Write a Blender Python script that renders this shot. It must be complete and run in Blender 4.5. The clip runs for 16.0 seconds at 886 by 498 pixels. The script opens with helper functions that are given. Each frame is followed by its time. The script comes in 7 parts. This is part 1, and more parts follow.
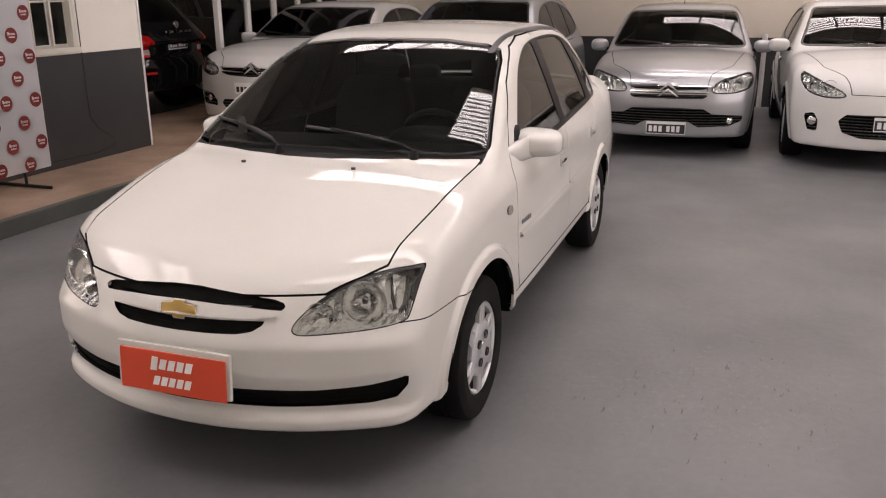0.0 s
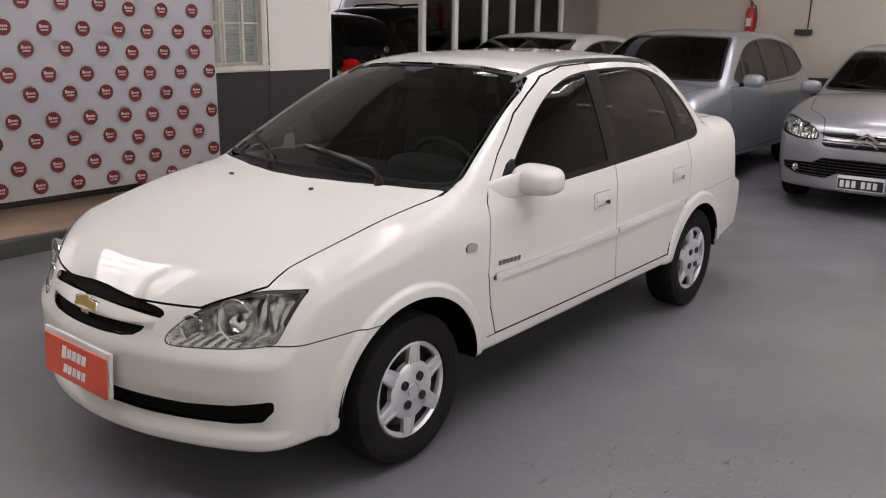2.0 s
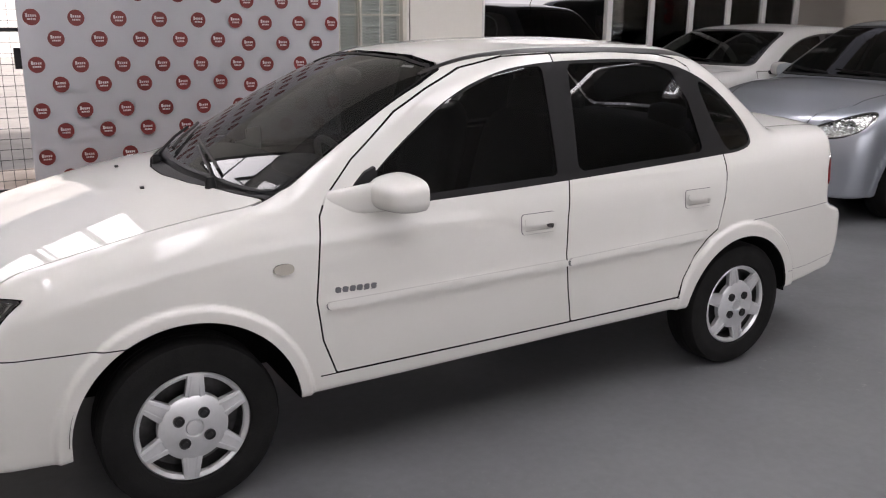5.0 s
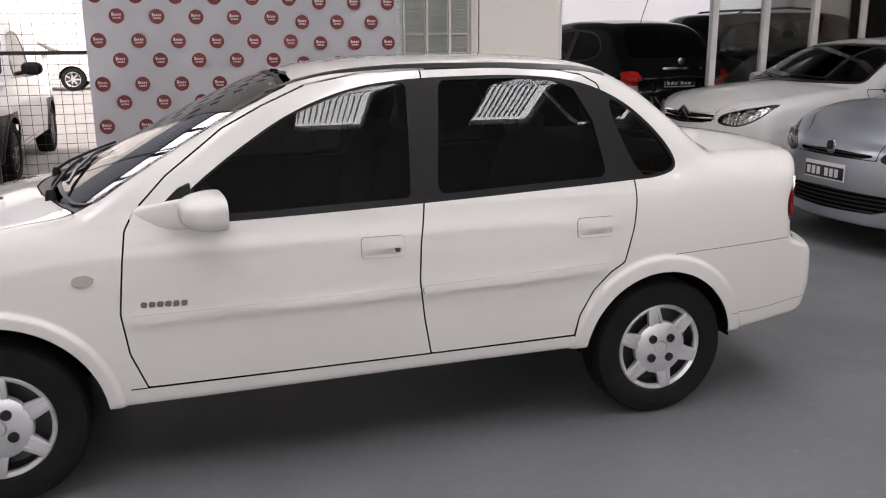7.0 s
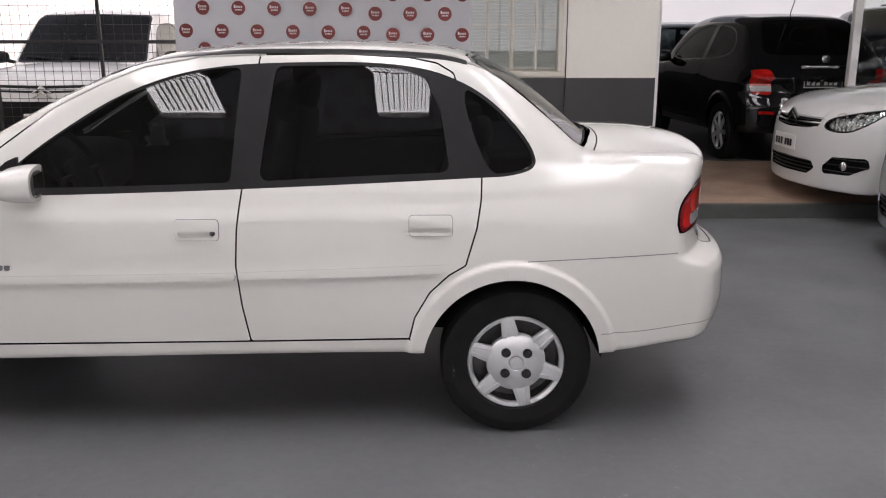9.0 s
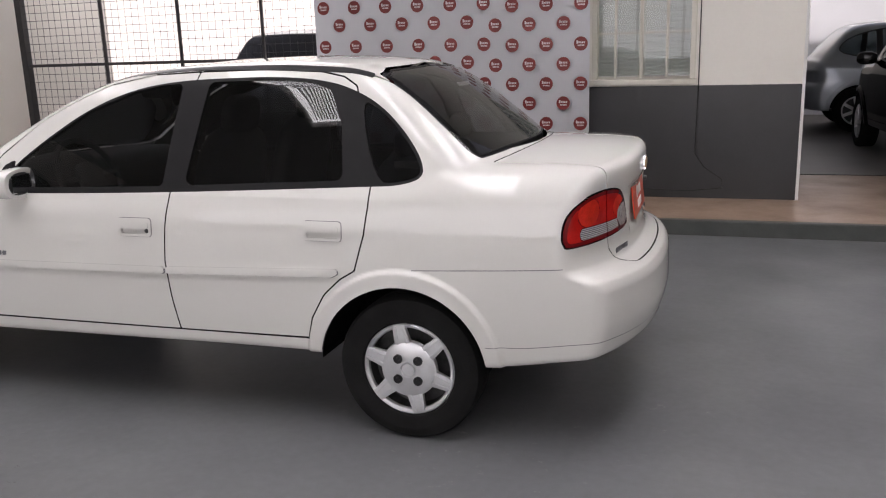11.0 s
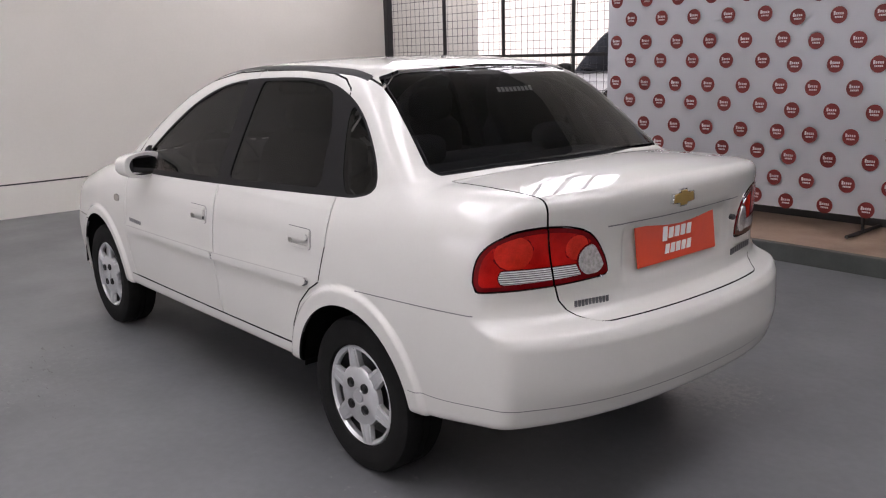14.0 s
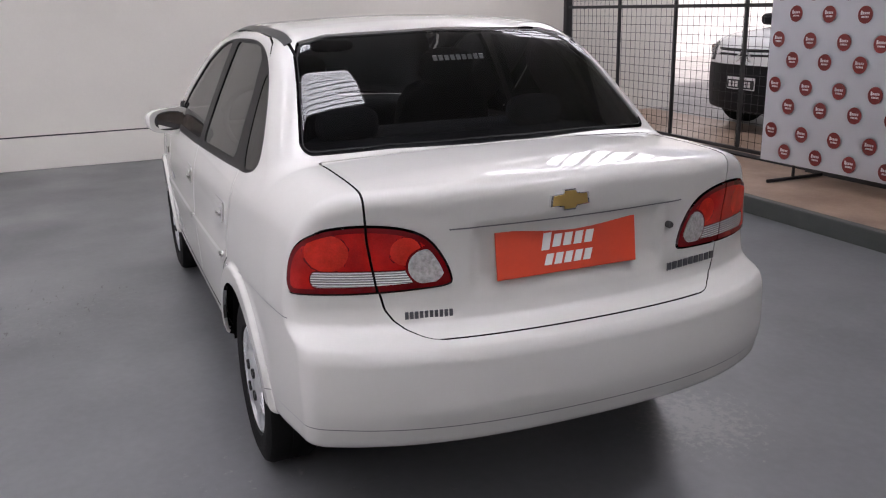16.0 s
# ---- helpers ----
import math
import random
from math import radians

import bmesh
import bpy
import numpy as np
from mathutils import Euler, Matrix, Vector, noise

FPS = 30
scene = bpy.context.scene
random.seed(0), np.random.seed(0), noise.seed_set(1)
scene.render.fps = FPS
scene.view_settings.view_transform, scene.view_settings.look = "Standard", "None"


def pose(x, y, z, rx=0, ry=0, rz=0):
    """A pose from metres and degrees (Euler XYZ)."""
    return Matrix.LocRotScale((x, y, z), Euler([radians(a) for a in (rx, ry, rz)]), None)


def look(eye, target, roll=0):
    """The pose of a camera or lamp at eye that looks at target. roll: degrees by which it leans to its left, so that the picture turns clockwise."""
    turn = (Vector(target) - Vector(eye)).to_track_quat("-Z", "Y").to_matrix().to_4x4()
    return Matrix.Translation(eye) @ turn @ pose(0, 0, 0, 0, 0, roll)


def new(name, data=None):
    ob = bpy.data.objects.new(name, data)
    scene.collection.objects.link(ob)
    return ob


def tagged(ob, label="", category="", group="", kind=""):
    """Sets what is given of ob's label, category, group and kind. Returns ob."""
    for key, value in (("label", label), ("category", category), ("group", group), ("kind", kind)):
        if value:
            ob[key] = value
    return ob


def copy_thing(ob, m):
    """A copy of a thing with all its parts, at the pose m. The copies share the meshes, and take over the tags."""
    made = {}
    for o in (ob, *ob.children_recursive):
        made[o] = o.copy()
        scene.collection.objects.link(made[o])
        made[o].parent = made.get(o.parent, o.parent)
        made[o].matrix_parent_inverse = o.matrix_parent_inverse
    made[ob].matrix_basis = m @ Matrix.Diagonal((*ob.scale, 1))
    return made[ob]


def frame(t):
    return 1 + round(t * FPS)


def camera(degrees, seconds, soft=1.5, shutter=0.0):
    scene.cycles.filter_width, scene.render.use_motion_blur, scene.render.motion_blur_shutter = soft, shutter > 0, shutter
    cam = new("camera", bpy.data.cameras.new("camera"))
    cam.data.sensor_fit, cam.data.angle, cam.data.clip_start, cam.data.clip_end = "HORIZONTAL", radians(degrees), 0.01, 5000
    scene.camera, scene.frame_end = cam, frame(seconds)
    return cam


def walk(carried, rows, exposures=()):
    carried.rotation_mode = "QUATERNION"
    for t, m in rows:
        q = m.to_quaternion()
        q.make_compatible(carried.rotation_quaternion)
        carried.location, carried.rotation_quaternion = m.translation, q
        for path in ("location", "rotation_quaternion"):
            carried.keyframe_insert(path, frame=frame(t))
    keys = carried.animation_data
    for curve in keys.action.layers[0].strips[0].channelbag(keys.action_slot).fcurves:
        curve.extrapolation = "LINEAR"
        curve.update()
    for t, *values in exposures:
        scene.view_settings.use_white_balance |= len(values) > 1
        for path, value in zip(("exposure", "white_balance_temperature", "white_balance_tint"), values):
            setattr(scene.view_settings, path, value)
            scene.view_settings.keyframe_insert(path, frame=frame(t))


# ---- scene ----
cam = camera(55.3, 16.0, soft=1.15)
PATH = [
    (0, (4.112, 1.674, 1.609), (2.317, 1.014, 1.025), -0.5),
    (0.5, (4.028, 2.023, 1.614), (2.304, 1.171, 1.063), 0.2),
    (1, (3.859, 2.269, 1.606), (2.186, 1.313, 1.069), 0.9),
    (1.5, (3.593, 2.433, 1.601), (1.983, 1.371, 1.071), 0.8),
    (2, (3.355, 2.647, 1.571), (1.859, 1.423, 1.057), 0.9),
    (2.5, (3.103, 2.782, 1.566), (1.709, 1.455, 1.021), 1.0),
    (3, (2.846, 2.843, 1.559), (1.512, 1.463, 0.996), 1.2),
    (3.5, (2.598, 2.883, 1.549), (1.348, 1.427, 0.984), 0.4),
    (4, (2.311, 3.012, 1.532), (1.156, 1.474, 0.983), 0.3),
    (6.5, (0.907, 3.509, 1.528), (0.23, 1.695, 1.027), -0.1),
    (7, (0.557, 3.616, 1.511), (-0.003, 1.758, 1.027), -0.4),
    (7.5, (0.191, 3.689, 1.493), (-0.26, 1.801, 1.01), -0.2),
    (8, (-0.169, 3.687, 1.502), (-0.494, 1.777, 1.005), 0.1),
    (8.5, (-0.553, 3.73, 1.485), (-0.726, 1.797, 1.0), 0.2),
    (9, (-0.906, 3.723, 1.467), (-0.934, 1.784, 0.978), -0.0),
    (11.5, (-2.571, 3.466, 1.456), (-1.758, 1.693, 1.014), -2.0),
    (12, (-2.784, 3.279, 1.441), (-1.752, 1.622, 1.007), -2.1),
    (12.5, (-2.981, 3.064, 1.439), (-1.784, 1.519, 1.015), -1.8),
    (13, (-3.288, 2.868, 1.458), (-1.981, 1.414, 1.034), -1.3),
    (13.5, (-3.448, 2.622, 1.428), (-2.059, 1.248, 0.998), -1.2),
    (14, (-3.548, 2.345, 1.448), (-2.065, 1.081, 1.0), -1.5),
    (14.5, (-3.717, 2.048, 1.471), (-2.149, 0.894, 1.012), -1.3),
    (15, (-3.766, 1.772, 1.453), (-2.124, 0.739, 0.967), -1.0),
    (15.5, (-3.763, 1.487, 1.463), (-2.063, 0.585, 0.918), -1.1),
    (16, (-3.897, 1.17, 1.485), (-2.122, 0.436, 0.929), -1.4),
]
walk(cam, [(t, look(eye, target, roll)) for t, eye, target, roll in PATH],
     exposures=[(0, 0.42, 7500, 27), (1.5, 0.36, 7000, 21), (4, 0.32, 6700, 21), (9, 0.37, 6750, 21), (12.5, 0.31, 6750, 22), (16, 0.33, 6450, 23)])

# ---------------------------------------------------------------- world and light
world = bpy.data.worlds.new("world")
scene.world = world
world.use_nodes = True
_wt = world.node_tree
_sky = _wt.nodes.new("ShaderNodeTexSky")
_sky.sky_type, _sky.sun_disc = "NISHITA", False
_sky.dust_density, _sky.ozone_density, _sky.air_density = 7.0, 0.3, 0.8
_sky.sun_elevation, _sky.sun_rotation = radians(43), radians(-28)
_pale = _wt.nodes.new("ShaderNodeHueSaturation")
_pale.inputs["Saturation"].default_value = 0.35
_wt.links.new(_sky.outputs[0], _pale.inputs["Color"])
_wt.links.new(_pale.outputs[0], _wt.nodes["Background"].inputs[0])
_wt.nodes["Background"].inputs[1].default_value = 0.15

sun = new("sun", bpy.data.lights.new("sun", "SUN"))
sun.data.energy, sun.data.angle, sun.data.color = 3.0, radians(2.0), (1.0, 0.96, 0.9)
sun.matrix_world = look((-7.0, 5.0, 14), (0, -8, 0))

# ---------------------------------------------------------------- materials


def material(name, color, rough=0.5, metal=0.0, coat=0.0, vary=0.0, scale=6.0, bump=0.0, bump_scale=80.0, spec=0.5,
             emit=None, strength=0.0, transmission=0.0, ior=1.5, alpha=1.0, rough_vary=0.0, color2=None, stretch=(1, 1, 1), gloss=0.0):
    """One procedural surface: two scales of mottling, fine relief and uneven gloss."""
    m = bpy.data.materials.new(name)
    m.use_nodes = True
    nt = m.node_tree
    p = nt.nodes["Principled BSDF"]
    p.inputs["Base Color"].default_value = (*color, 1)
    p.inputs["Roughness"].default_value = rough
    p.inputs["Metallic"].default_value = metal
    p.inputs["Coat Weight"].default_value = coat
    p.inputs["Coat Roughness"].default_value = 0.03
    p.inputs["Specular IOR Level"].default_value = spec
    p.inputs["Transmission Weight"].default_value = transmission
    p.inputs["IOR"].default_value = ior
    p.inputs["Alpha"].default_value = alpha
    if emit:
        p.inputs["Emission Color"].default_value = (*emit, 1)
        p.inputs["Emission Strength"].default_value = strength
    if gloss:
        # clear lacquer over the paint
        p.inputs["Specular IOR Level"].default_value = 0.0 if metal == 0 else 0.5
        lac = nt.nodes.new("ShaderNodeBsdfGlossy")
        lac.inputs["Roughness"].default_value = gloss
        fres = nt.nodes.new("ShaderNodeFresnel")
        fres.inputs["IOR"].default_value = 1.52
        both_ = nt.nodes.new("ShaderNodeMixShader")
        nt.links.new(fres.outputs[0], both_.inputs[0])
        nt.links.new(p.outputs[0], both_.inputs[1])
        nt.links.new(lac.outputs[0], both_.inputs[2])
        nt.links.new(both_.outputs[0], nt.nodes["Material Output"].inputs["Surface"])
    if not (vary or bump or rough_vary or color2):
        return m
    geo = nt.nodes.new("ShaderNodeTexCoord")
    mapping = nt.nodes.new("ShaderNodeMapping")
    mapping.inputs["Scale"].default_value = stretch
    nt.links.new(geo.outputs["Object"], mapping.inputs["Vector"])
    big = nt.nodes.new("ShaderNodeTexNoise")
    big.inputs["Scale"].default_value, big.inputs["Detail"].default_value = scale, 5
    fine = nt.nodes.new("ShaderNodeTexNoise")
    fine.inputs["Scale"].default_value, fine.inputs["Detail"].default_value = bump_scale, 3
    for n in (big, fine):
        nt.links.new(mapping.outputs[0], n.inputs["Vector"])
    if vary or color2:
        mix = nt.nodes.new("ShaderNodeMix")
        mix.data_type = "RGBA"
        other = color2 or tuple(c * (1 - vary) for c in color)
        mix.inputs["A"].default_value, mix.inputs["B"].default_value = (*color, 1), (*other, 1)
        ramp = nt.nodes.new("ShaderNodeMapRange")
        ramp.inputs["From Min"].default_value, ramp.inputs["From Max"].default_value = 0.35, 0.68
        blend = nt.nodes.new("ShaderNodeMath")
        blend.operation = "MULTIPLY_ADD"
        blend.inputs[1].default_value = 0.35
        nt.links.new(fine.outputs["Fac"], blend.inputs[0])
        nt.links.new(big.outputs["Fac"], blend.inputs[2])
        ramp.inputs["From Min"].default_value, ramp.inputs["From Max"].default_value = 0.5, 0.88
        nt.links.new(blend.outputs[0], ramp.inputs["Value"])
        nt.links.new(ramp.outputs[0], mix.inputs["Factor"])
        nt.links.new(mix.outputs["Result"], p.inputs["Base Color"])
    if rough_vary:
        rr = nt.nodes.new("ShaderNodeMapRange")
        rr.inputs["From Min"].default_value, rr.inputs["From Max"].default_value = 0.3, 0.7
        rr.inputs["To Min"].default_value, rr.inputs["To Max"].default_value = rough, rough + rough_vary
        nt.links.new(big.outputs["Fac"], rr.inputs["Value"])
        nt.links.new(rr.outputs[0], p.inputs["Roughness"])
    if bump:
        b = nt.nodes.new("ShaderNodeBump")
        b.inputs["Strength"].default_value, b.inputs["Distance"].default_value = bump, 0.004
        nt.links.new(fine.outputs["Fac"], b.inputs["Height"])
        nt.links.new(b.outputs[0], p.inputs["Normal"])
    return m


def tinted_glass(name, tint, rough=0.0):
    """Film-tinted car glass: a see-through tint under a clear reflecting face."""
    m = bpy.data.materials.new(name)
    m.use_nodes = True
    nt = m.node_tree
    nt.nodes.remove(nt.nodes["Principled BSDF"])
    out = nt.nodes["Material Output"]
    clear = nt.nodes.new("ShaderNodeBsdfTransparent")
    clear.inputs["Color"].default_value = (*tint, 1)
    gloss = nt.nodes.new("ShaderNodeBsdfGlossy")
    gloss.inputs["Roughness"].default_value = rough
    fres = nt.nodes.new("ShaderNodeFresnel")
    fres.inputs["IOR"].default_value = 1.5
    mix = nt.nodes.new("ShaderNodeMixShader")
    nt.links.new(fres.outputs[0], mix.inputs[0])
    nt.links.new(clear.outputs[0], mix.inputs[1])
    nt.links.new(gloss.outputs[0], mix.inputs[2])
    nt.links.new(mix.outputs[0], out.inputs["Surface"])
    return m


M_WHITE = material("white_car_paint", (0.625, 0.622, 0.590), 0.5, vary=0.03, scale=2.0, gloss=0.015)
M_WHITE_FAR = material("pearl_white_paint", (0.63, 0.63, 0.615), 0.5, vary=0.03, scale=2.0, gloss=0.03)
M_SILVER = material("silver_metallic_paint", (0.36, 0.37, 0.385), 0.32, metal=0.6, vary=0.06, scale=900, bump_scale=900, gloss=0.03)
M_BLUE_SILVER = material("blue_silver_metallic_paint", (0.37, 0.40, 0.44), 0.3, metal=0.6, vary=0.06, scale=900, bump_scale=900, gloss=0.03)
M_BLACK_PAINT = material("black_car_paint", (0.006, 0.006, 0.007), 0.5, gloss=0.02)
M_VAN = material("van_white_paint", (0.80, 0.80, 0.79), 0.5, gloss=0.06)
M_GLASS = tinted_glass("dark_tinted_glass", (0.17, 0.18, 0.195))
M_PRIVACY = tinted_glass("privacy_glass", (0.06, 0.065, 0.07))
M_REARGLASS = tinted_glass("tinted_rear_glass", (0.33, 0.34, 0.355))
M_SCREEN = tinted_glass("windscreen_glass", (0.48, 0.52, 0.51))
M_FARGLASS = tinted_glass("car_window_glass", (0.22, 0.25, 0.26))
M_LENS = tinted_glass("clear_lamp_lens", (0.86, 0.88, 0.88))
M_RUBBER = material("black_tyre_rubber", (0.014, 0.014, 0.014), 0.9, spec=0.12, vary=0.35, scale=9, bump=0.25, bump_scale=160)
M_TRIM = material("black_plastic_trim", (0.011, 0.011, 0.012), 0.45, spec=0.16, bump=0.15, bump_scale=500, vary=0.2, scale=20)
M_SEAL = material("black_rubber_seal", (0.012, 0.012, 0.013), 0.38)
M_DARK = material("dark_underbody", (0.007, 0.007, 0.007), 0.9, spec=0.1, vary=0.4, scale=12)
M_CABIN = material("charcoal_upholstery", (0.035, 0.036, 0.04), 0.9, vary=0.3, scale=60, bump=0.3, bump_scale=400)
M_DASH = material("charcoal_dashboard_plastic", (0.03, 0.03, 0.032), 0.6, bump=0.2, bump_scale=600)
M_HUBCAP = material("silver_hubcap_plastic", (0.62, 0.63, 0.64), 0.3, metal=0.55, vary=0.08, scale=30)
M_ALLOY = material("alloy_wheel_metal", (0.60, 0.61, 0.62), 0.28, metal=0.8)
M_CHROME = material("chrome", (0.85, 0.86, 0.87), 0.06, metal=1.0)
M_STEEL = material("dark_brake_steel", (0.10, 0.10, 0.10), 0.5, metal=0.7, vary=0.4, scale=30)
M_GOLD = material("brass_gold_emblem", (0.62, 0.42, 0.14), 0.3, metal=0.75, bump=0.4, bump_scale=300)
M_RED_PLATE = material("orange_red_dealer_plate", (0.72, 0.075, 0.03), 0.35, coat=0.3, vary=0.05, scale=10)
M_RED_LENS = material("red_lamp_plastic", (0.58, 0.014, 0.010), 0.4, vary=0.45, scale=14, bump=0.25, bump_scale=260, gloss=0.02)
M_RED_BRIGHT = material("bright_red_lamp_plastic", (0.76, 0.034, 0.018), 0.4, vary=0.35, scale=24, bump=0.4, bump_scale=200, gloss=0.02)
M_DARKRED_LENS = material("dark_red_lamp_edge", (0.15, 0.004, 0.006), 0.4, gloss=0.02)
M_CLEAR_BAND = material("ribbed_clear_lamp_plastic", (0.70, 0.67, 0.65), 0.3, metal=0.2, gloss=0.02)


def ribbed(m, scale):
    """Fine moulded ribs, their bright and shaded lines put into the colour."""
    nt = m.node_tree
    p = nt.nodes["Principled BSDF"]
    tc = nt.nodes.new("ShaderNodeTexCoord")
    wv = nt.nodes.new("ShaderNodeTexWave")
    wv.bands_direction = "Z"
    wv.inputs["Scale"].default_value, wv.inputs["Distortion"].default_value = scale, 0.6
    nt.links.new(tc.outputs["Object"], wv.inputs["Vector"])
    mix = nt.nodes.new("ShaderNodeMix")
    mix.data_type = "RGBA"
    mix.inputs["A"].default_value, mix.inputs["B"].default_value = (0.74, 0.73, 0.72, 1), (0.07, 0.06, 0.06, 1)
    nt.links.new(wv.outputs["Fac"], mix.inputs["Factor"])
    nt.links.new(mix.outputs["Result"], p.inputs["Base Color"])
    b = nt.nodes.new("ShaderNodeBump")
    b.inputs["Strength"].default_value, b.inputs["Distance"].default_value = 0.8, 0.004
    nt.links.new(wv.outputs["Fac"], b.inputs["Height"])
    nt.links.new(b.outputs[0], p.inputs["Normal"])


ribbed(M_CLEAR_BAND, 48.0)
M_CLEAR_ROUND = material("faceted_clear_lamp_plastic", (0.74, 0.71, 0.70), 0.25, metal=0.35, bump=0.9, bump_scale=140, vary=0.4, scale=90, gloss=0.02)
M_REFLECTOR = material("lamp_reflector_chrome", (0.92, 0.92, 0.90), 0.24, metal=0.95)


def faceted(m, scale, strength):
    """Moulded upright facets, a little uneven."""
    nt = m.node_tree
    tc = nt.nodes.new("ShaderNodeTexCoord")
    wv = nt.nodes.new("ShaderNodeTexWave")
    wv.bands_direction, wv.wave_profile = "Y", "TRI"
    wv.inputs["Scale"].default_value, wv.inputs["Distortion"].default_value, wv.inputs["Detail Scale"].default_value = scale, 2.5, 2.0
    nt.links.new(tc.outputs["Object"], wv.inputs["Vector"])
    b = nt.nodes.new("ShaderNodeBump")
    b.inputs["Strength"].default_value, b.inputs["Distance"].default_value = strength, 0.012
    nt.links.new(wv.outputs["Fac"], b.inputs["Height"])
    nt.links.new(b.outputs[0], nt.nodes["Principled BSDF"].inputs["Normal"])


faceted(M_REFLECTOR, 9.0, 0.40)
M_BOWL = material("bright_lamp_bowl", (0.93, 0.93, 0.91), 0.16, metal=0.97, bump=0.5, bump_scale=30)
M_INDICATOR = material("grey_indicator_lens", (0.34, 0.32, 0.28), 0.2, coat=1.0, bump=0.3, bump_scale=300)
M_BADGE = material("grey_badge_plastic", (0.16, 0.16, 0.17), 0.3, metal=0.6)
M_PLATE_WHITE = material("number_plate_white", (0.75, 0.75, 0.74), 0.4)
M_PLATE_BLACK = material("number_plate_black", (0.02, 0.02, 0.022), 0.4)
M_PAPER = material("white_sticker", (0.82, 0.82, 0.80), 0.6)
M_MIRROR = material("mirror_glass", (0.9, 0.9, 0.9), 0.01, metal=1.0)

# ---------------------------------------------------------------- small mesh tools


def part(name, bm, mat, parent, label="", smooth=None):
    """Links a bmesh as one mesh object under a thing or a part."""
    me = bpy.data.meshes.new(name)
    bmesh.ops.recalc_face_normals(bm, faces=bm.faces[:])
    bm.to_mesh(me)
    bm.free()
    me.materials.append(mat)
    if smooth is not None:
        me.shade_smooth()
        me.set_sharp_from_angle(angle=radians(smooth))
    ob = new(name, me)
    ob.parent = parent
    if label:
        ob["label"] = label
    return ob


def box(sx, sy, sz, at=(0, 0, 0), bevel=0.0, rot=None, seg=2, into=None):
    bm = bmesh.new()
    bmesh.ops.create_cube(bm, size=1.0, matrix=Matrix.Diagonal((sx, sy, sz, 1)))
    if bevel:
        bmesh.ops.bevel(bm, geom=bm.edges[:], offset=bevel, segments=seg, affect="EDGES", profile=0.6)
    m = Matrix.Translation(at) @ (rot or Matrix.Identity(4))
    bmesh.ops.transform(bm, matrix=m, verts=bm.verts[:])
    return merge(into, bm)


def merge(into, bm):
    if into is None:
        return bm
    me = bpy.data.meshes.new("tmp")
    bm.to_mesh(me)
    bm.free()
    into.from_mesh(me)
    bpy.data.meshes.remove(me)
    return into


def lathe(profile, steps=48, into=None, matrix=None, closed=True):
    """Turns a profile of (radius, along y) about the y axis."""
    bm = bmesh.new()
    rings = []
    for k in range(steps):
        a = 2 * math.pi * k / steps
        rings.append([bm.verts.new((r * math.cos(a), y, r * math.sin(a))) for r, y in profile])
    n = len(profile)
    for k in range(steps):
        a, b = rings[k], rings[(k + 1) % steps]
        for i in range(n if closed else n - 1):
            j = (i + 1) % n
            bm.faces.new((a[i], a[j], b[j], b[i]))
    bmesh.ops.remove_doubles(bm, verts=bm.verts[:], dist=1e-5)
    if matrix is not None:
        bmesh.ops.transform(bm, matrix=matrix, verts=bm.verts[:])
    return merge(into, bm)


def prism(points, y0, y1, bevel=0.0, into=None, matrix=None):
    """A flat outline of (x, z) points made thick from y0 to y1."""
    bm = bmesh.new()
    a = [bm.verts.new((x, y0, z)) for x, z in points]
    b = [bm.verts.new((x, y1, z)) for x, z in points]
    bm.faces.new(a)
    bm.faces.new(b[::-1])
    for i in range(len(a)):
        j = (i + 1) % len(a)
        bm.faces.new((a[i], b[i], b[j], a[j]))
    if bevel:
        bmesh.ops.bevel(bm, geom=bm.edges[:], offset=bevel, segments=2, affect="EDGES", profile=0.6)
    if matrix is not None:
        bmesh.ops.transform(bm, matrix=matrix, verts=bm.verts[:])
    return merge(into, bm)


def rod(points, radius, sides=10, into=None, closed=False):
    """A round bar through points."""
    bm = bmesh.new()
    pts = [Vector(p) for p in points]
    rings = []
    for i, p in enumerate(pts):
        d = (pts[min(i + 1, len(pts) - 1)] - pts[max(i - 1, 0)]) if not closed else pts[(i + 1) % len(pts)] - pts[i - 1]
        q = d.normalized().to_track_quat("Z", "Y")
        rings.append([bm.verts.new(p + q @ Vector((radius * math.cos(2 * math.pi * k / sides), radius * math.sin(2 * math.pi * k / sides), 0))) for k in range(sides)])
    n = len(pts)
    for i in range(n if closed else n - 1):
        a, b = rings[i], rings[(i + 1) % n]
        for k in range(sides):
            bm.faces.new((a[k], a[(k + 1) % sides], b[(k + 1) % sides], b[k]))
    if not closed:
        bm.faces.new(rings[0][::-1])
        bm.faces.new(rings[-1])
    return merge(into, bm)


def empty(name, m=None):
    ob = new(name)
    ob.empty_display_size = 0.2
    if m is not None:
        ob.matrix_basis = m
    return ob


# ---------------------------------------------------------------- body surfaces: one smooth closed form, cut into panels


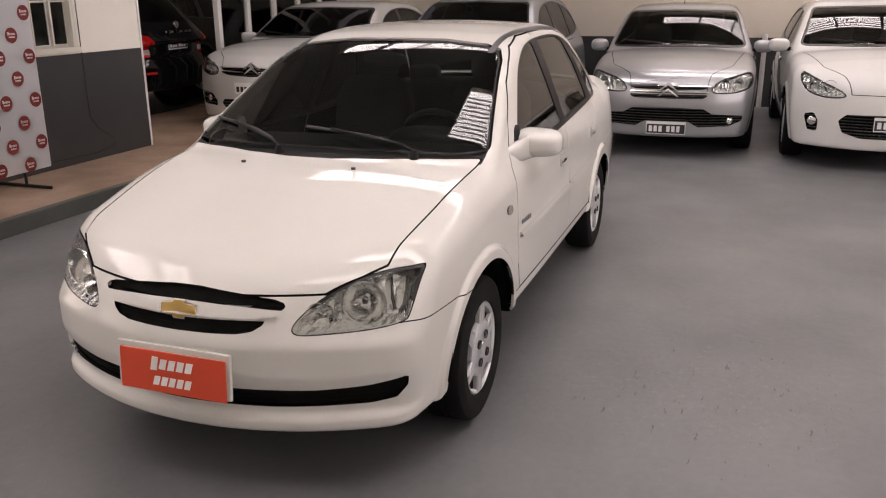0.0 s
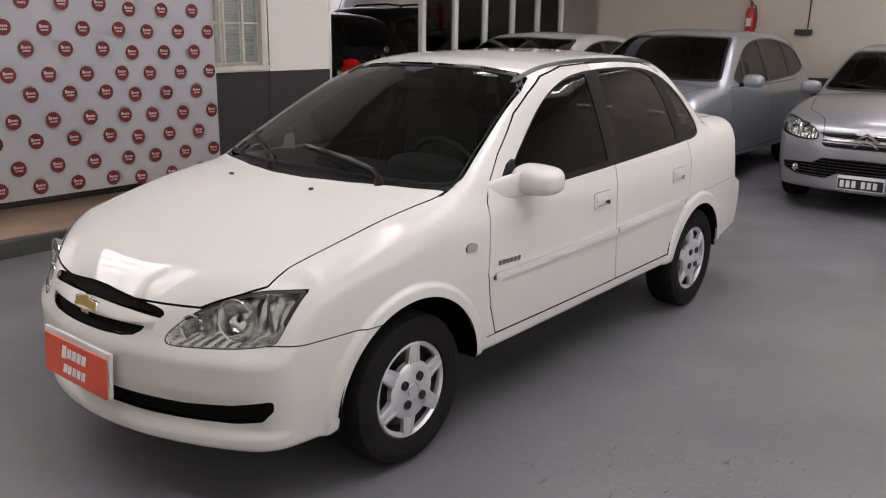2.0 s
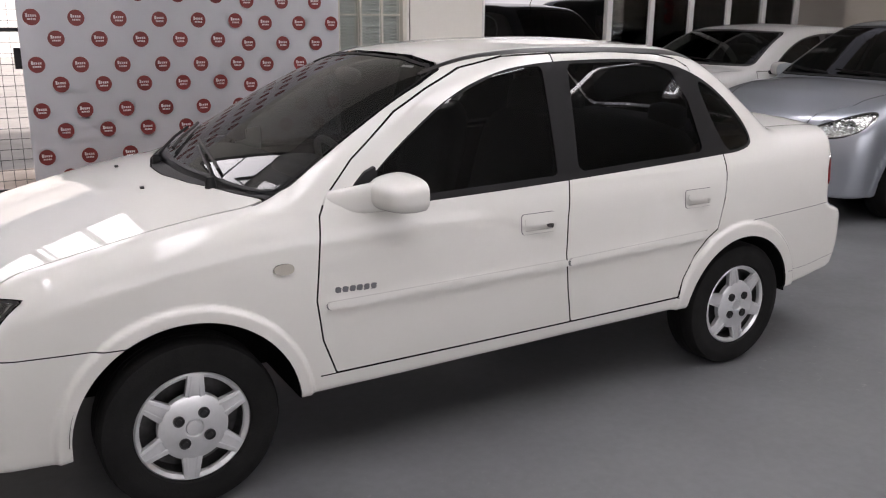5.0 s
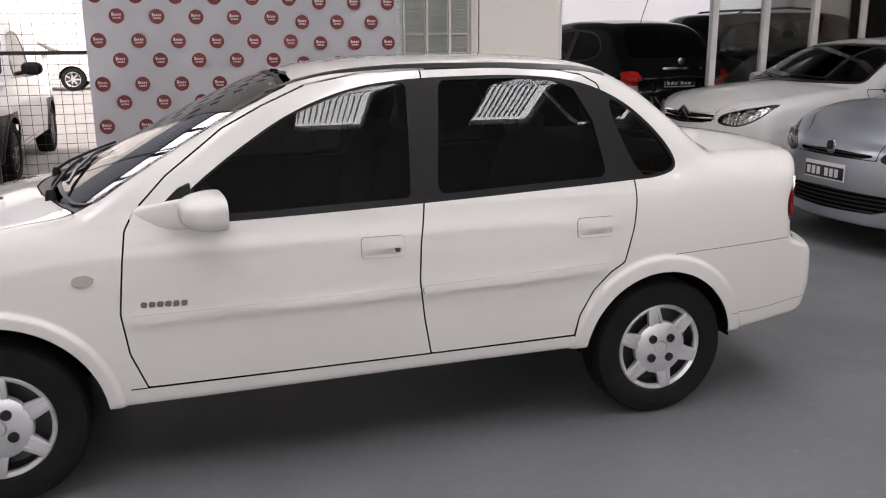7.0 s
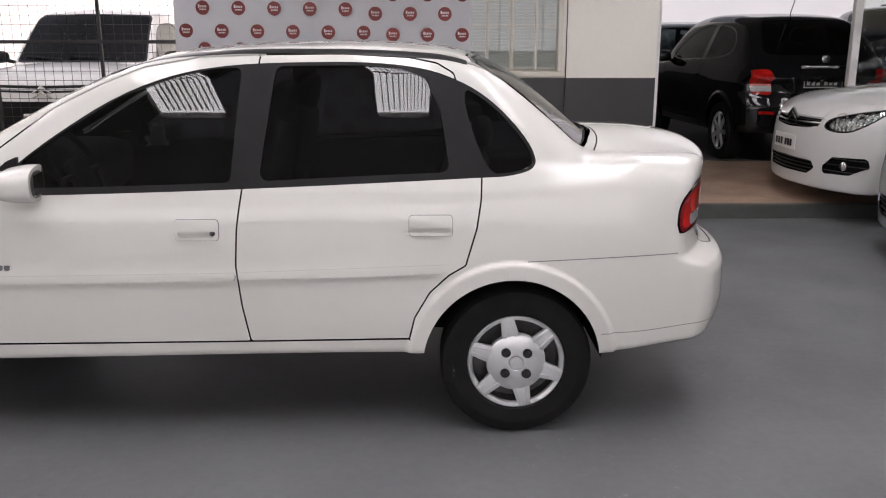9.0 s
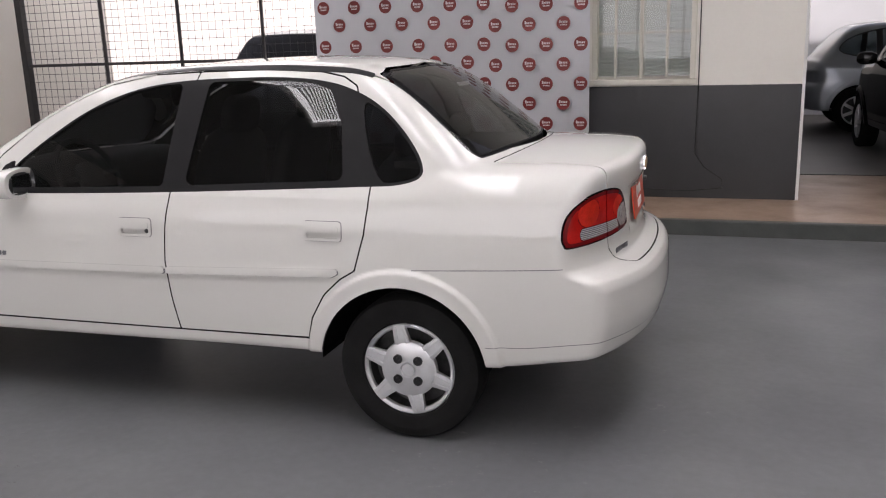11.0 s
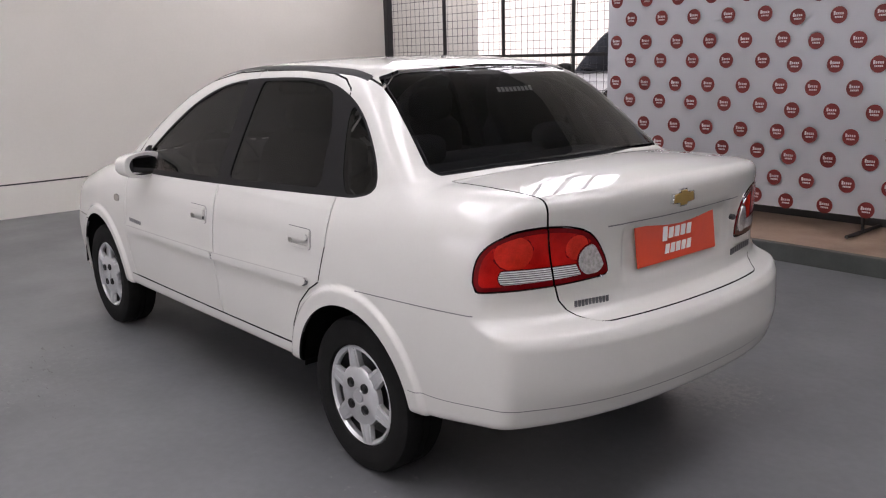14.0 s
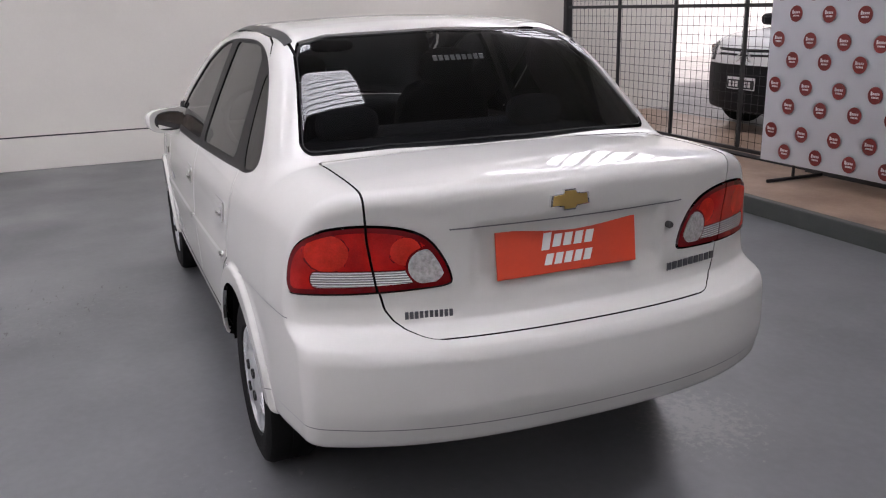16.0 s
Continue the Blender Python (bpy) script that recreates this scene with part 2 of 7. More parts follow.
def curve(*pairs):
    """A smooth curve through (a, b) pairs that does not overshoot."""
    xs, ys = np.array(pairs, float).T
    order = np.argsort(xs)
    xs, ys = xs[order], ys[order]
    d = np.diff(ys) / np.diff(xs)
    m = np.zeros(len(xs))
    m[1:-1] = np.where(d[:-1] * d[1:] > 0, 2 * d[:-1] * d[1:] / np.where(d[:-1] + d[1:] == 0, 1, d[:-1] + d[1:]), 0)
    m[0], m[-1] = d[0], d[-1]

    def at(x):
        x = np.asarray(x, float)
        c = np.clip(x, xs[0], xs[-1])
        i = np.clip(np.searchsorted(xs, c) - 1, 0, len(xs) - 2)
        h = xs[i + 1] - xs[i]
        t = (c - xs[i]) / h
        return (ys[i] * (1 + 2 * t) * (1 - t) ** 2 + m[i] * h * t * (1 - t) ** 2 + ys[i + 1] * t * t * (3 - 2 * t) + m[i + 1] * h * t * t * (t - 1))

    return at


def swell(*pairs):
    """A gentle even swelling fitted to (a, b) pairs."""
    c = np.polyfit([p[0] for p in pairs], [p[1] for p in pairs], 4)
    return lambda z: np.polyval(c, np.clip(z, 0.12, 1.15))


def smax(a, b, k):
    h = np.maximum(k - np.abs(a - b), 0) / k
    return np.maximum(a, b) + h * h * k / 4


def smin(a, b, k):
    return -smax(-a, -b, k)


def step(a, b, x):
    t = np.clip((x - a) / (b - a), 0, 1)
    return t * t * (3 - 2 * t)


def form(s):
    """The closed form of a car body from its curves: negative inside."""

    def f(p):
        x, y, z = p[:, 0], np.abs(p[:, 1]), p[:, 2]
        y2 = y * y
        width = s["plan"](x) + s["flank"](z)
        for wx, ar, lip in zip(s.get("arch_xs", s["wheels"]), s.get("arch_rs", (s["arch_r"], s["arch_r"])), s.get("lips", (0.062, 0.062))):
            r = np.hypot(x - wx, z - s["wheel_r"])
            width = width + s["flare"] * step(ar + lip, ar + lip - s.get("lip_edge", 0.027), r)
        side = y - width
        nose = (x - (s["nose"](z) - (s["nose_a"] - s.get("nose_low", 0.0) * step(0.60, 0.52, z)) * y2 - s.get("nose_b", 0.0) * y2 * y2)) * 0.85
        xt = s["tail"](z)
        if "plate_recess" in s:
            d, hy, z0, z1 = s["plate_recess"]
            xt = xt + d * step(hy + 0.035, hy - 0.006, y) * step(z0 - 0.045, z0 + 0.03, z) * step(z1 + 0.03, z1 - 0.03, z)
        tail = (xt + s["tail_a"] * y2 + s["tail_b"] * y2 * y2 - x) * 0.9
        top = (z - (s["deck"](x) - s["crown"] * y2)) * 0.95
        bottom = s["floor"](x) - z
        low = smax(side, top, s.get("k_top", 0.09))
        low = smax(low, nose, s.get("k_nose", 0.07))
        low = smax(low, tail, s.get("k_tail", 0.08))
        low = smax(low, bottom, 0.03)
        up = np.where(z > s["belt_z"], z - s["belt_z"], 0.2 * (z - s["belt_z"]))
        g_side = (y - (s["belt_y"](x) - s["tumble"] * up - s.get("tumble2", 0.12) * up ** 2)) * 0.9
        wb, wz, ws, wc = s["screen"]
        g_screen = (x - (wb - (z - wz) * ws - wc * y2 + s.get("screen_bulge", 0.0) * (z - wz) * (s["roof_z"] - z))) / math.hypot(1, ws)
        rb, rz, rs, rc = s["rear"]
        g_rear = (rb + (z - rz) * rs + rc * y2 - x - s.get("rear_bulge", 0.0) * (z - rz) * (s["roof_z"] - z)) / math.hypot(1, rs)
        g_roof = (z - (s["roof"](x) - s["roof_crown"] * y2)) * 0.97
        house = smax(g_side, g_screen, s.get("k_a", 0.05))
        house = smax(house, g_rear, s.get("k_c", 0.06))
        house = smax(house, g_roof, s.get("k_roof", 0.09))
        house = smax(house, s["belt_z"] - 0.12 - z, 0.04)
        return smin(low, house, s.get("k_belt", 0.04))

    return f


def hull(s, nx=240, nf=90, na=190):
    """Half the surface of a form, y >= 0: vertices, normals, triangles."""
    f = form(s)
    x0, x1, z0 = s["spine"]
    th = np.linspace(0.0, math.pi, na)
    rows = []
    for al in np.linspace(-math.pi / 2, 0, nf, endpoint=False):
        rows.append((x0, al))
    for x in np.linspace(x0, x1, nx):
        rows.append((x, 0.0))
    for al in np.linspace(0, math.pi / 2, nf + 1)[1:]:
        rows.append((x1, al))
    ox = np.array([r[0] for r in rows])[:, None] + 0 * th[None]
    al = np.array([r[1] for r in rows])[:, None] + 0 * th[None]
    tt = th[None] + 0 * ox
    d = np.stack([np.sin(al), np.cos(al) * np.sin(tt), -np.cos(al) * np.cos(tt)], -1).reshape(-1, 3)
    o = np.stack([ox, 0 * ox, 0 * ox + z0], -1).reshape(-1, 3)
    lo, hi = np.zeros(len(o)), np.full(len(o), 2.6)
    for _ in range(26):
        mid = (lo + hi) / 2
        inside = f(o + d * mid[:, None]) < 0
        lo, hi = np.where(inside, mid, lo), np.where(inside, hi, mid)
    v = o + d * ((lo + hi) / 2)[:, None]
    v[np.abs(v[:, 1]) < 1e-6, 1] = 0.0
    n = np.zeros_like(v)
    for k in range(3):
        e = np.zeros(3)
        e[k] = 0.003
        n[:, k] = f(v + e) - f(v - e)
    n /= np.maximum(np.linalg.norm(n, axis=1, keepdims=True), 1e-9)
    idx = np.arange(len(o)).reshape(len(rows), na)
    a, b, c, e = idx[:-1, :-1].ravel(), idx[1:, :-1].ravel(), idx[1:, 1:].ravel(), idx[:-1, 1:].ravel()
    t = np.concatenate([np.stack([a, b, c], 1), np.stack([a, c, e], 1)])
    area = np.linalg.norm(np.cross(v[t[:, 1]] - v[t[:, 0]], v[t[:, 2]] - v[t[:, 0]]), axis=1)
    return v, n, t[area > 1e-9]


def cut(mesh, s):
    """The piece of a surface where s < 0; s has a value for each vertex."""
    v, n, t = mesh
    ins = s < 0
    cnt = ins[t].sum(1)
    full = t[cnt == 3]
    nv, nn, nt = [v], [n], [full]
    base = len(v)
    for want in (1, 2):
        tri = t[cnt == want]
        if not len(tri):
            continue
        flag = ins[tri] if want == 1 else ~ins[tri]
        r = flag.argmax(1)
        k = np.arange(len(tri))
        a, b, c = tri[k, r], tri[k, (r + 1) % 3], tri[k, (r + 2) % 3]

        def mid(p, q):
            w = (s[p] / (s[p] - s[q]))[:, None]
            m = n[p] + (n[q] - n[p]) * w
            return v[p] + (v[q] - v[p]) * w, m / np.maximum(np.linalg.norm(m, axis=1, keepdims=True), 1e-9)

        ab, nab = mid(a, b)
        ac, nac = mid(a, c)
        iab, iac = base + k, base + len(k) + k
        nv += [ab, ac]
        nn += [nab, nac]
        base += 2 * len(k)
        if want == 1:
            nt.append(np.stack([a, iab, iac], 1))
        else:
            nt += [np.stack([iab, b, c], 1), np.stack([iab, c, iac], 1)]
    v, n, t = np.concatenate(nv), np.concatenate(nn), np.concatenate(nt)
    used = np.unique(t)
    back = np.full(len(v), -1)
    back[used] = np.arange(len(used))
    return v[used], n[used], back[t]


def inside_poly(u, w, points, r=0.0):
    """Signed distance of (u, w) to an outline, its corners rounded by r."""
    q = np.array(points, float)
    if r:
        q = shrink(q, r)
    best, odd = np.full(len(u), 1e9), np.zeros(len(u), bool)
    for (ax, ay), (bx, by) in zip(q, np.roll(q, -1, 0)):
        ex, ey = bx - ax, by - ay
        h = np.clip(((u - ax) * ex + (w - ay) * ey) / (ex * ex + ey * ey + 1e-12), 0, 1)
        best = np.minimum(best, (u - ax - ex * h) ** 2 + (w - ay - ey * h) ** 2)
        hit = (ay > w) != (by > w)
        odd ^= hit & (u < ax + ex * (w - ay) / np.where(by == ay, 1e-12, by - ay))
    d = np.sqrt(best)
    return np.where(odd, -d, d) - r


def shrink(q, r):
    area = np.sum(q[:, 0] * np.roll(q[:, 1], -1) - np.roll(q[:, 0], -1) * q[:, 1])
    s = 1 if area > 0 else -1
    e1, e2 = q - np.roll(q, 1, 0), np.roll(q, -1, 0) - q
    e1, e2 = e1 / np.linalg.norm(e1, axis=1, keepdims=True), e2 / np.linalg.norm(e2, axis=1, keepdims=True)
    n1, n2 = np.stack([-e1[:, 1], e1[:, 0]], 1) * s, np.stack([-e2[:, 1], e2[:, 0]], 1) * s
    m = n1 + n2
    return q + m * (r / np.maximum(0.35, (m * n1).sum(1)))[:, None]


def rounded(points, rounds=2):
    """An outline with its corners cut round."""
    q = np.array(points, float)
    for _ in range(rounds):
        nx = np.roll(q, -1, 0)
        q = np.stack([q * 0.75 + nx * 0.25, q * 0.25 + nx * 0.75], 1).reshape(-1, 2)
    return q


def mirrored(mesh):
    v, n, t = mesh
    return v * (1, -1, 1), n * (1, -1, 1), t[:, ::-1]


def both(mesh):
    v, n, t = mesh
    v2, n2, t2 = mirrored(mesh)
    return np.concatenate([v, v2]), np.concatenate([n, n2]), np.concatenate([t, t2 + len(v)])


def panel(name, mesh, mat, parent, label="", depth=0.012, out=0.0, taper=0.0):
    """A piece of surface as one mesh: moved out along its normals, its open edges turned inwards by depth."""
    v, n, t = mesh
    if len(t) == 0:
        return None
    _, first, inv = np.unique(np.round(v, 5), axis=0, return_index=True, return_inverse=True)
    inv = inv.ravel()
    t = inv[t]
    t = t[(t[:, 0] != t[:, 1]) & (t[:, 1] != t[:, 2]) & (t[:, 2] != t[:, 0])]
    v, n = v[first] + n[first] * out, n[first]
    if depth:
        e = np.concatenate([t[:, [0, 1]], t[:, [1, 2]], t[:, [2, 0]]])
        key = np.sort(e, 1)
        _, ix, ct = np.unique(key, axis=0, return_index=True, return_counts=True)
        e = e[ix[ct == 1]]
        e = e[~((np.abs(v[e[:, 0], 1]) < 1e-5) & (np.abs(v[e[:, 1], 1]) < 1e-5))]
        if len(e):
            p, q = v[e[:, 0]], v[e[:, 1]]
            pn, qn = n[e[:, 0]], n[e[:, 1]]
            w = np.cross(q - p, pn)
            w /= np.maximum(np.linalg.norm(w, axis=1, keepdims=True), 1e-9)
            k, m = len(v), len(e)
            lip = (w * 0.55 + pn * 0.8) if taper else w
            v = np.concatenate([v, p, q, q - qn * depth + w * taper, p - pn * depth + w * taper])
            n = np.concatenate([n, lip, lip, w, w])
            i = np.arange(m)
            t = np.concatenate([t, np.stack([k + m + i, k + i, k + 2 * m + i], 1), np.stack([k + 2 * m + i, k + i, k + 3 * m + i], 1)])
    face = np.cross(v[t[:, 1]] - v[t[:, 0]], v[t[:, 2]] - v[t[:, 0]])
    turned = (face * n[t].sum(1)).sum(1) < 0
    t[turned] = t[turned][:, ::-1]
    me = bpy.data.meshes.new(name)
    me.vertices.add(len(v))
    me.vertices.foreach_set("co", v.astype(np.float32).ravel())
    me.loops.add(t.size)
    me.loops.foreach_set("vertex_index", t.astype(np.int32).ravel())
    me.polygons.add(len(t))
    me.polygons.foreach_set("loop_start", np.arange(0, t.size, 3, dtype=np.int32))
    me.update(calc_edges=True)
    me.shade_smooth()
    me.normals_split_custom_set_from_vertices(n.astype(np.float32).tolist())
    me.materials.append(mat)
    ob = new(name, me)
    ob.parent = parent
    if label:
        ob["label"] = label
    return ob


def band(mesh, f, half):
    """The strip of a surface where a field lies within half of zero: two clean cuts."""
    m = cut(mesh, f(mesh) - half)
    return cut(m, -half - f(m))


def across(name, mesh, mat, parent, label="", **k):
    """One panel over the car's middle, or one on each side where the piece does not reach it."""
    if len(mesh[0]) and mesh[0][:, 1].min() > 0.004:
        return pair(name, mesh, mat, parent, label, **k)[0]
    return panel(name, both(mesh), mat, parent, label, **k)


def pair(name, mesh, mat, parent, label="", **k):
    """A panel on each side of the car."""
    return panel(name, mesh, mat, parent, label, **k), panel(name, mirrored(mesh), mat, parent, label, **k)


def take(mesh, s, gap=0.0):
    """Cuts a piece out: the piece, and what is left beyond the gap round it."""
    return cut(mesh, s + gap), cut(mesh, gap - s)

# ---------------------------------------------------------------- the room


def worn_floor():
    """Grey floor paint with scuffs, pale flaking patches and darker tyre film."""
    m = material("grey_painted_concrete", (0.148, 0.153, 0.158), 0.30, vary=0.26, scale=0.9, bump=0.10, bump_scale=25, rough_vary=0.22)
    nt = m.node_tree
    p = nt.nodes["Principled BSDF"]
    base = p.inputs["Base Color"].links[0].from_socket
    tc = nt.nodes.new("ShaderNodeTexCoord")
    zone = nt.nodes.new("ShaderNodeTexNoise")
    zone.inputs["Scale"].default_value, zone.inputs["Detail"].default_value = 0.55, 2
    fleck = nt.nodes.new("ShaderNodeTexNoise")
    fleck.inputs["Scale"].default_value, fleck.inputs["Detail"].default_value = 14.0, 8
    fleck.inputs["Roughness"].default_value = 0.75
    for n in (zone, fleck):
        nt.links.new(tc.outputs["Object"], n.inputs["Vector"])
    a = nt.nodes.new("ShaderNodeMapRange")
    a.inputs["From Min"].default_value, a.inputs["From Max"].default_value = 0.52, 0.64
    nt.links.new(zone.outputs["Fac"], a.inputs["Value"])
    b = nt.nodes.new("ShaderNodeMapRange")
    b.inputs["From Min"].default_value, b.inputs["From Max"].default_value = 0.60, 0.68
    nt.links.new(fleck.outputs["Fac"], b.inputs["Value"])
    mul = nt.nodes.new("ShaderNodeMath")
    mul.operation = "MULTIPLY"
    nt.links.new(a.outputs[0], mul.inputs[0])
    nt.links.new(b.outputs[0], mul.inputs[1])
    mix = nt.nodes.new("ShaderNodeMix")
    mix.data_type = "RGBA"
    mix.inputs["B"].default_value = (0.21, 0.21, 0.20, 1)
    nt.links.new(mul.outputs[0], mix.inputs["Factor"])
    nt.links.new(base, mix.inputs["A"])
    nt.links.new(mix.outputs["Result"], p.inputs["Base Color"])
    # fine dark scratches
    wave = nt.nodes.new("ShaderNodeTexVoronoi")
    wave.feature = "DISTANCE_TO_EDGE"
    wave.inputs["Scale"].default_value = 0.55
    warp = nt.nodes.new("ShaderNodeMix")
    warp.data_type = "VECTOR"
    warp.inputs["Factor"].default_value = 0.12
    nt.links.new(tc.outputs["Object"], warp.inputs["A"])
    nt.links.new(zone.outputs["Color"], warp.inputs["B"])
    nt.links.new(warp.outputs["Result"], wave.inputs["Vector"])
    line = nt.nodes.new("ShaderNodeMapRange")
    line.inputs["From Min"].default_value, line.inputs["From Max"].default_value = 0.0, 0.004
    line.inputs["To Min"].default_value, line.inputs["To Max"].default_value = 0.06, 0.0
    nt.links.new(wave.outputs["Distance"], line.inputs["Value"])
    mix2 = nt.nodes.new("ShaderNodeMix")
    mix2.data_type = "RGBA"
    mix2.inputs["B"].default_value = (0.10, 0.10, 0.10, 1)
    nt.links.new(line.outputs[0], mix2.inputs["Factor"])
    nt.links.new(mix.outputs["Result"], mix2.inputs["A"])
    # patches where the paint has flaked to pale cement, and a scuffed stretch with small dark chips
    last = mix2.outputs["Result"]
    chip = nt.nodes.new("ShaderNodeTexNoise")
    chip.inputs["Scale"].default_value, chip.inputs["Detail"].default_value, chip.inputs["Roughness"].default_value = 34.0, 8, 0.78
    streak_map = nt.nodes.new("ShaderNodeMapping")
    streak_map.inputs["Rotation"].default_value = (0, 0, radians(24))
    streak_map.inputs["Scale"].default_value = (9.0, 34.0, 1.0)
    streak = nt.nodes.new("ShaderNodeTexNoise")
    streak.inputs["Scale"].default_value, streak.inputs["Detail"].default_value, streak.inputs["Roughness"].default_value = 1.0, 6, 0.7
    nt.links.new(tc.outputs["Object"], chip.inputs["Vector"])
    nt.links.new(tc.outputs["Object"], streak_map.inputs["Vector"])
    nt.links.new(streak_map.outputs[0], streak.inputs["Vector"])
    for spot, r0, r1, reach, source, limits, amount, tone in (
            ((-1.66, -0.74, 0.0), 0.05, 0.55, (0.20, -0.14), chip, (0.60, 0.68), 0.45, (0.25, 0.245, 0.23)),
            ((0.75, 1.55, 0.0), 0.30, 1.70, (0.06, -0.10), chip, (0.60, 0.70), 0.40, (0.24, 0.235, 0.23)),
            ((0.75, 1.60, 0.0), 0.40, 1.60, (0.05, -0.12), streak, (0.665, 0.690), 0.80, (0.035, 0.033, 0.03)),
            ((-0.4, 3.4, 0.0), 0.60, 2.60, (0.03, -0.10), chip, (0.62, 0.72), 0.25, (0.22, 0.22, 0.215))):
        sep = nt.nodes.new("ShaderNodeVectorMath")
        sep.operation = "DISTANCE"
        sep.inputs[1].default_value = spot
        nt.links.new(tc.outputs["Object"], sep.inputs[0])
        near = nt.nodes.new("ShaderNodeMapRange")
        near.inputs["From Min"].default_value, near.inputs["From Max"].default_value = r0, r1
        near.inputs["To Min"].default_value, near.inputs["To Max"].default_value = reach
        nt.links.new(sep.outputs["Value"], near.inputs["Value"])
        tot = nt.nodes.new("ShaderNodeMath")
        nt.links.new(near.outputs[0], tot.inputs[0])
        nt.links.new(source.outputs["Fac"], tot.inputs[1])
        cutoff = nt.nodes.new("ShaderNodeMapRange")
        cutoff.inputs["From Min"].default_value, cutoff.inputs["From Max"].default_value = limits
        cutoff.inputs["To Max"].default_value = amount
        nt.links.new(tot.outputs[0], cutoff.inputs["Value"])
        worn = nt.nodes.new("ShaderNodeMix")
        worn.data_type = "RGBA"
        worn.inputs["B"].default_value = (*tone, 1)
        nt.links.new(cutoff.outputs[0], worn.inputs["Factor"])
        nt.links.new(last, worn.inputs["A"])
        last = worn.outputs["Result"]
    nt.links.new(last, p.inputs["Base Color"])
    return m


M_FLOOR = worn_floor()
M_WALL = material("white_painted_plaster", (0.82, 0.80, 0.735), 0.65, vary=0.05, scale=1.2, bump=0.12, bump_scale=40)
M_ANNEXWALL = material("pale_blue_grey_plaster", (0.50, 0.53, 0.57), 0.65, vary=0.06, scale=1.2, bump=0.12, bump_scale=40)
M_CREAM = material("cream_painted_plaster", (0.66, 0.60, 0.52), 0.65, vary=0.06, scale=1.2, bump=0.12, bump_scale=40)
M_DADO = material("dark_grey_wall_paint", (0.042, 0.043, 0.045), 0.32, vary=0.18, scale=3, bump=0.1, bump_scale=60)
M_TILE = material("tan_brown_cement_floor", (0.40, 0.28, 0.20), 0.3, vary=0.3, scale=2.2, rough_vary=0.2, bump=0.06, bump_scale=40)
M_KERB = material("dark_green_grey_kerb_paint", (0.075, 0.082, 0.077), 0.45, vary=0.25, scale=6)
M_SHADEDFLOOR = material("shaded_cement_floor", (0.09, 0.085, 0.08), 0.4, vary=0.3, scale=2)
M_PAVING = material("grey_yard_paving", (0.42, 0.41, 0.39), 0.8, vary=0.25, scale=3, bump=0.2, bump_scale=30)
M_YARDWALL = material("white_yard_wall_plaster", (0.80, 0.80, 0.77), 0.8, vary=0.08, scale=1.5, bump=0.2, bump_scale=30)
M_GLOW = material("bright_overcast_sky", (0.9, 0.95, 1.0), 1.0, emit=(0.95, 0.98, 1.0), strength=9.8)
# emission stands in for daylight; also on the panes added above the gate
M_FROST = material("glowing_frosted_panes", (0.9, 0.93, 0.95), 0.6, emit=(0.96, 0.98, 1.0), strength=4.4)
# glow of the panes added in the side wall, out of view
M_FILL_SIDE = material("added_side_glow", (0.9, 0.93, 0.95), 0.6, emit=(0.96, 0.98, 1.0), strength=2.3)
M_IRON = material("black_painted_iron", (0.018, 0.018, 0.02), 0.45, vary=0.3, scale=30)
M_BANNER = material("white_printed_vinyl", (0.83, 0.84, 0.88), 0.45, vary=0.04, scale=2.5, bump=0.05, bump_scale=12)
M_DOT = material("dark_red_printed_ink", (0.20, 0.018, 0.016), 0.45, vary=0.12, scale=30)
M_INKWHITE = material("white_printed_ink", (0.75, 0.70, 0.70), 0.45)
M_WINFRAME = material("cream_window_paint", (0.68, 0.66, 0.58), 0.45, vary=0.08, scale=10)
M_SLAT = material("white_blind_slat", (0.84, 0.85, 0.84), 0.4)
M_PANE = tinted_glass("window_pane_glass", (0.85, 0.88, 0.87))
M_CEIL = material("grey_ceiling_paint", (0.36, 0.355, 0.34), 0.8, vary=0.1, scale=1)
M_STEELBAR = material("grey_ceiling_rafter", (0.10, 0.10, 0.10), 0.5)
M_WHITEPOST = material("white_enamel_post", (0.74, 0.74, 0.72), 0.35, vary=0.05, scale=10)
M_EXT_RED = material("red_extinguisher_enamel", (0.55, 0.03, 0.02), 0.25, coat=0.6)
M_BLACKPLASTIC = material("black_box_plastic", (0.03, 0.03, 0.03), 0.5)
M_CABLE = material("black_cable", (0.015, 0.015, 0.015), 0.6)


def slab(name, x0, x1, y0, y1, z0, z1, mat, label="", parent=None, bevel=0.0, kind="structure", category=""):
    ob = part(name, box(x1 - x0, y1 - y0, z1 - z0, ((x0 + x1) / 2, (y0 + y1) / 2, (z0 + z1) / 2), bevel), mat, parent)
    if parent is None:
        tagged(ob, label, category or name.split("_")[0], kind=kind)
    return ob


KERB_Y, PLAT, WALL_Y, FRONT_X, BACK_X = -3.11, 0.12, -4.11, 5.32, -8.75
WALL_X = -2.955
slab("floor", BACK_X, FRONT_X, KERB_Y + 0.02, 8.0, -0.2, 0.0, M_FLOOR, "grey painted concrete showroom floor, scuffed and worn")
slab("kerb", BACK_X, FRONT_X, KERB_Y - 0.05, KERB_Y + 0.02, -0.2, PLAT, M_KERB, "dark painted kerb step along the walkway", bevel=0.012)
slab("pavement", BACK_X, FRONT_X, -5.6, KERB_Y - 0.05, -0.2, PLAT - 0.002, M_TILE, "tan brown cement walkway raised above the floor")
slab("ground", -40, 40, -60, -5.6, -0.2, PLAT - 0.01, M_PAVING, "grey paved yard outside the gate")
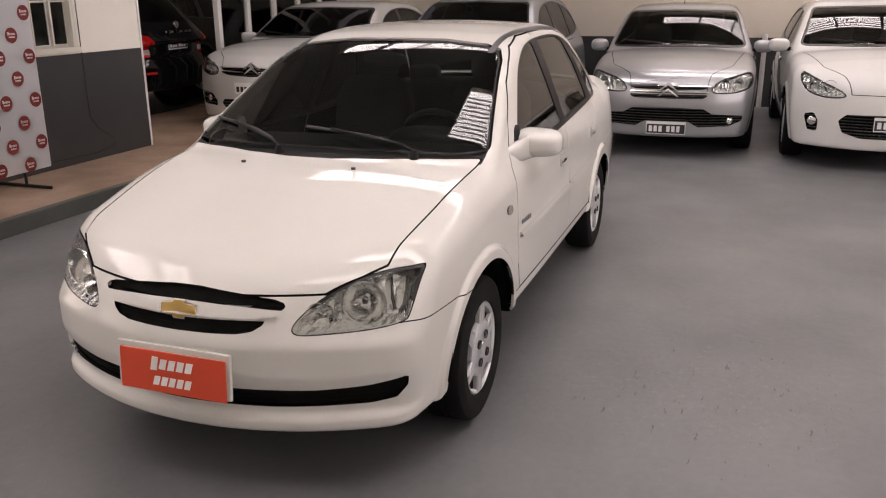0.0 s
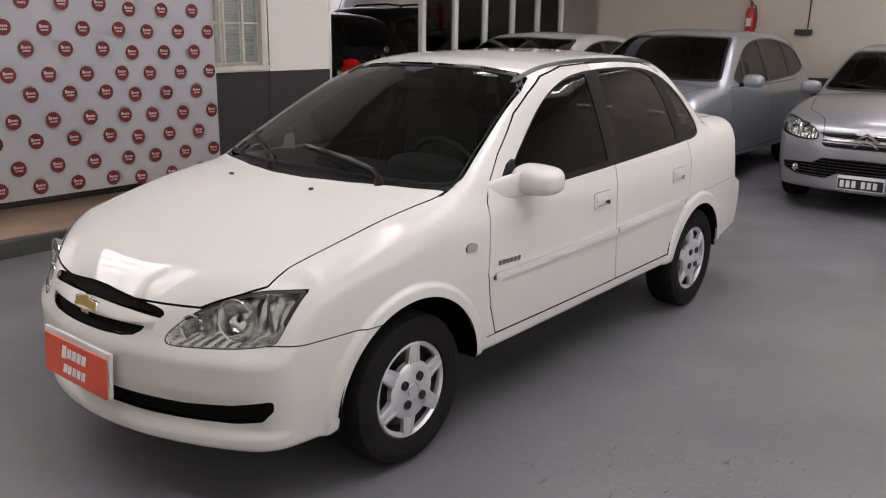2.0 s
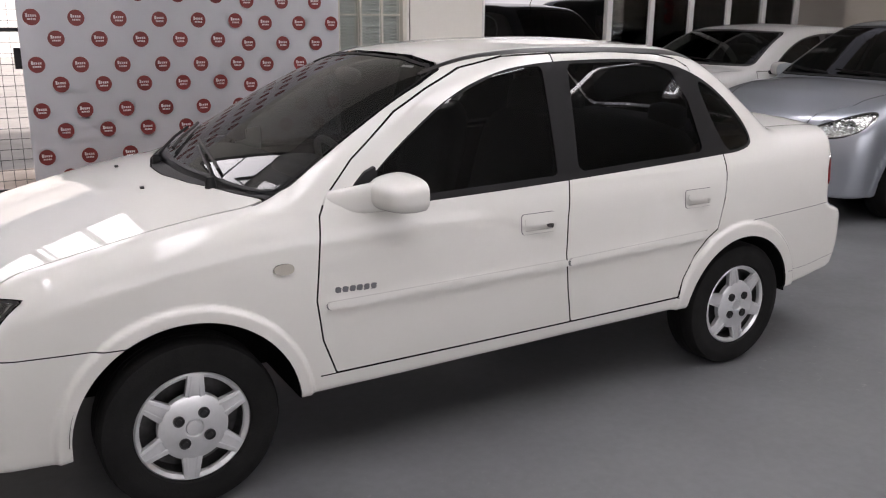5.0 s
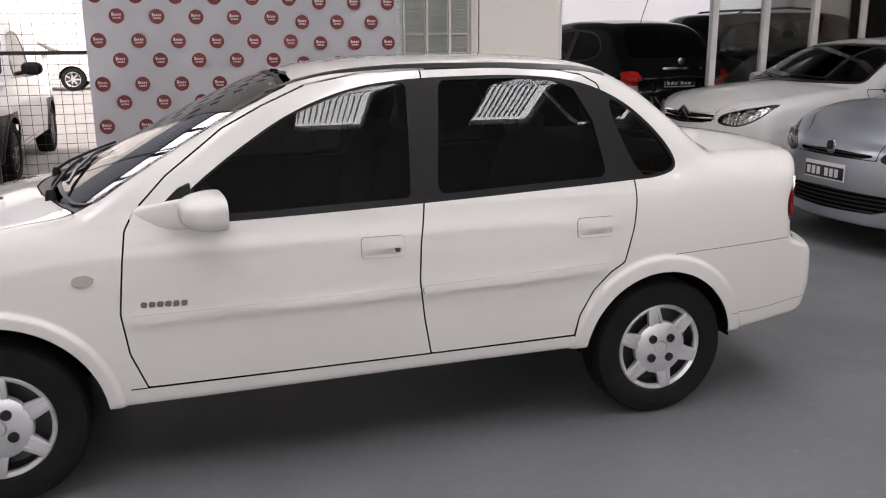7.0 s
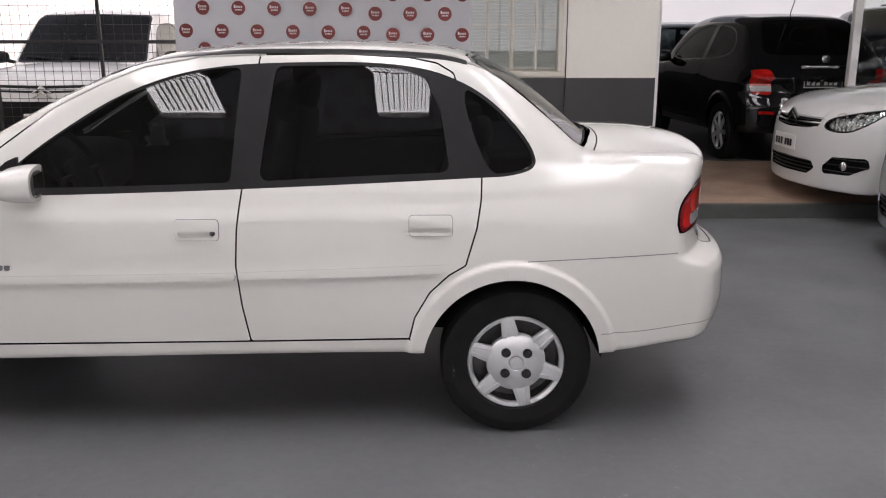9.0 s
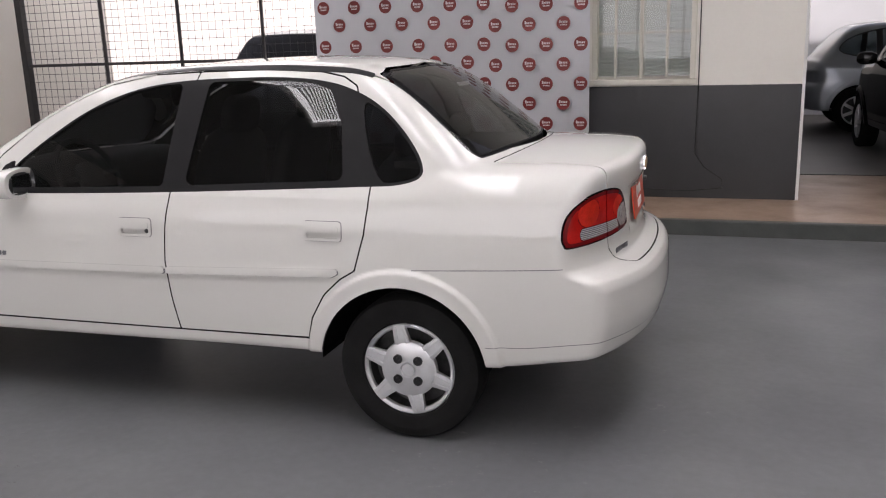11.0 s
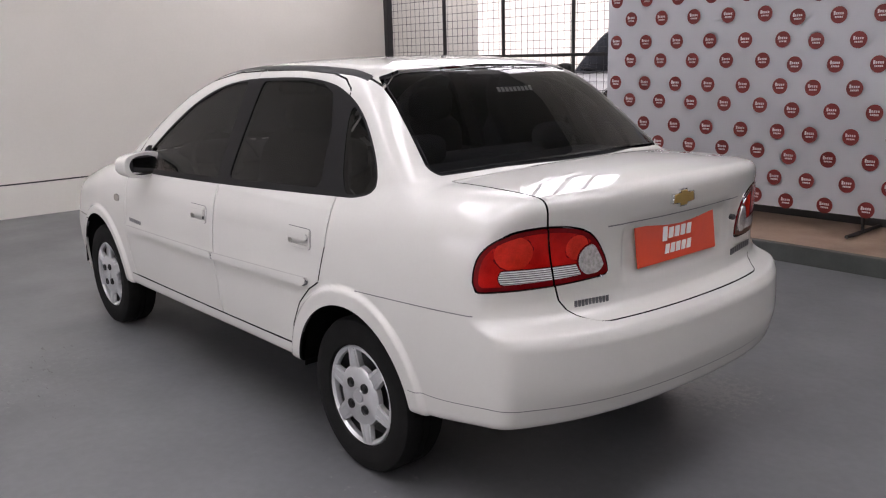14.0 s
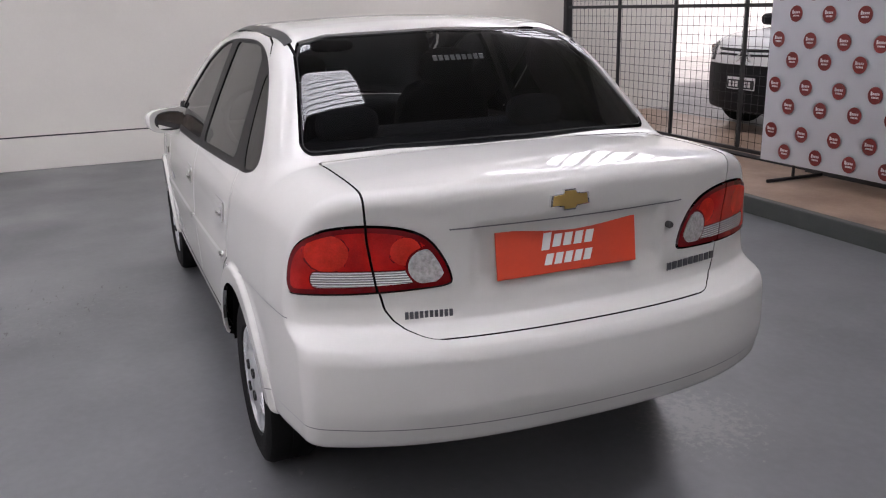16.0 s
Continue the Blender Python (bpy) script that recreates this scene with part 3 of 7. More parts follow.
# the shade under the black car is put into this floor's colour
slab("floor_annex", BACK_X - 4, -1.5, -13.0, -5.6, PLAT - 0.008, PLAT + 0.006, M_SHADEDFLOOR, "cement floor of the rear hall, darkened for shade under the black car", category="floor")

# front wall with its low plinth
slab("wall_front", FRONT_X + 0.05, FRONT_X + 0.3, -6.0, 8.0, 0, 4.8, M_WALL, "white painted wall beyond the parked car")
slab("baseboard", FRONT_X, FRONT_X + 0.05, -4.1, 8.0, 0, 0.32, M_WALL, "white painted plinth along the foot of the wall", bevel=0.006)
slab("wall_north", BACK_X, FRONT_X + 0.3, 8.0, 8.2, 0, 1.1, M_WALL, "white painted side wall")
slab("wall_north_top", BACK_X, FRONT_X + 0.3, 8.0, 8.2, 3.3, 4.8, M_WALL, "white painted wall above the added glowing panes", category="wall")
slab("wall_north_west", BACK_X, -4.5, 8.0, 8.2, 1.1, 3.3, M_WALL, "white painted wall beside the added glowing panes", category="wall")
slab("wall_north_east", 4.5, FRONT_X + 0.3, 8.0, 8.2, 1.1, 3.3, M_WALL, "white painted wall beside the added glowing panes", category="wall")
# back wall: cream over dark grey
slab("wall_back", BACK_X - 0.2, BACK_X, -4.2, 8.0, 0.95, 4.8, M_CREAM, "cream painted back wall")
slab("wall_back_dado", BACK_X - 0.2, BACK_X + 0.004, -4.2, 8.0, 0, 0.95, M_DADO, "dark grey lower part of the back wall")
# south wall: window between x = -2.05 and -1.22
WX0, WX1, WZ0, WZ1 = -2.10, -1.22, 1.135, 2.35
slab("wall_south", WALL_X, WX0, WALL_Y - 0.18, WALL_Y, 1.095, 4.8, M_WALL, "white painted wall above a dark grey dado")
slab("wall_south_right", WX1, 1.18, WALL_Y - 0.18, WALL_Y, 1.095, 4.8, M_WALL, "white painted wall behind the banner", category="wall")
slab("wall_south_top", WX0, WX1, WALL_Y - 0.18, WALL_Y, WZ1, 4.8, M_WALL, "white painted wall over the window", category="wall")
slab("wall_south_sill", WX0, WX1, WALL_Y - 0.18, WALL_Y, 1.095, WZ0, M_WALL, "white painted wall under the window", category="wall")
slab("wall_south_dado", WALL_X, 1.18, WALL_Y - 0.18, WALL_Y + 0.005, PLAT - 0.01, 1.095, M_DADO, "dark grey painted lower wall", category="wall")
slab("trim", WALL_X - 0.025, WALL_X, WALL_Y - 0.19, WALL_Y + 0.012, PLAT - 0.01, 4.8, M_WHITEPOST, "white corner strip at the end of the wall", bevel=0.004)
slab("wall_annex", WALL_X, WALL_X + 0.15, -13.0, WALL_Y - 0.18, PLAT, 4.0, M_WALL, "white wall of the rear hall", category="wall")
# unseen dark band, added to darken what the black car's side reflects
slab("wall_annex_dado", WALL_X - 0.005, WALL_X, -13.0, WALL_Y - 0.19, PLAT, 1.095, M_DADO, "added dark lower wall, unseen, for the black car to reflect", category="wall")
slab("wall_annex_back", BACK_X - 4, WALL_X, -13.2, -13.0, PLAT, 4.0, M_ANNEXWALL, "pale wall at the end of the rear hall", category="wall")
slab("wall_annex_side", BACK_X - 4.2, BACK_X - 4, -13.2, -4.0, PLAT, 4.0, M_CREAM, "cream wall of the rear hall", category="wall")
slab("wall_annex_front", BACK_X - 4, BACK_X - 0.2, -4.2, -4.0, PLAT, 4.8, M_CREAM, "cream wall of the rear hall", category="wall")
slab("ceiling_annex", BACK_X - 4.2, -2.75, -10.6, -4.3, 3.9, 4.0, M_CEIL, "dim grey ceiling of the rear hall", category="ceiling")


def skylit_ceiling():
    """The hall's ceiling with long openings, rafters across them."""
    x0, x1, y0, y1, z = BACK_X - 0.2, FRONT_X + 0.3, -4.3, 8.2, 4.7
    holes = [(c - h, c + h) for c, h in ((-8.05, 0.33), (-6.2, 0.33), (-4.35, 0.12), (-2.5, 0.33), (-0.75, 0.33), (1.35, 0.33), (3.3, 0.33))]
    rows = [(0.0, 4.45)]
    short = 2.7
    bm = bmesh.new()
    ys = [y0] + [v for r in rows for v in r] + [y1]
    for k in range(0, len(ys), 2):
        if k:
            box(x1 - x0, ys[k + 1] - ys[k], 0.12, ((x0 + x1) / 2, (ys[k] + ys[k + 1]) / 2, z), 0, None, 2, bm)
    # the end over the gate, with one broad opening across it
    gx0, gx1, gy0, gy1 = 1.7, 4.9, -3.9, -2.95
    for xa, xb, ya, yb in ((x0, x1, y0, gy0), (x0, gx0, gy0, gy1), (gx1, x1, gy0, gy1), (x0, x1, gy1, -2.9), (-2.9, x1, -2.9, 0.0)):
        box(xb - xa, yb - ya, 0.12, ((xa + xb) / 2, (ya + yb) / 2, z), 0, None, 2, bm)
    # one short unseen opening, added to brighten the car's tail
    ba, bb = -3.8, -2.9
    box(ba - x0, 2.9, 0.12, ((x0 + ba) / 2, -1.45, z), 0, None, 2, bm)
    box(bb - ba, 0.3, 0.12, ((ba + bb) / 2, -0.15, z), 0, None, 2, bm)
    for ya, yb in rows:
        xs = [x0] + [v for h in holes for v in h] + [x1]
        for k in range(0, len(xs), 2):
            box(xs[k + 1] - xs[k], yb - ya, 0.12, ((xs[k] + xs[k + 1]) / 2, (ya + yb) / 2, z), 0, None, 2, bm)
    xa, xb = holes[-1]
    box(xb - xa, rows[0][1] - short, 0.12, ((xa + xb) / 2, (rows[0][1] + short) / 2, z), 0, None, 2, bm)
    tagged(part("ceiling", bm, M_CEIL, None), "dim grey ceiling with long skylight openings", "ceiling", kind="structure")
    sk = slab("window_skylight", gx0 - 0.1, gx1 + 0.1, gy0 - 0.1, gy1 + 0.1, z + 0.16, z + 0.18, M_FROST, "frosted translucent skylight sheet", category="window")
    for k in range(1, 6):
        x = gx0 + (gx1 - gx0) * k / 6
        slab("rafter", x - 0.03, x + 0.03, gy0, gy1, z + 0.02, z + 0.12, M_STEELBAR, "", sk)
    for k in range(1, 2):
        y = gy0 + (gy1 - gy0) * k / 2
        slab("glazing_bar", gx0, gx1, y - 0.015, y + 0.015, z + 0.125, z + 0.15, M_STEELBAR, "", sk)
    # the last entry is the opening added over the tail
    for xa, xb, ya, yb in [(*h, *rows[0]) for h in holes[:-1]] + [(*holes[-1], rows[0][0], short), (ba, bb, -2.9, -0.3)]:
        sk = slab("window_skylight", xa - 0.1, xb + 0.1, ya - 0.1, yb + 0.1, z + 0.16, z + 0.18, M_GLOW, "bright translucent skylight sheet", category="window")
        for k in range(1, 4):
            y = ya + (yb - ya) * k / 4
            slab("rafter", xa, xb, y - 0.03, y + 0.03, z + 0.02, z + 0.12, M_STEELBAR, "", sk)
        for k in range(1, 12):
            x = xa + (xb - xa) * k / 12
            slab("glazing_bar", x - 0.005, x + 0.005, ya, yb, z + 0.125, z + 0.15, M_STEELBAR, "", sk)


skylit_ceiling()


# ---------------------------------------------------------------- window, banner, gate


def barred_window():
    w = tagged(empty("window_1", pose(0, WALL_Y, 0)), "cream barred window with white slatted blinds in the wall", "window", kind="structure")
    t = 0.045
    for nm, x0, x1, z0, z1 in (("sill", WX0 - 0.02, WX1 + 0.02, WZ0 - 0.03, WZ0 + 0.02), ("window_frame", WX0, WX0 + t, WZ0 + 0.02, WZ1), ("window_frame", WX1 - t, WX1, WZ0 + 0.02, WZ1), ("window_frame", WX0 + t, WX1 - t, WZ1 - t, WZ1)):
        part(nm, box(x1 - x0, 0.07, z1 - z0, ((x0 + x1) / 2, -0.015 if nm != "sill" else 0.005, (z0 + z1) / 2), 0.006), M_WINFRAME, w)
    for x in (-1.86, -1.64, -1.42):
        part("mullion", box(0.020, 0.03, WZ1 - WZ0 - 0.07, (x, -0.03, (WZ0 + WZ1) / 2), 0.003), M_WINFRAME, w)
    for z in (1.55, 1.95):
        part("crossbar", box(WX1 - WX0 - 2 * t, 0.02, 0.016, ((WX0 + WX1) / 2, -0.045, z), 0.003), M_WINFRAME, w)
    for x0, x1 in ((WX0 + t, -1.876), (-1.844, -1.656), (-1.624, -1.436), (-1.404, WX1 - t)):
        part("pane", box(x1 - x0, 0.004, WZ1 - WZ0 - 0.1, ((x0 + x1) / 2, -0.06, (WZ0 + WZ1) / 2)), M_PANE, w)
    slat = None
    for x0, x1 in ((-2.05, -1.672), (-1.612, -1.27)):
        for k in range(39):
            z = WZ0 + 0.05 + 0.0285 * k
            ob = part("blind_slat", box(x1 - x0, 0.0255, 0.002, (0, 0, 0), 0, Matrix.Rotation(radians(57), 4, "X")), M_SLAT, w) if slat is None or k == 0 else new("blind_slat", slat.data)
            slat = ob
            ob.parent = w
            ob.location = ((x0 + x1) / 2, -0.095, z)
    slab("window_reveal_back", WX0 - 0.3, WX1 + 0.3, WALL_Y - 1.6, WALL_Y - 1.55, 0.4, 3.2, M_WALL, "white wall of the room behind the window", category="wall")


barred_window()


def banner():
    b = tagged(empty("banner", pose(0, 0, 0)), "white vinyl photo backdrop printed with staggered red discs", "banner")
    x0, x1, z0, z1 = -1.25, 1.255, 0.25, 2.32
    ya, yb = -3.743, -3.702
    rot = Matrix.Translation(((x0 + x1) / 2, (ya + yb) / 2, 0)) @ Matrix.Rotation(math.atan2(yb - ya, x1 - x0), 4, "Z")
    w = math.hypot(x1 - x0, yb - ya)
    bm = bmesh.new()
    nx, nz = 50, 42
    grid = []
    for j in range(nz + 1):
        row = []
        for i in range(nx + 1):
            u, v = i / nx, j / nz
            r = -0.006 * math.exp(-((w * (u - 0.5) + 0.38) / 0.012) ** 2) + 0.0008 * math.sin(9 * u + 3 * v) * math.sin(5 * v + 1) + 0.0005 * math.sin(17 * v)
            row.append(bm.verts.new((w * (u - 0.5), r, z0 + (z1 - z0) * v)))
        grid.append(row)
    for j in range(nz):
        for i in range(nx):
            bm.faces.new((grid[j][i], grid[j][i + 1], grid[j + 1][i + 1], grid[j + 1][i]))
    bmesh.ops.solidify(bm, geom=bm.faces[:], thickness=0.006)
    sheet = part("sheet", bm, M_BANNER, b, smooth=40)
    sheet.matrix_basis = rot
    disc = bpy.data.meshes.new("disc")
    d = lathe([(0.0, 0.0012), (0.058, 0.0012), (0.058, -0.0012), (0.0, -0.0012)], 32)
    bmesh.ops.recalc_face_normals(d, faces=d.faces[:])
    d.to_mesh(disc)
    d.free()
    disc.materials.append(M_DOT)
    word = bpy.data.meshes.new("word")
    d = bmesh.new()
    for k, (w_, h_) in enumerate(((0.013, 0.026), (0.010, 0.016), (0.010, 0.016), (0.010, 0.016), (0.010, 0.015))):
        box(w_, 0.001, h_, (0.030 - 0.0145 * k, 0, 0.003 if k == 0 else 0), 0, None, 2, d)
    d.to_mesh(word)
    d.free()
    word.materials.append(M_INKWHITE)
    word2 = bpy.data.meshes.new("word")
    d = bmesh.new()
    for k in range(5):
        box(0.0085, 0.001, 0.012, (0.023 - 0.0118 * k, 0, 0), 0, None, 2, d)
    d.to_mesh(word2)
    d.free()
    word2.materials.append(M_INKWHITE)
    rows = [(z, 1.160 - 0.2995 * 0.5 * (k % 2), 0.2995, -0.37, 9, 0.0035) for k, z in enumerate((2.195, 2.037, 1.853, 1.697, 1.510, 1.358, 1.173, 1.027, 0.838, 0.684, 0.492, 0.34))]
    rows += [(z, -0.587 + 0.1475 * (k % 2), 0.295, -1.225, -0.42, 0.001) for k, z in enumerate((2.145, 1.98, 1.807, 1.648, 1.476, 1.312, 1.146, 0.982, 0.807, 0.638, 0.469, 0.303))]
    turn = Matrix.Rotation(math.atan2(yb - ya, x1 - x0), 4, "Z")
    for z, xa, sx, lo, hi, drop in rows:
        for i in range(9):
            x = xa - sx * i
            if not (lo < x < hi):
                continue
            ob = new("printed_disc", disc)
            ob.parent = b
            ob.matrix_basis = Matrix.Translation((x, ya + (yb - ya) * (x - x0) / (x1 - x0) + 0.0088, z - drop * i)) @ turn
            ob["label"] = "red printed disc with two rows of white bars"
            for dz, me in ((0.010, word), (-0.014, word2)):
                wd = new("lettering", me)
                wd.parent = ob
                wd.location = (0, 0.0016, dz)
    for x in (x0 + 0.25, x1 - 0.28):
        part("stand_post", rod([(x, ya - 0.03, PLAT + 0.02), (x, ya - 0.03, z1 - 0.05)], 0.012), M_IRON, b, smooth=40)
        part("stand_foot", rod([(x, ya - 0.32, PLAT + 0.016), (x, ya + 0.22, PLAT + 0.016)], 0.014), M_IRON, b, "dark tubular foot", 40)


banner()


def gate():
    g = tagged(empty("iron_gate", pose(0, -4.2, 0)), "black iron sliding gate with welded wire mesh panels", "gate")
    zs = (PLAT + 0.05, 1.415, 2.85, 4.58)
    xs = (1.20, 2.08, 3.05, 4.0, 5.03)
    for x in xs[:-1]:
        part("gate_bar", box(0.028, 0.03, zs[3] - zs[0], (x, 0, (zs[0] + zs[3]) / 2), 0.003), M_IRON, g)
    for z in zs:
        part("gate_rail", box(xs[-1] - xs[0], 0.034, 0.03, ((xs[0] + xs[-1]) / 2, 0, z), 0.003), M_IRON, g)
    part("gate_post", box(0.075, 0.08, 4.5, (5.06, 0.0, PLAT + 2.25), 0.006), M_IRON, g, "thick black gate post")
    part("gate_lock", box(0.05, 0.06, 0.16, (1.245, 0.03, 1.2), 0.006), M_IRON, g, "black lock box")
    n = int((xs[-1] - xs[0]) / 0.082)
    vert = bpy.data.meshes.new("wire")
    d = rod([(0, 0, zs[0]), (0, 0, zs[2])], 0.0022, 5)
    d.to_mesh(vert)
    d.free()
    vert.materials.append(M_IRON)
    hor = bpy.data.meshes.new("wire")
    d = rod([(xs[0], 0.004, 0), (xs[-1], 0.004, 0)], 0.0022, 5)
    d.to_mesh(hor)
    d.free()
    hor.materials.append(M_IRON)
    for k in range(1, n):
        ob = new("mesh_wire", vert)
        ob.parent, ob.location = g, (xs[0] + (xs[-1] - xs[0]) * k / n, 0, 0)
    for k in range(1, 34):
        ob = new("mesh_wire", hor)
        ob.parent, ob.location = g, (0, 0, zs[0] + 0.082 * k)
    slab("gate_track", 1.22, FRONT_X, -4.25, -4.15, PLAT - 0.004, PLAT + 0.012, M_IRON, "black iron floor track under the gate", category="track")


gate()


def gate_fill():
    """Unseen glowing panes added over the gate to light the front wall and bonnet."""
    w = tagged(empty("gate_fill_panes", pose(0, -4.2, 0)), "added glowing panes above the gate", "window", kind="structure")
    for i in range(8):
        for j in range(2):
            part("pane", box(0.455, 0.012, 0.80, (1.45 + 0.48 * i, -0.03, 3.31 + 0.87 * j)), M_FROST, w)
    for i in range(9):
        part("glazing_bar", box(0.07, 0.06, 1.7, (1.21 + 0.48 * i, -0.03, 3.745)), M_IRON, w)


gate_fill()


def side_fill():
    """Unseen glowing panes added in the side wall to brighten the car's flank."""
    w = tagged(empty("side_fill_panes", pose(0, 8.1, 0)), "added glowing panes in the unseen side wall", "window", kind="structure")
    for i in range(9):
        part("pane", box(0.96, 0.012, 2.16, (-4.0 + i, 0, 2.2)), M_FILL_SIDE, w)
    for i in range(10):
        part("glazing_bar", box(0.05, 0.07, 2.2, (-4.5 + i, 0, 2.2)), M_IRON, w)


side_fill()

# ---------------------------------------------------------------- yard outside
slab("wall_yard", -30, 40, -30.2, -30.0, 0, 8, M_YARDWALL, "sunlit white wall across the yard", category="wall")
slab("wall_yard_side", 13.5, 13.8, -30.0, -6.0, 0, 5.0, M_YARDWALL, "sunlit white side wall of the yard", category="wall")

# ---------------------------------------------------------------- wall fittings


def extinguisher(x, y, z):
    e = tagged(empty("fire_extinguisher", pose(x, y, z)), "red fire extinguisher hanging on the cream wall", "extinguisher")
    up = Matrix.Rotation(radians(90), 4, "X")
    part("cylinder", lathe([(0.0, 0.0), (0.06, 0.0), (0.068, 0.01), (0.068, 0.33), (0.05, 0.38), (0.022, 0.40), (0.022, 0.42), (0.0, 0.42)], 32, matrix=up), M_EXT_RED, e, smooth=40)
    part("valve", box(0.05, 0.03, 0.05, (0, 0, 0.445), 0.008), M_IRON, e)
    part("lever", box(0.10, 0.022, 0.012, (0.04, 0, 0.48), 0.003, Matrix.Rotation(radians(-14), 4, "Y")), M_IRON, e)
    part("hose", rod([(0.02, 0, 0.44), (0.05, 0.07, 0.42), (0.05, 0.10, 0.28), (0.03, 0.085, 0.12)], 0.011), M_CABLE, e, smooth=40)
    part("label_panel", box(0.004, 0.07, 0.11, (0.068, 0, 0.2)), M_PAPER, e, "white instruction label")
    part("bracket", box(0.02, 0.10, 0.04, (-0.075, 0, 0.3), 0.003), M_IRON, e)


extinguisher(BACK_X + 0.09, -1.77, 1.46)
sock = tagged(empty("socket_box", pose(BACK_X + 0.02, -1.06, 1.54)), "small black socket box on the cream wall", "socket")
part("box_body", box(0.06, 0.22, 0.075, (0.02, 0, 0), 0.008), M_BLACKPLASTIC, sock)
part("box_lid", box(0.012, 0.09, 0.05, (0.055, -0.04, 0), 0.004), M_BLACKPLASTIC, sock)
tagged(part("wall_cable", rod([(BACK_X + 0.012, -1.02, 1.58), (BACK_X + 0.012, -1.005, 2.4), (BACK_X + 0.012, -1.0, 4.6)], 0.008), M_CABLE, None, smooth=40), "thin dark cable running up the cream wall", "cable")
tagged(part("wall_pipe", rod([(BACK_X + 0.05, 1.73, 0.0), (BACK_X + 0.05, 1.73, 1.0)], 0.035, 14), M_WHITEPOST, None, smooth=40), "white upright pipe against the dark dado", "pipe")
tagged(part("loose_cable", rod([(-2.13, WALL_Y + 0.02, 2.3), (-2.13, WALL_Y + 0.02, 1.1), (-2.12, WALL_Y + 0.03, 0.52), (-2.2, WALL_Y + 0.05, 0.40), (-2.35, WALL_Y + 0.07, 0.30), (-2.36, WALL_Y + 0.06, 0.22), (-2.1, WALL_Y + 0.06, 0.19), (-1.6, WALL_Y + 0.05, 0.20)], 0.0045), M_CABLE, None, smooth=40), "black cable hanging down the dark lower wall", "cable")

# thin rod drawn for the wavy dark line on the plinth's top edge
tagged(part("plinth_line", rod([(FRONT_X + 0.02 + 0.008 * math.sin(2.3 * k), -4.0 + 0.4 * k, 0.327) for k in range(26)], 0.007), M_CABLE, None, smooth=40), "thin dark line along the top of the plinth", "cable")


def partition():
    p = tagged(empty("partition_1", pose(0, -4.56, 0)), "white-framed glass partition of the rear hall", "partition", kind="structure")
    xs = [-4.97 - 0.65 * k for k in range(6)]
    for x in xs:
        part("post", box(0.075, 0.07, 3.75, (x, 0, PLAT + 1.87), 0.006), M_WHITEPOST, p)
    part("head_rail", box(xs[0] - xs[-1], 0.06, 0.08, ((xs[0] + xs[-1]) / 2, 0, 2.6), 0.006), M_WHITEPOST, p)
    for a, b in zip(xs, xs[1:]):
        part("pane", box(abs(b - a) - 0.08, 0.006, 2.3, ((a + b) / 2, 0, 1.4)), M_PANE, p)


partition()

# ---------------------------------------------------------------- wheels


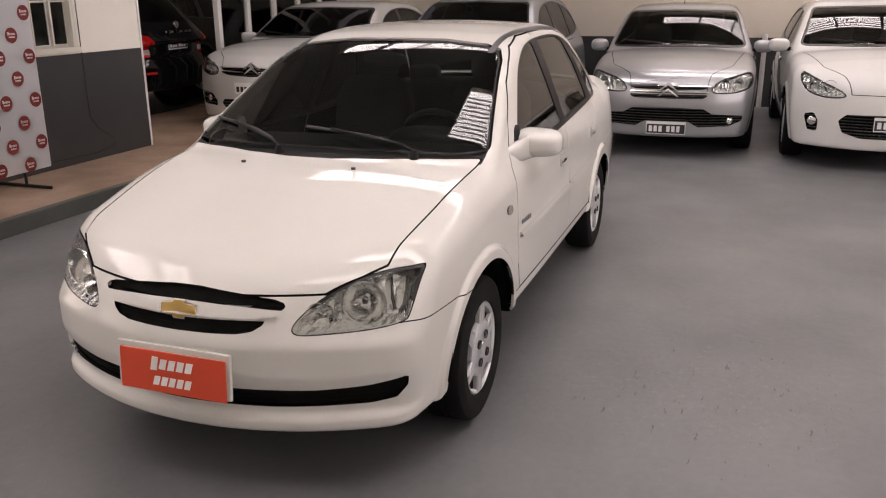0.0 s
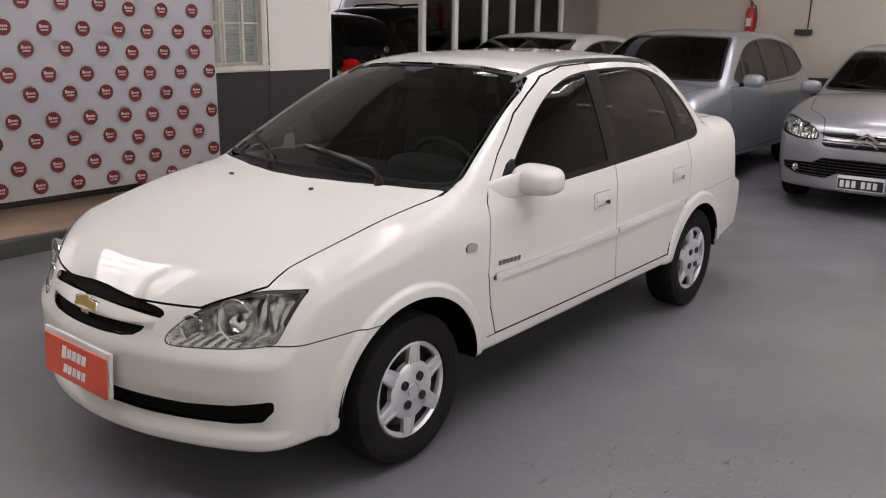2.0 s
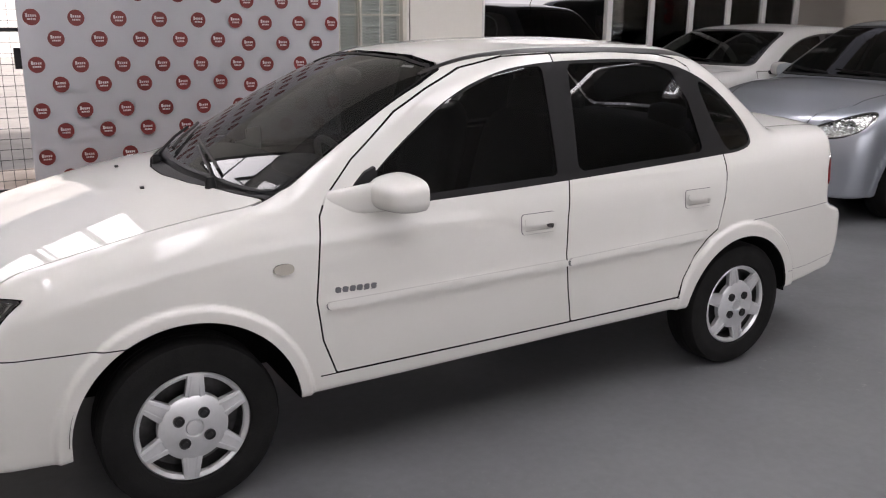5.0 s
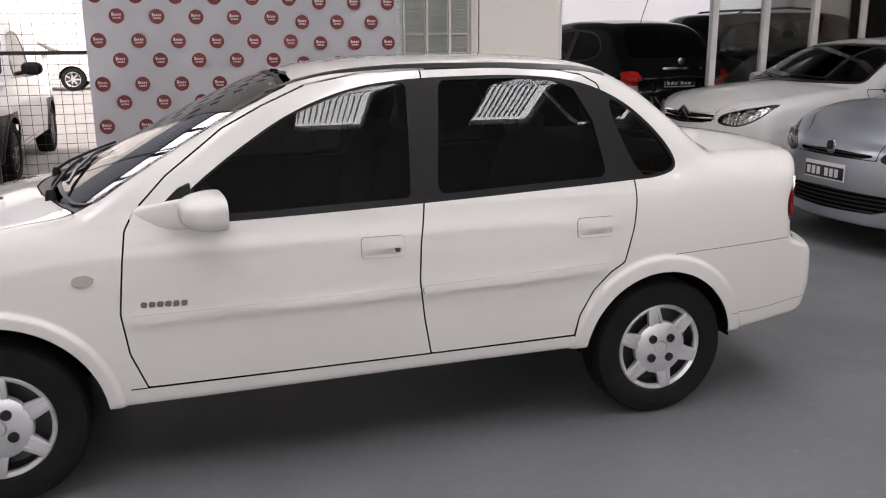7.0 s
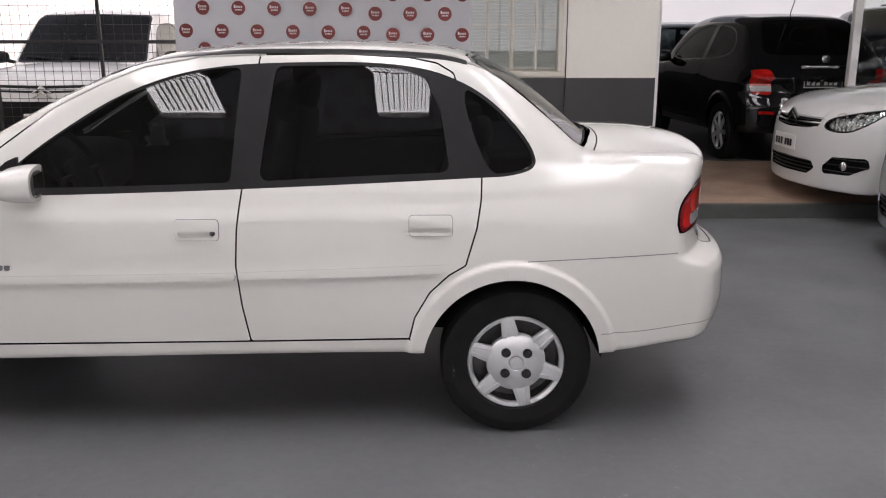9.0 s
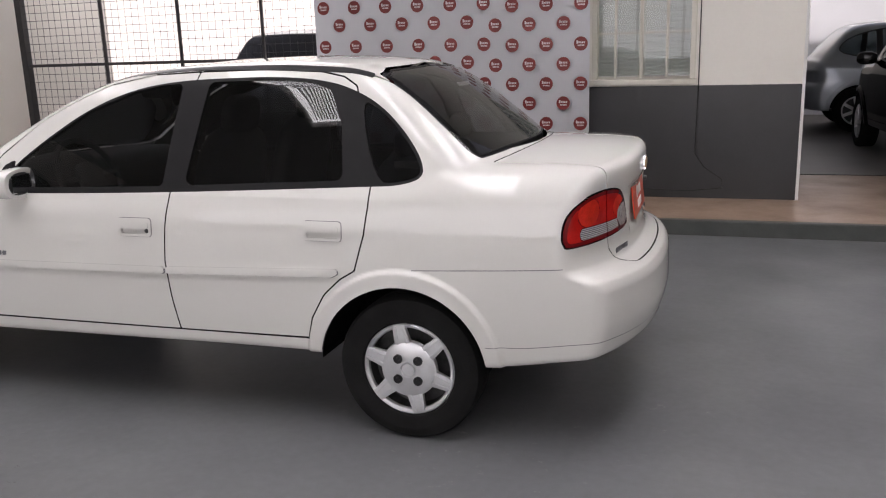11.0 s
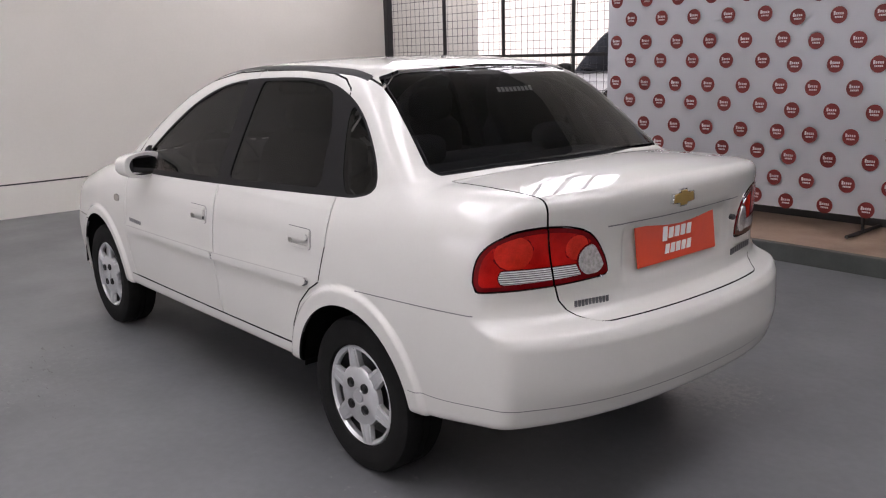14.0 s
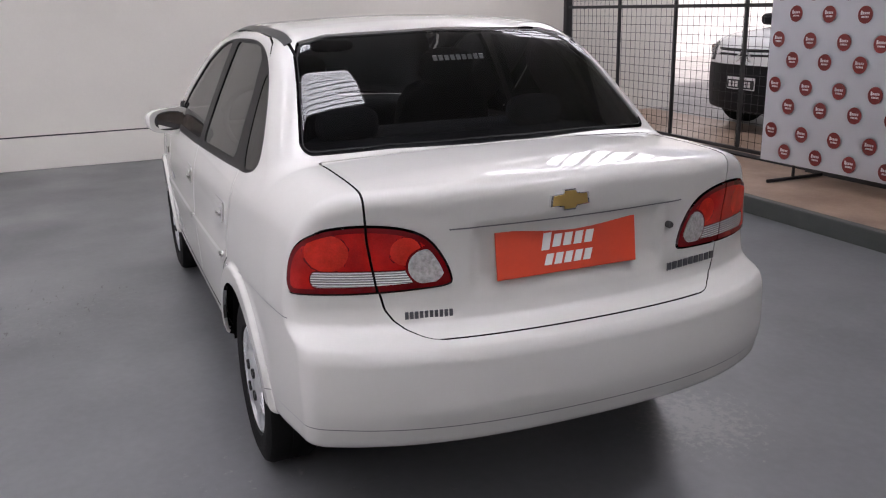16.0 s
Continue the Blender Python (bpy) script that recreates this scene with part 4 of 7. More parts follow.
def wheel(parent, at, radius, rim, width, mat, spokes=6, turn=0.0, holes=4, side=1, hub_out=0.012, name="wheel"):
    """A wheel whose outer face looks to +y (side 1) or -y."""
    hub = empty(name, pose(*at, 0, turn, 0 if side > 0 else 180))
    hub.parent = parent
    h = width / 2
    part("tyre", lathe([(rim * 0.97, -h * 0.8), (rim * 1.03, -h * 0.98), ((rim + radius) / 2, -h * 1.06), (radius * 0.965, -h * 0.93), (radius, -h * 0.72),
                        (radius * 1.0, -h * 0.2), (radius * 0.985, -h * 0.19), (radius * 0.985, -h * 0.13), (radius, -h * 0.12), (radius, h * 0.12), (radius * 0.985, h * 0.13),
                        (radius * 0.985, h * 0.19), (radius, h * 0.2), (radius, h * 0.72), (radius * 0.965, h * 0.93), ((rim + radius) / 2 + 0.012, h * 1.05),
                        ((rim + radius) / 2, h * 1.06), (rim * 1.03, h * 0.98), (rim * 0.97, h * 0.8)], 72), M_RUBBER, hub, smooth=35)
    part("rim", lathe([(rim * 0.99, -h * 0.7), (rim * 0.99, h * 0.78), (rim * 0.9, h * 0.45), (rim * 0.88, 0.0), (0.03, -0.01), (0.0, -0.01), (0.0, -0.03), (rim * 0.85, -h * 0.7)], 48, closed=False), M_STEEL, hub, "dark steel wheel behind the cover", smooth=30)
    o = h * 0.82
    cap = bmesh.new()
    lathe([(rim * 1.0, o - 0.012), (rim * 0.995, o + 0.004), (rim * 0.965, o + 0.009), (rim * 0.90, o + 0.002), (rim * 0.885, o - 0.010), (rim * 0.9, o - 0.016)], 72, cap)
    inner = rim * (0.60 if holes else 0.30)
    w0, w1 = (rim * 0.18, rim * 0.13) if holes else (rim * 0.11, rim * 0.10)
    r0, r1 = inner * 0.9, rim * 0.965
    sp = prism([(r0, -w0), (r1, -w1), (r1, w1), (r0, w0)], o - 0.012, o + 0.0085, 0.003)
    for sgn in (-1, 1):
        prism([(r0, sgn * w0 * 0.55 - 0.004), (r1 * 0.97, sgn * w1 * 0.5 - 0.003), (r1 * 0.97, sgn * w1 * 0.5 + 0.003), (r0, sgn * w0 * 0.55 + 0.004)], o, o + 0.0105, 0.001, sp)
    first = part("spoke", sp, mat, hub, smooth=32)
    for k in range(spokes):
        ob = first if k == 0 else new("spoke", first.data)
        ob.parent = hub
        ob.matrix_basis = Matrix.Rotation(-2 * math.pi * k / spokes - math.pi / 2, 4, "Y")
    ring_, cap = cap, bmesh.new()
    part("cover_ring", ring_, mat, hub, smooth=32)
    lathe([(inner * 1.02, o - 0.012), (inner, o + 0.006), (inner * 0.9, o + hub_out), (rim * 0.17, o + hub_out + 0.003), (rim * 0.145, o + hub_out - 0.002), (rim * 0.13, o + hub_out + 0.004), (0.0, o + hub_out + 0.005), (0.0, o - 0.012)], 60, cap)
    part("hubcap", cap, mat, hub, smooth=32)
    for k in range(holes):
        a = 2 * math.pi * (k + 0.32) / holes
        part("wheel_bolt", lathe([(0.0, 0.0), (0.0075, 0.0), (0.0085, -0.004), (0.0145, -0.004), (0.0165, 0.001), (0.018, 0.0015), (0.018, -0.012), (0.0, -0.012)], 16,
                                 matrix=Matrix.Translation((rim * 0.31 * math.cos(a), o + hub_out + 0.0065, rim * 0.31 * math.sin(a)))), M_SEAL, hub, smooth=40)
    return hub


def wheelhouse(parent, x, z, r, y_in, y_out, side):
    """The dark liner inside a wheel arch."""
    bm = bmesh.new()
    n = 28
    for k in range(n + 1):
        a = math.pi * (0.98 * k / n + 0.01)
        for y in (y_in, y_out):
            bm.verts.new((x + r * math.cos(a), side * y, z + r * math.sin(a)))
    bm.verts.ensure_lookup_table()
    v = bm.verts
    for k in range(n):
        bm.faces.new((v[2 * k], v[2 * k + 2], v[2 * k + 3], v[2 * k + 1]))
    bm.faces.new([v[2 * k] for k in range(n + 1)])
    return part("wheel_arch_liner", bm, M_DARK, parent, smooth=40)


def bars(parent, name, mat, at, size, count, rot, gap=0.25, thick=0.002, label=""):
    """A line of plain upright bars that stands in for a word, each a part of its own."""
    w, h = size
    cell = w / count
    for k in range(count):
        bm = box(cell * (1 - gap), thick, h, (-w / 2 + cell * (k + 0.5), 0, 0))
        bmesh.ops.transform(bm, matrix=Matrix.Translation(at) @ rot, verts=bm.verts[:])
        part(name, bm, mat, parent, label if k == 0 else "")


# ---------------------------------------------------------------- the white sedan

SEDAN = dict(
    spine=(-1.30, 1.25, 0.60),
    wheels=(1.2215, -1.2215), wheel_r=0.285, arch_r=0.335, arch_xs=(1.2215, -1.203), arch_rs=(0.352, 0.328), flare=0.016, lips=(0.054, 0.070), lip_edge=0.020,
    plan=curve((-2.1, 0.735), (-1.9, 0.752), (-1.6, 0.778), (-1.2, 0.79), (-0.6, 0.797), (0.2, 0.799), (0.8, 0.795), (1.22, 0.786), (1.5, 0.765), (1.75, 0.735), (2.0, 0.70)),
    flank=swell((0.15, -0.045), (0.25, -0.024), (0.34, -0.012), (0.45, -0.003), (0.60, 0.0), (0.70, -0.003), (0.80, -0.012), (0.90, -0.028), (1.0, -0.055), (1.1, -0.10)),
    nose=curve((0.15, 1.98), (0.235, 2.034), (0.255, 2.044), (0.278, 2.045), (0.312, 2.025), (0.36, 2.034), (0.45, 2.055), (0.53, 2.055), (0.60, 2.03), (0.66, 2.0), (0.72, 1.965), (0.80, 1.90)),
    nose_a=0.465, nose_low=0.045, nose_b=0.09, k_nose=0.06,
    tail=curve((0.25, -2.04), (0.34, -2.075), (0.40, -2.105), (0.50, -2.125), (0.61, -2.121), (0.648, -2.104), (0.676, -2.036), (0.695, -2.016), (0.74, -2.006), (0.85, -2.005), (0.95, -2.012), (1.0, -2.016), (1.06, -2.014)),
    tail_a=0.17, tail_b=0.30, k_tail=0.036, plate_recess=(0.016, 0.275, 0.775, 0.925),
    deck=curve((2.1, 0.655), (2.0, 0.705), (1.9, 0.755), (1.75, 0.815), (1.5, 0.885), (1.2, 0.955), (1.0, 0.985), (0.6, 1.0), (-1.0, 1.02), (-1.35, 1.065), (-1.6, 1.078), (-1.8, 1.074), (-1.95, 1.06), (-2.1, 1.02)),
    crown=0.09, k_top=0.11,
    floor=curve((2.1, 0.232), (1.62, 0.232), (1.5, 0.27), (1.45, 0.30), (0.9, 0.305), (-0.8, 0.325), (-1.5, 0.315), (-1.9, 0.36), (-2.1, 0.375)),
    belt_y=curve((-1.8, 0.66), (-1.5, 0.712), (-1.2, 0.742), (-0.8, 0.755), (0.4, 0.757), (0.75, 0.745), (1.0, 0.71)),
    belt_z=0.93, tumble=0.37, tumble2=0.14,
    screen=(1.085, 0.965, 1.93, 0.34), screen_bulge=0.25,
    rear=(-1.575, 1.065, 1.30, 0.30), rear_bulge=0.25,
    roof=curve((0.6, 1.29), (0.4, 1.352), (0.25, 1.387), (0.0, 1.425), (-0.3, 1.446), (-0.6, 1.45), (-0.9, 1.436), (-1.1, 1.405), (-1.3, 1.35)),
    roof_z=1.45, roof_crown=0.09, k_a=0.045, k_c=0.07, k_roof=0.075, k_belt=0.028,
)


def side_field(m, pts, r=0.0, y_min=0.35):
    v = m[0]
    return np.maximum(inside_poly(v[:, 0], v[:, 2], pts, r), y_min - v[:, 1])


def end_field(m, pts, r=0.0, front=True, x_lim=1.2):
    v = m[0]
    s = inside_poly(v[:, 1], v[:, 2], pts, r)
    return np.maximum(s, x_lim - v[:, 0] if front else v[:, 0] - x_lim)


def arch_field(m, s, extra=0.0):
    v = m[0]
    out = np.full(len(v), 1.0)
    for wx, ar in zip(s.get("arch_xs", s["wheels"]), s.get("arch_rs", (s["arch_r"], s["arch_r"]))):
        dx, dz = v[:, 0] - wx, v[:, 2] - s["wheel_r"]
        r = ar + extra
        d = np.where(dz > 0, np.hypot(dx, dz) - r, np.abs(dx) - r)
        out = np.minimum(out, d)
    return np.maximum(out, 0.3 - v[:, 1])


def sedan():
    car = tagged(empty("sedan_car"), "white four-door sedan with black tinted windows and silver hubcaps", "car")
    s = SEDAN
    m = hull(s, 320, 150, 300)
    whole = m
    # dark underside
    under, m = take(m, np.maximum(m[1][:, 2] + 0.80, m[0][:, 2] - 0.42))
    under = cut(under, -arch_field(under, s))
    panel("underbody", both(under), M_DARK, car, "black underside of the car", depth=0)
    # openings
    _, m = take(m, arch_field(m, s))
    screen, m = take(m, end_field(m, [(-0.2, 0.99), (0.30, 0.985), (0.59, 0.975), (0.688, 0.985), (0.672, 1.03), (0.572, 1.30), (0.535, 1.345), (0.46, 1.365), (0.25, 1.385), (-0.2, 1.392)], 0.02, True, 0.02), 0.004)
    rear, m = take(m, end_field(m, [(-0.2, 1.085), (0.35, 1.08), (0.585, 1.068), (0.60, 1.09), (0.53, 1.33), (0.50, 1.372), (0.40, 1.393), (-0.2, 1.41)], 0.025, False, -0.95), 0.004)
    dlo_pts = rounded([(0.66, 0.922), (0.575, 1.02), (0.42, 1.135), (0.217, 1.262), (0.006, 1.338), (-0.19, 1.366), (-0.40, 1.374), (-0.66, 1.376), (-0.86, 1.358), (-0.985, 1.322),
                       (-1.10, 1.262), (-1.20, 1.172), (-1.275, 1.075), (-1.29, 1.005), (-1.19, 0.978), (-1.09, 0.975), (-0.24, 0.938), (0.5, 0.918)], 2)
    dlo, m = take(m, side_field(m, dlo_pts, 0.0, 0.4), 0.0)
    g_front, dlo = take(dlo, side_field(dlo, [(0.555, 0.945), (0.548, 1.035), (0.42, 1.126), (0.217, 1.252), (0.006, 1.328), (-0.12, 1.352), (-0.222, 1.358), (-0.192, 0.962), (0.3, 0.948)], 0.022))
    g_rear, dlo = take(dlo, side_field(dlo, [(-0.345, 1.362), (-0.66, 1.365), (-0.80, 1.354), (-0.885, 1.322), (-0.945, 1.20), (-0.975, 0.995), (-0.64, 0.982), (-0.292, 0.966)], 0.03))
    g_quart, dlo = take(dlo, side_field(dlo, rounded([(-1.005, 1.295), (-1.10, 1.248), (-1.195, 1.16), (-1.265, 1.065), (-1.278, 1.012), (-1.19, 0.99), (-1.105, 0.988)], 2), 0.0))
    lamp_pts = rounded([(0.372, 0.592), (0.388, 0.625), (0.44, 0.678), (0.52, 0.725), (0.605, 0.752), (0.692, 0.756), (0.709, 0.756), (0.712, 0.753), (0.711, 0.738), (0.704, 0.66), (0.697, 0.612), (0.690, 0.600), (0.62, 0.586), (0.48, 0.580), (0.395, 0.577)], 2)
    lamp, m = take(m, end_field(m, lamp_pts, 0, True, 1.4), 0.0015)
    up, m = take(m, end_field(m, [(-0.2, 0.664), (0.06, 0.664), (0.20, 0.659), (0.30, 0.652), (0.336, 0.650), (0.347, 0.660), (0.340, 0.672), (0.31, 0.681), (0.19, 0.694), (0.05, 0.705), (-0.2, 0.707)], 0.003, True, 1.5))
    dn, m = take(m, end_field(m, [(-0.2, 0.576), (0.12, 0.577), (0.205, 0.579), (0.255, 0.588), (0.284, 0.606), (0.293, 0.620), (0.18, 0.619), (0.09, 0.618), (-0.2, 0.616)], 0.003, True, 1.5))
    mouth, m = take(m, end_field(m, [(-0.3, 0.328), (0.30, 0.328), (0.50, 0.332), (0.60, 0.334), (0.67, 0.346), (0.70, 0.385), (0.706, 0.424), (0.60, 0.404), (0.45, 0.394), (-0.3, 0.396)], 0.008, True, 1.5))
    tl_pts = rounded([(0.352, 0.80), (0.372, 0.86), (0.42, 0.925), (0.50, 0.952), (0.60, 0.956), (0.68, 0.942), (0.745, 0.90), (0.80, 0.80), (0.80, 0.772), (0.62, 0.772), (0.42, 0.782), (0.36, 0.787)], 2)
    
    def tl_field(mm):
        return np.maximum(end_field(mm, tl_pts, 0, False, -1.62), mm[0][:, 0] + 1.80 + 0.075 * np.clip((mm[0][:, 2] - 0.80) / 0.14, 0, 1) ** 3 + 0.012 * np.clip((0.80 - mm[0][:, 2]) / 0.03, 0, 1))

    tlamp, m = take(m, tl_field(m), 0.003)
    ind, m = take(m, side_field(m, rounded([(0.946, 0.778), (0.946, 0.742), (0.88, 0.742), (0.88, 0.778)], 2)))

    # dark shell behind the skin, seen through the joints
    v, n, t = m
    shell = (v - n * 0.011, n, t)
    panel("inner_shell", both(shell), M_DARK, car, depth=0)

    # panels
    hood_pts = [(2.2, -0.2), (2.2, 0.30), (1.93, 0.40), (1.80, 0.55), (1.735, 0.611), (1.4, 0.645), (1.1, 0.665), (0.93, 0.672), (0.985, 0.55), (1.075, 0.30), (1.118, 0.1), (1.125, -0.2)]

    def hood_s(mm):
        vv = mm[0]
        return np.maximum(np.maximum(inside_poly(vv[:, 0], vv[:, 1], hood_pts), 0.685 + 0.02 * vv[:, 1] - vv[:, 2]), 0.5 - vv[:, 0])

    hood, m = take(m, hood_s(m), 0.0033)
    panel("bonnet", both(hood), M_WHITE, car)

    def cowl_s(mm):
        vv = mm[0]
        return np.maximum.reduce([vv[:, 1] - 0.68, 0.80 - vv[:, 0], vv[:, 0] - 1.2, np.abs(vv[:, 2] - 0.97) - 0.06, vv[:, 0] - (1.128 - 0.30 * vv[:, 1] ** 2 - 0.09 * vv[:, 1] ** 4), 0.25 * (0.862 + 0.12 * (0.66 - vv[:, 1]) - vv[:, 0])])

    cowl, m = take(m, cowl_s(m), 0.001)
    panel("cowl_panel", both(cowl), M_TRIM, car, "black plastic cowl under the windscreen", out=-0.003)
    bump_pts = [(-0.2, 0.80), (0.10, 0.80), (0.46, 0.80), (0.46, 0.597), (0.70, 0.597), (0.74, 0.59), (0.95, 0.575), (0.95, 0.05), (-0.2, 0.05)]
    bumper, m = take(m, end_field(m, bump_pts, 0, True, 1.25), 0.002)
    panel("front_bumper", both(bumper), M_WHITE, car)
    fdoor = [(0.745, 0.965), (0.775, 0.91), (0.79, 0.80), (0.808, 0.64), (0.79, 0.50), (0.743, 0.375), (-0.246, 0.382), (-0.222, 0.52), (-0.207, 0.667), (-0.215, 0.80), (-0.235, 0.935), (-0.285, 1.40), (-0.064, 1.392), (0.142, 1.355), (0.30, 1.29), (0.443, 1.218), (0.636, 1.075)]
    rdoor = [(-0.235, 0.935), (-0.215, 0.80), (-0.207, 0.667), (-0.222, 0.52), (-0.246, 0.382), (-0.825, 0.388), (-0.845, 0.47), (-0.90, 0.565), (-0.97, 0.63), (-1.03, 0.665), (-1.07, 0.80), (-1.085, 0.90), (-1.088, 0.977), (-1.06, 1.10), (-0.99, 1.335), (-0.93, 1.37), (-0.83, 1.39), (-0.58, 1.404), (-0.285, 1.40)]
    def cup_field(mm, x0, z0):
        return side_field(mm, [(x0 + 0.066, z0 - 0.002), (x0 - 0.066, z0 - 0.002), (x0 - 0.066, z0 - 0.026), (x0 + 0.066, z0 - 0.026)], 0.008)

    d1, m = take(m, side_field(m, fdoor), 0.003)
    d2, m = take(m, side_field(m, rdoor), 0.003)
    d1 = cut(d1, -cup_field(d1, -0.075, 0.799))
    d2 = cut(d2, -cup_field(d2, -0.905, 0.811))
    doors = []
    for side in (0, 1):
        f = (lambda q: mirrored(q)) if side else (lambda q: q)
        a = panel("front_door", f(d1), M_WHITE, car)
        b = panel("rear_door", f(d2), M_WHITE, car)
        panel("window_glass", f(g_front), M_GLASS, a, "dark tinted side window", depth=0.0, out=-0.006)
        panel("window_glass", f(g_rear), M_GLASS, b, "dark tinted side window", depth=0.0, out=-0.006)
        panel("quarter_window", f(g_quart), M_GLASS, car, "dark tinted quarter window", depth=0.0, out=-0.004)
        panel("window_frame", f(dlo), M_TRIM, car, "black window surround and pillars", out=-0.002, depth=0.02)
        doors.append((a, b))

    def boot_s(mm):
        vv = mm[0]
        wy = np.interp(vv[:, 2], [0.655, 0.662, 0.668, 0.680, 0.70, 0.73, 0.81, 0.92, 1.0], [0.37, 0.42, 0.452, 0.483, 0.508, 0.527, 0.545, 0.563, 0.568])
        return np.maximum.reduce([vv[:, 1] - wy, 3.0 * (0.662 - vv[:, 2]), vv[:, 0] - (-1.60 + 0.26 * vv[:, 1] ** 2)])

    boot, m = take(m, boot_s(m), 0.003)
    lid = panel("boot_lid", both(boot), M_WHITE, car)
    rb_z = m[0][:, 2] - 0.70 + 0.042 * (m[0][:, 0] + 1.8)
    rb_s = np.minimum(rb_z, np.maximum(m[0][:, 2] - 0.79, m[0][:, 0] + 1.812))
    rb_s = np.maximum(np.maximum(rb_s, m[0][:, 0] + 1.25), 0.402 - np.hypot(m[0][:, 0] + 1.2215, m[0][:, 2] - 0.285))
    rbump, m = take(m, rb_s, 0.0)
    flank_rear = cut(whole, np.maximum(np.abs(whole[0][:, 0] + 1.53) - 0.275, 0.5 - whole[0][:, 1]))
    pair("bumper_joint", band(flank_rear, lambda q: q[0][:, 2] - 0.70 + 0.042 * (q[0][:, 0] + 1.8), 0.0016), M_BADGE, car, "thin joint above the rear bumper", out=0.0008, depth=0.0)
    panel("rear_bumper", both(rbump), M_WHITE, car)

    def roof_s(mm):
        vv = mm[0]
        return np.maximum.reduce([vv[:, 1] - (0.505 + 0.02 * step(0.1, -0.9, vv[:, 0])), 1.30 - vv[:, 2], vv[:, 0] - 0.45])

    roof, m = take(m, roof_s(m), 0.005)
    panel("roof", both(roof), M_WHITE, car)
    panel("body_side", m, M_WHITE, car)
    panel("body_side", mirrored(m), M_WHITE, car)
    # black strip in the roof joint
    vv = whole[0]
    strip = cut(whole, np.maximum.reduce([np.abs(vv[:, 1] - (0.505 + 0.02 * step(0.1, -0.9, vv[:, 0]))) - 0.015, 1.33 - vv[:, 2], vv[:, 0] - 0.31, -1.04 - vv[:, 0]]))
    pair("roof_strip", strip, M_SEAL, car, "black roof drip strip", out=0.002)

    # glass
    panel("windscreen", both(screen), M_SCREEN, car, "tinted windscreen", depth=0, out=-0.002)
    panel("rear_window", both(rear), M_REARGLASS, car, "dark tinted rear window", depth=0, out=-0.002)
    for nm, piece, inset in (("windscreen_seal", screen, 0.010), ("rear_window_seal", rear, 0.007)):
        front = nm[0] == "w"
        if front:
            sd = end_field(piece, [(-0.2, 0.99), (0.30, 0.985), (0.59, 0.975), (0.688, 0.985), (0.672, 1.03), (0.572, 1.30), (0.535, 1.345), (0.46, 1.365), (0.25, 1.385), (-0.2, 1.392)], 0.02, True, 0.02)
        else:
            sd = end_field(piece, [(-0.2, 1.085), (0.35, 1.08), (0.585, 1.068), (0.60, 1.09), (0.53, 1.33), (0.50, 1.372), (0.40, 1.393), (-0.2, 1.41)], 0.025, False, -0.95)
        panel(nm, both(cut(piece, -(sd + inset))), M_TRIM, car, "black glued edge of the glass", depth=0, out=0.001)

    # side trim cut from the skin and set proud of it
    for pts, par in (([(0.785, 0.633), (0.770, 0.605), (-0.203, 0.617), (-0.208, 0.646)], 0), ([(-0.218, 0.647), (-0.214, 0.618), (-0.94, 0.638), (-0.975, 0.667)], 1)):
        piece = cut(whole, side_field(whole, pts, 0.012))
        # grey copy set lower: the strip's shadow painted along its bottom edge
        rim = cut(whole, side_field(whole, [(x, z - 0.004) for x, z in pts], 0.012))
        for side in (0, 1):
            strip_ = panel("door_moulding", mirrored(piece) if side else piece, M_WHITE, doors[side][par], "white rubbing strip", out=0.015, depth=0.016, taper=0.002)
            panel("moulding_shadow", mirrored(rim) if side else rim, M_BADGE, strip_, "thin grey edge painted for the shadow below the strip", out=0.0008, depth=0.0)
    # door handles
    for x0, par in ((-0.075, 0), (-0.905, 1)):
        z0 = 0.799 + 0.012 * par
        plate = cut(whole, side_field(whole, [(x0 + 0.077, z0 + 0.037), (x0 - 0.077, z0 + 0.037), (x0 - 0.077, z0 - 0.037), (x0 + 0.077, z0 - 0.037)], 0.012))
        cup = cut(whole, cup_field(whole, x0, z0) - 0.004)
        joint = cut(whole, side_field(whole, [(x0 + 0.0788, z0 + 0.0388), (x0 - 0.0788, z0 + 0.0388), (x0 - 0.0788, z0 - 0.0388), (x0 + 0.0788, z0 - 0.0388)], 0.014))
        joint = cut(joint, -cup_field(joint, x0, z0))
        plate = cut(plate, -cup_field(plate, x0, z0))
        flap = cut(whole, side_field(whole, [(x0 + 0.068, z0 + 0.020), (x0 - 0.068, z0 + 0.020), (x0 - 0.068, z0 - 0.005), (x0 + 0.068, z0 - 0.005)], 0.006))
        for side in (0, 1):
            f = mirrored if side else (lambda q: q)
            h = panel("door_handle", f(plate), M_WHITE, doors[side][par], out=0.006, depth=0.013, taper=0.0)
            panel("grip_recess", f(cup), M_WHITE, h, "finger recess", out=-0.009, depth=0.0)
            panel("handle_joint", f(joint), M_BADGE, h, "thin dark joint round the handle", out=0.0008, depth=0.0)
            panel("grip", f(flap), M_WHITE, h, out=0.014, depth=0.009, taper=0.002)
            if par == 0:
                yy = 0.791 * (1 - 2 * side)
                part("lock", lathe([(0.0, 0.004), (0.006, 0.004), (0.009, 0.0), (0.009, -0.012), (0.0, -0.012)], 18, matrix=Matrix.Translation((x0 - 0.054, yy, z0 - 0.014)) @ Matrix.Rotation(math.pi * side, 4, "Z")), M_STEEL, h, "round key lock", 40)
    # side indicator, model badge
    pair("side_indicator", ind, M_INDICATOR, car, "small grey indicator lens", out=0.006, depth=0.012, taper=0.003)
    word = None
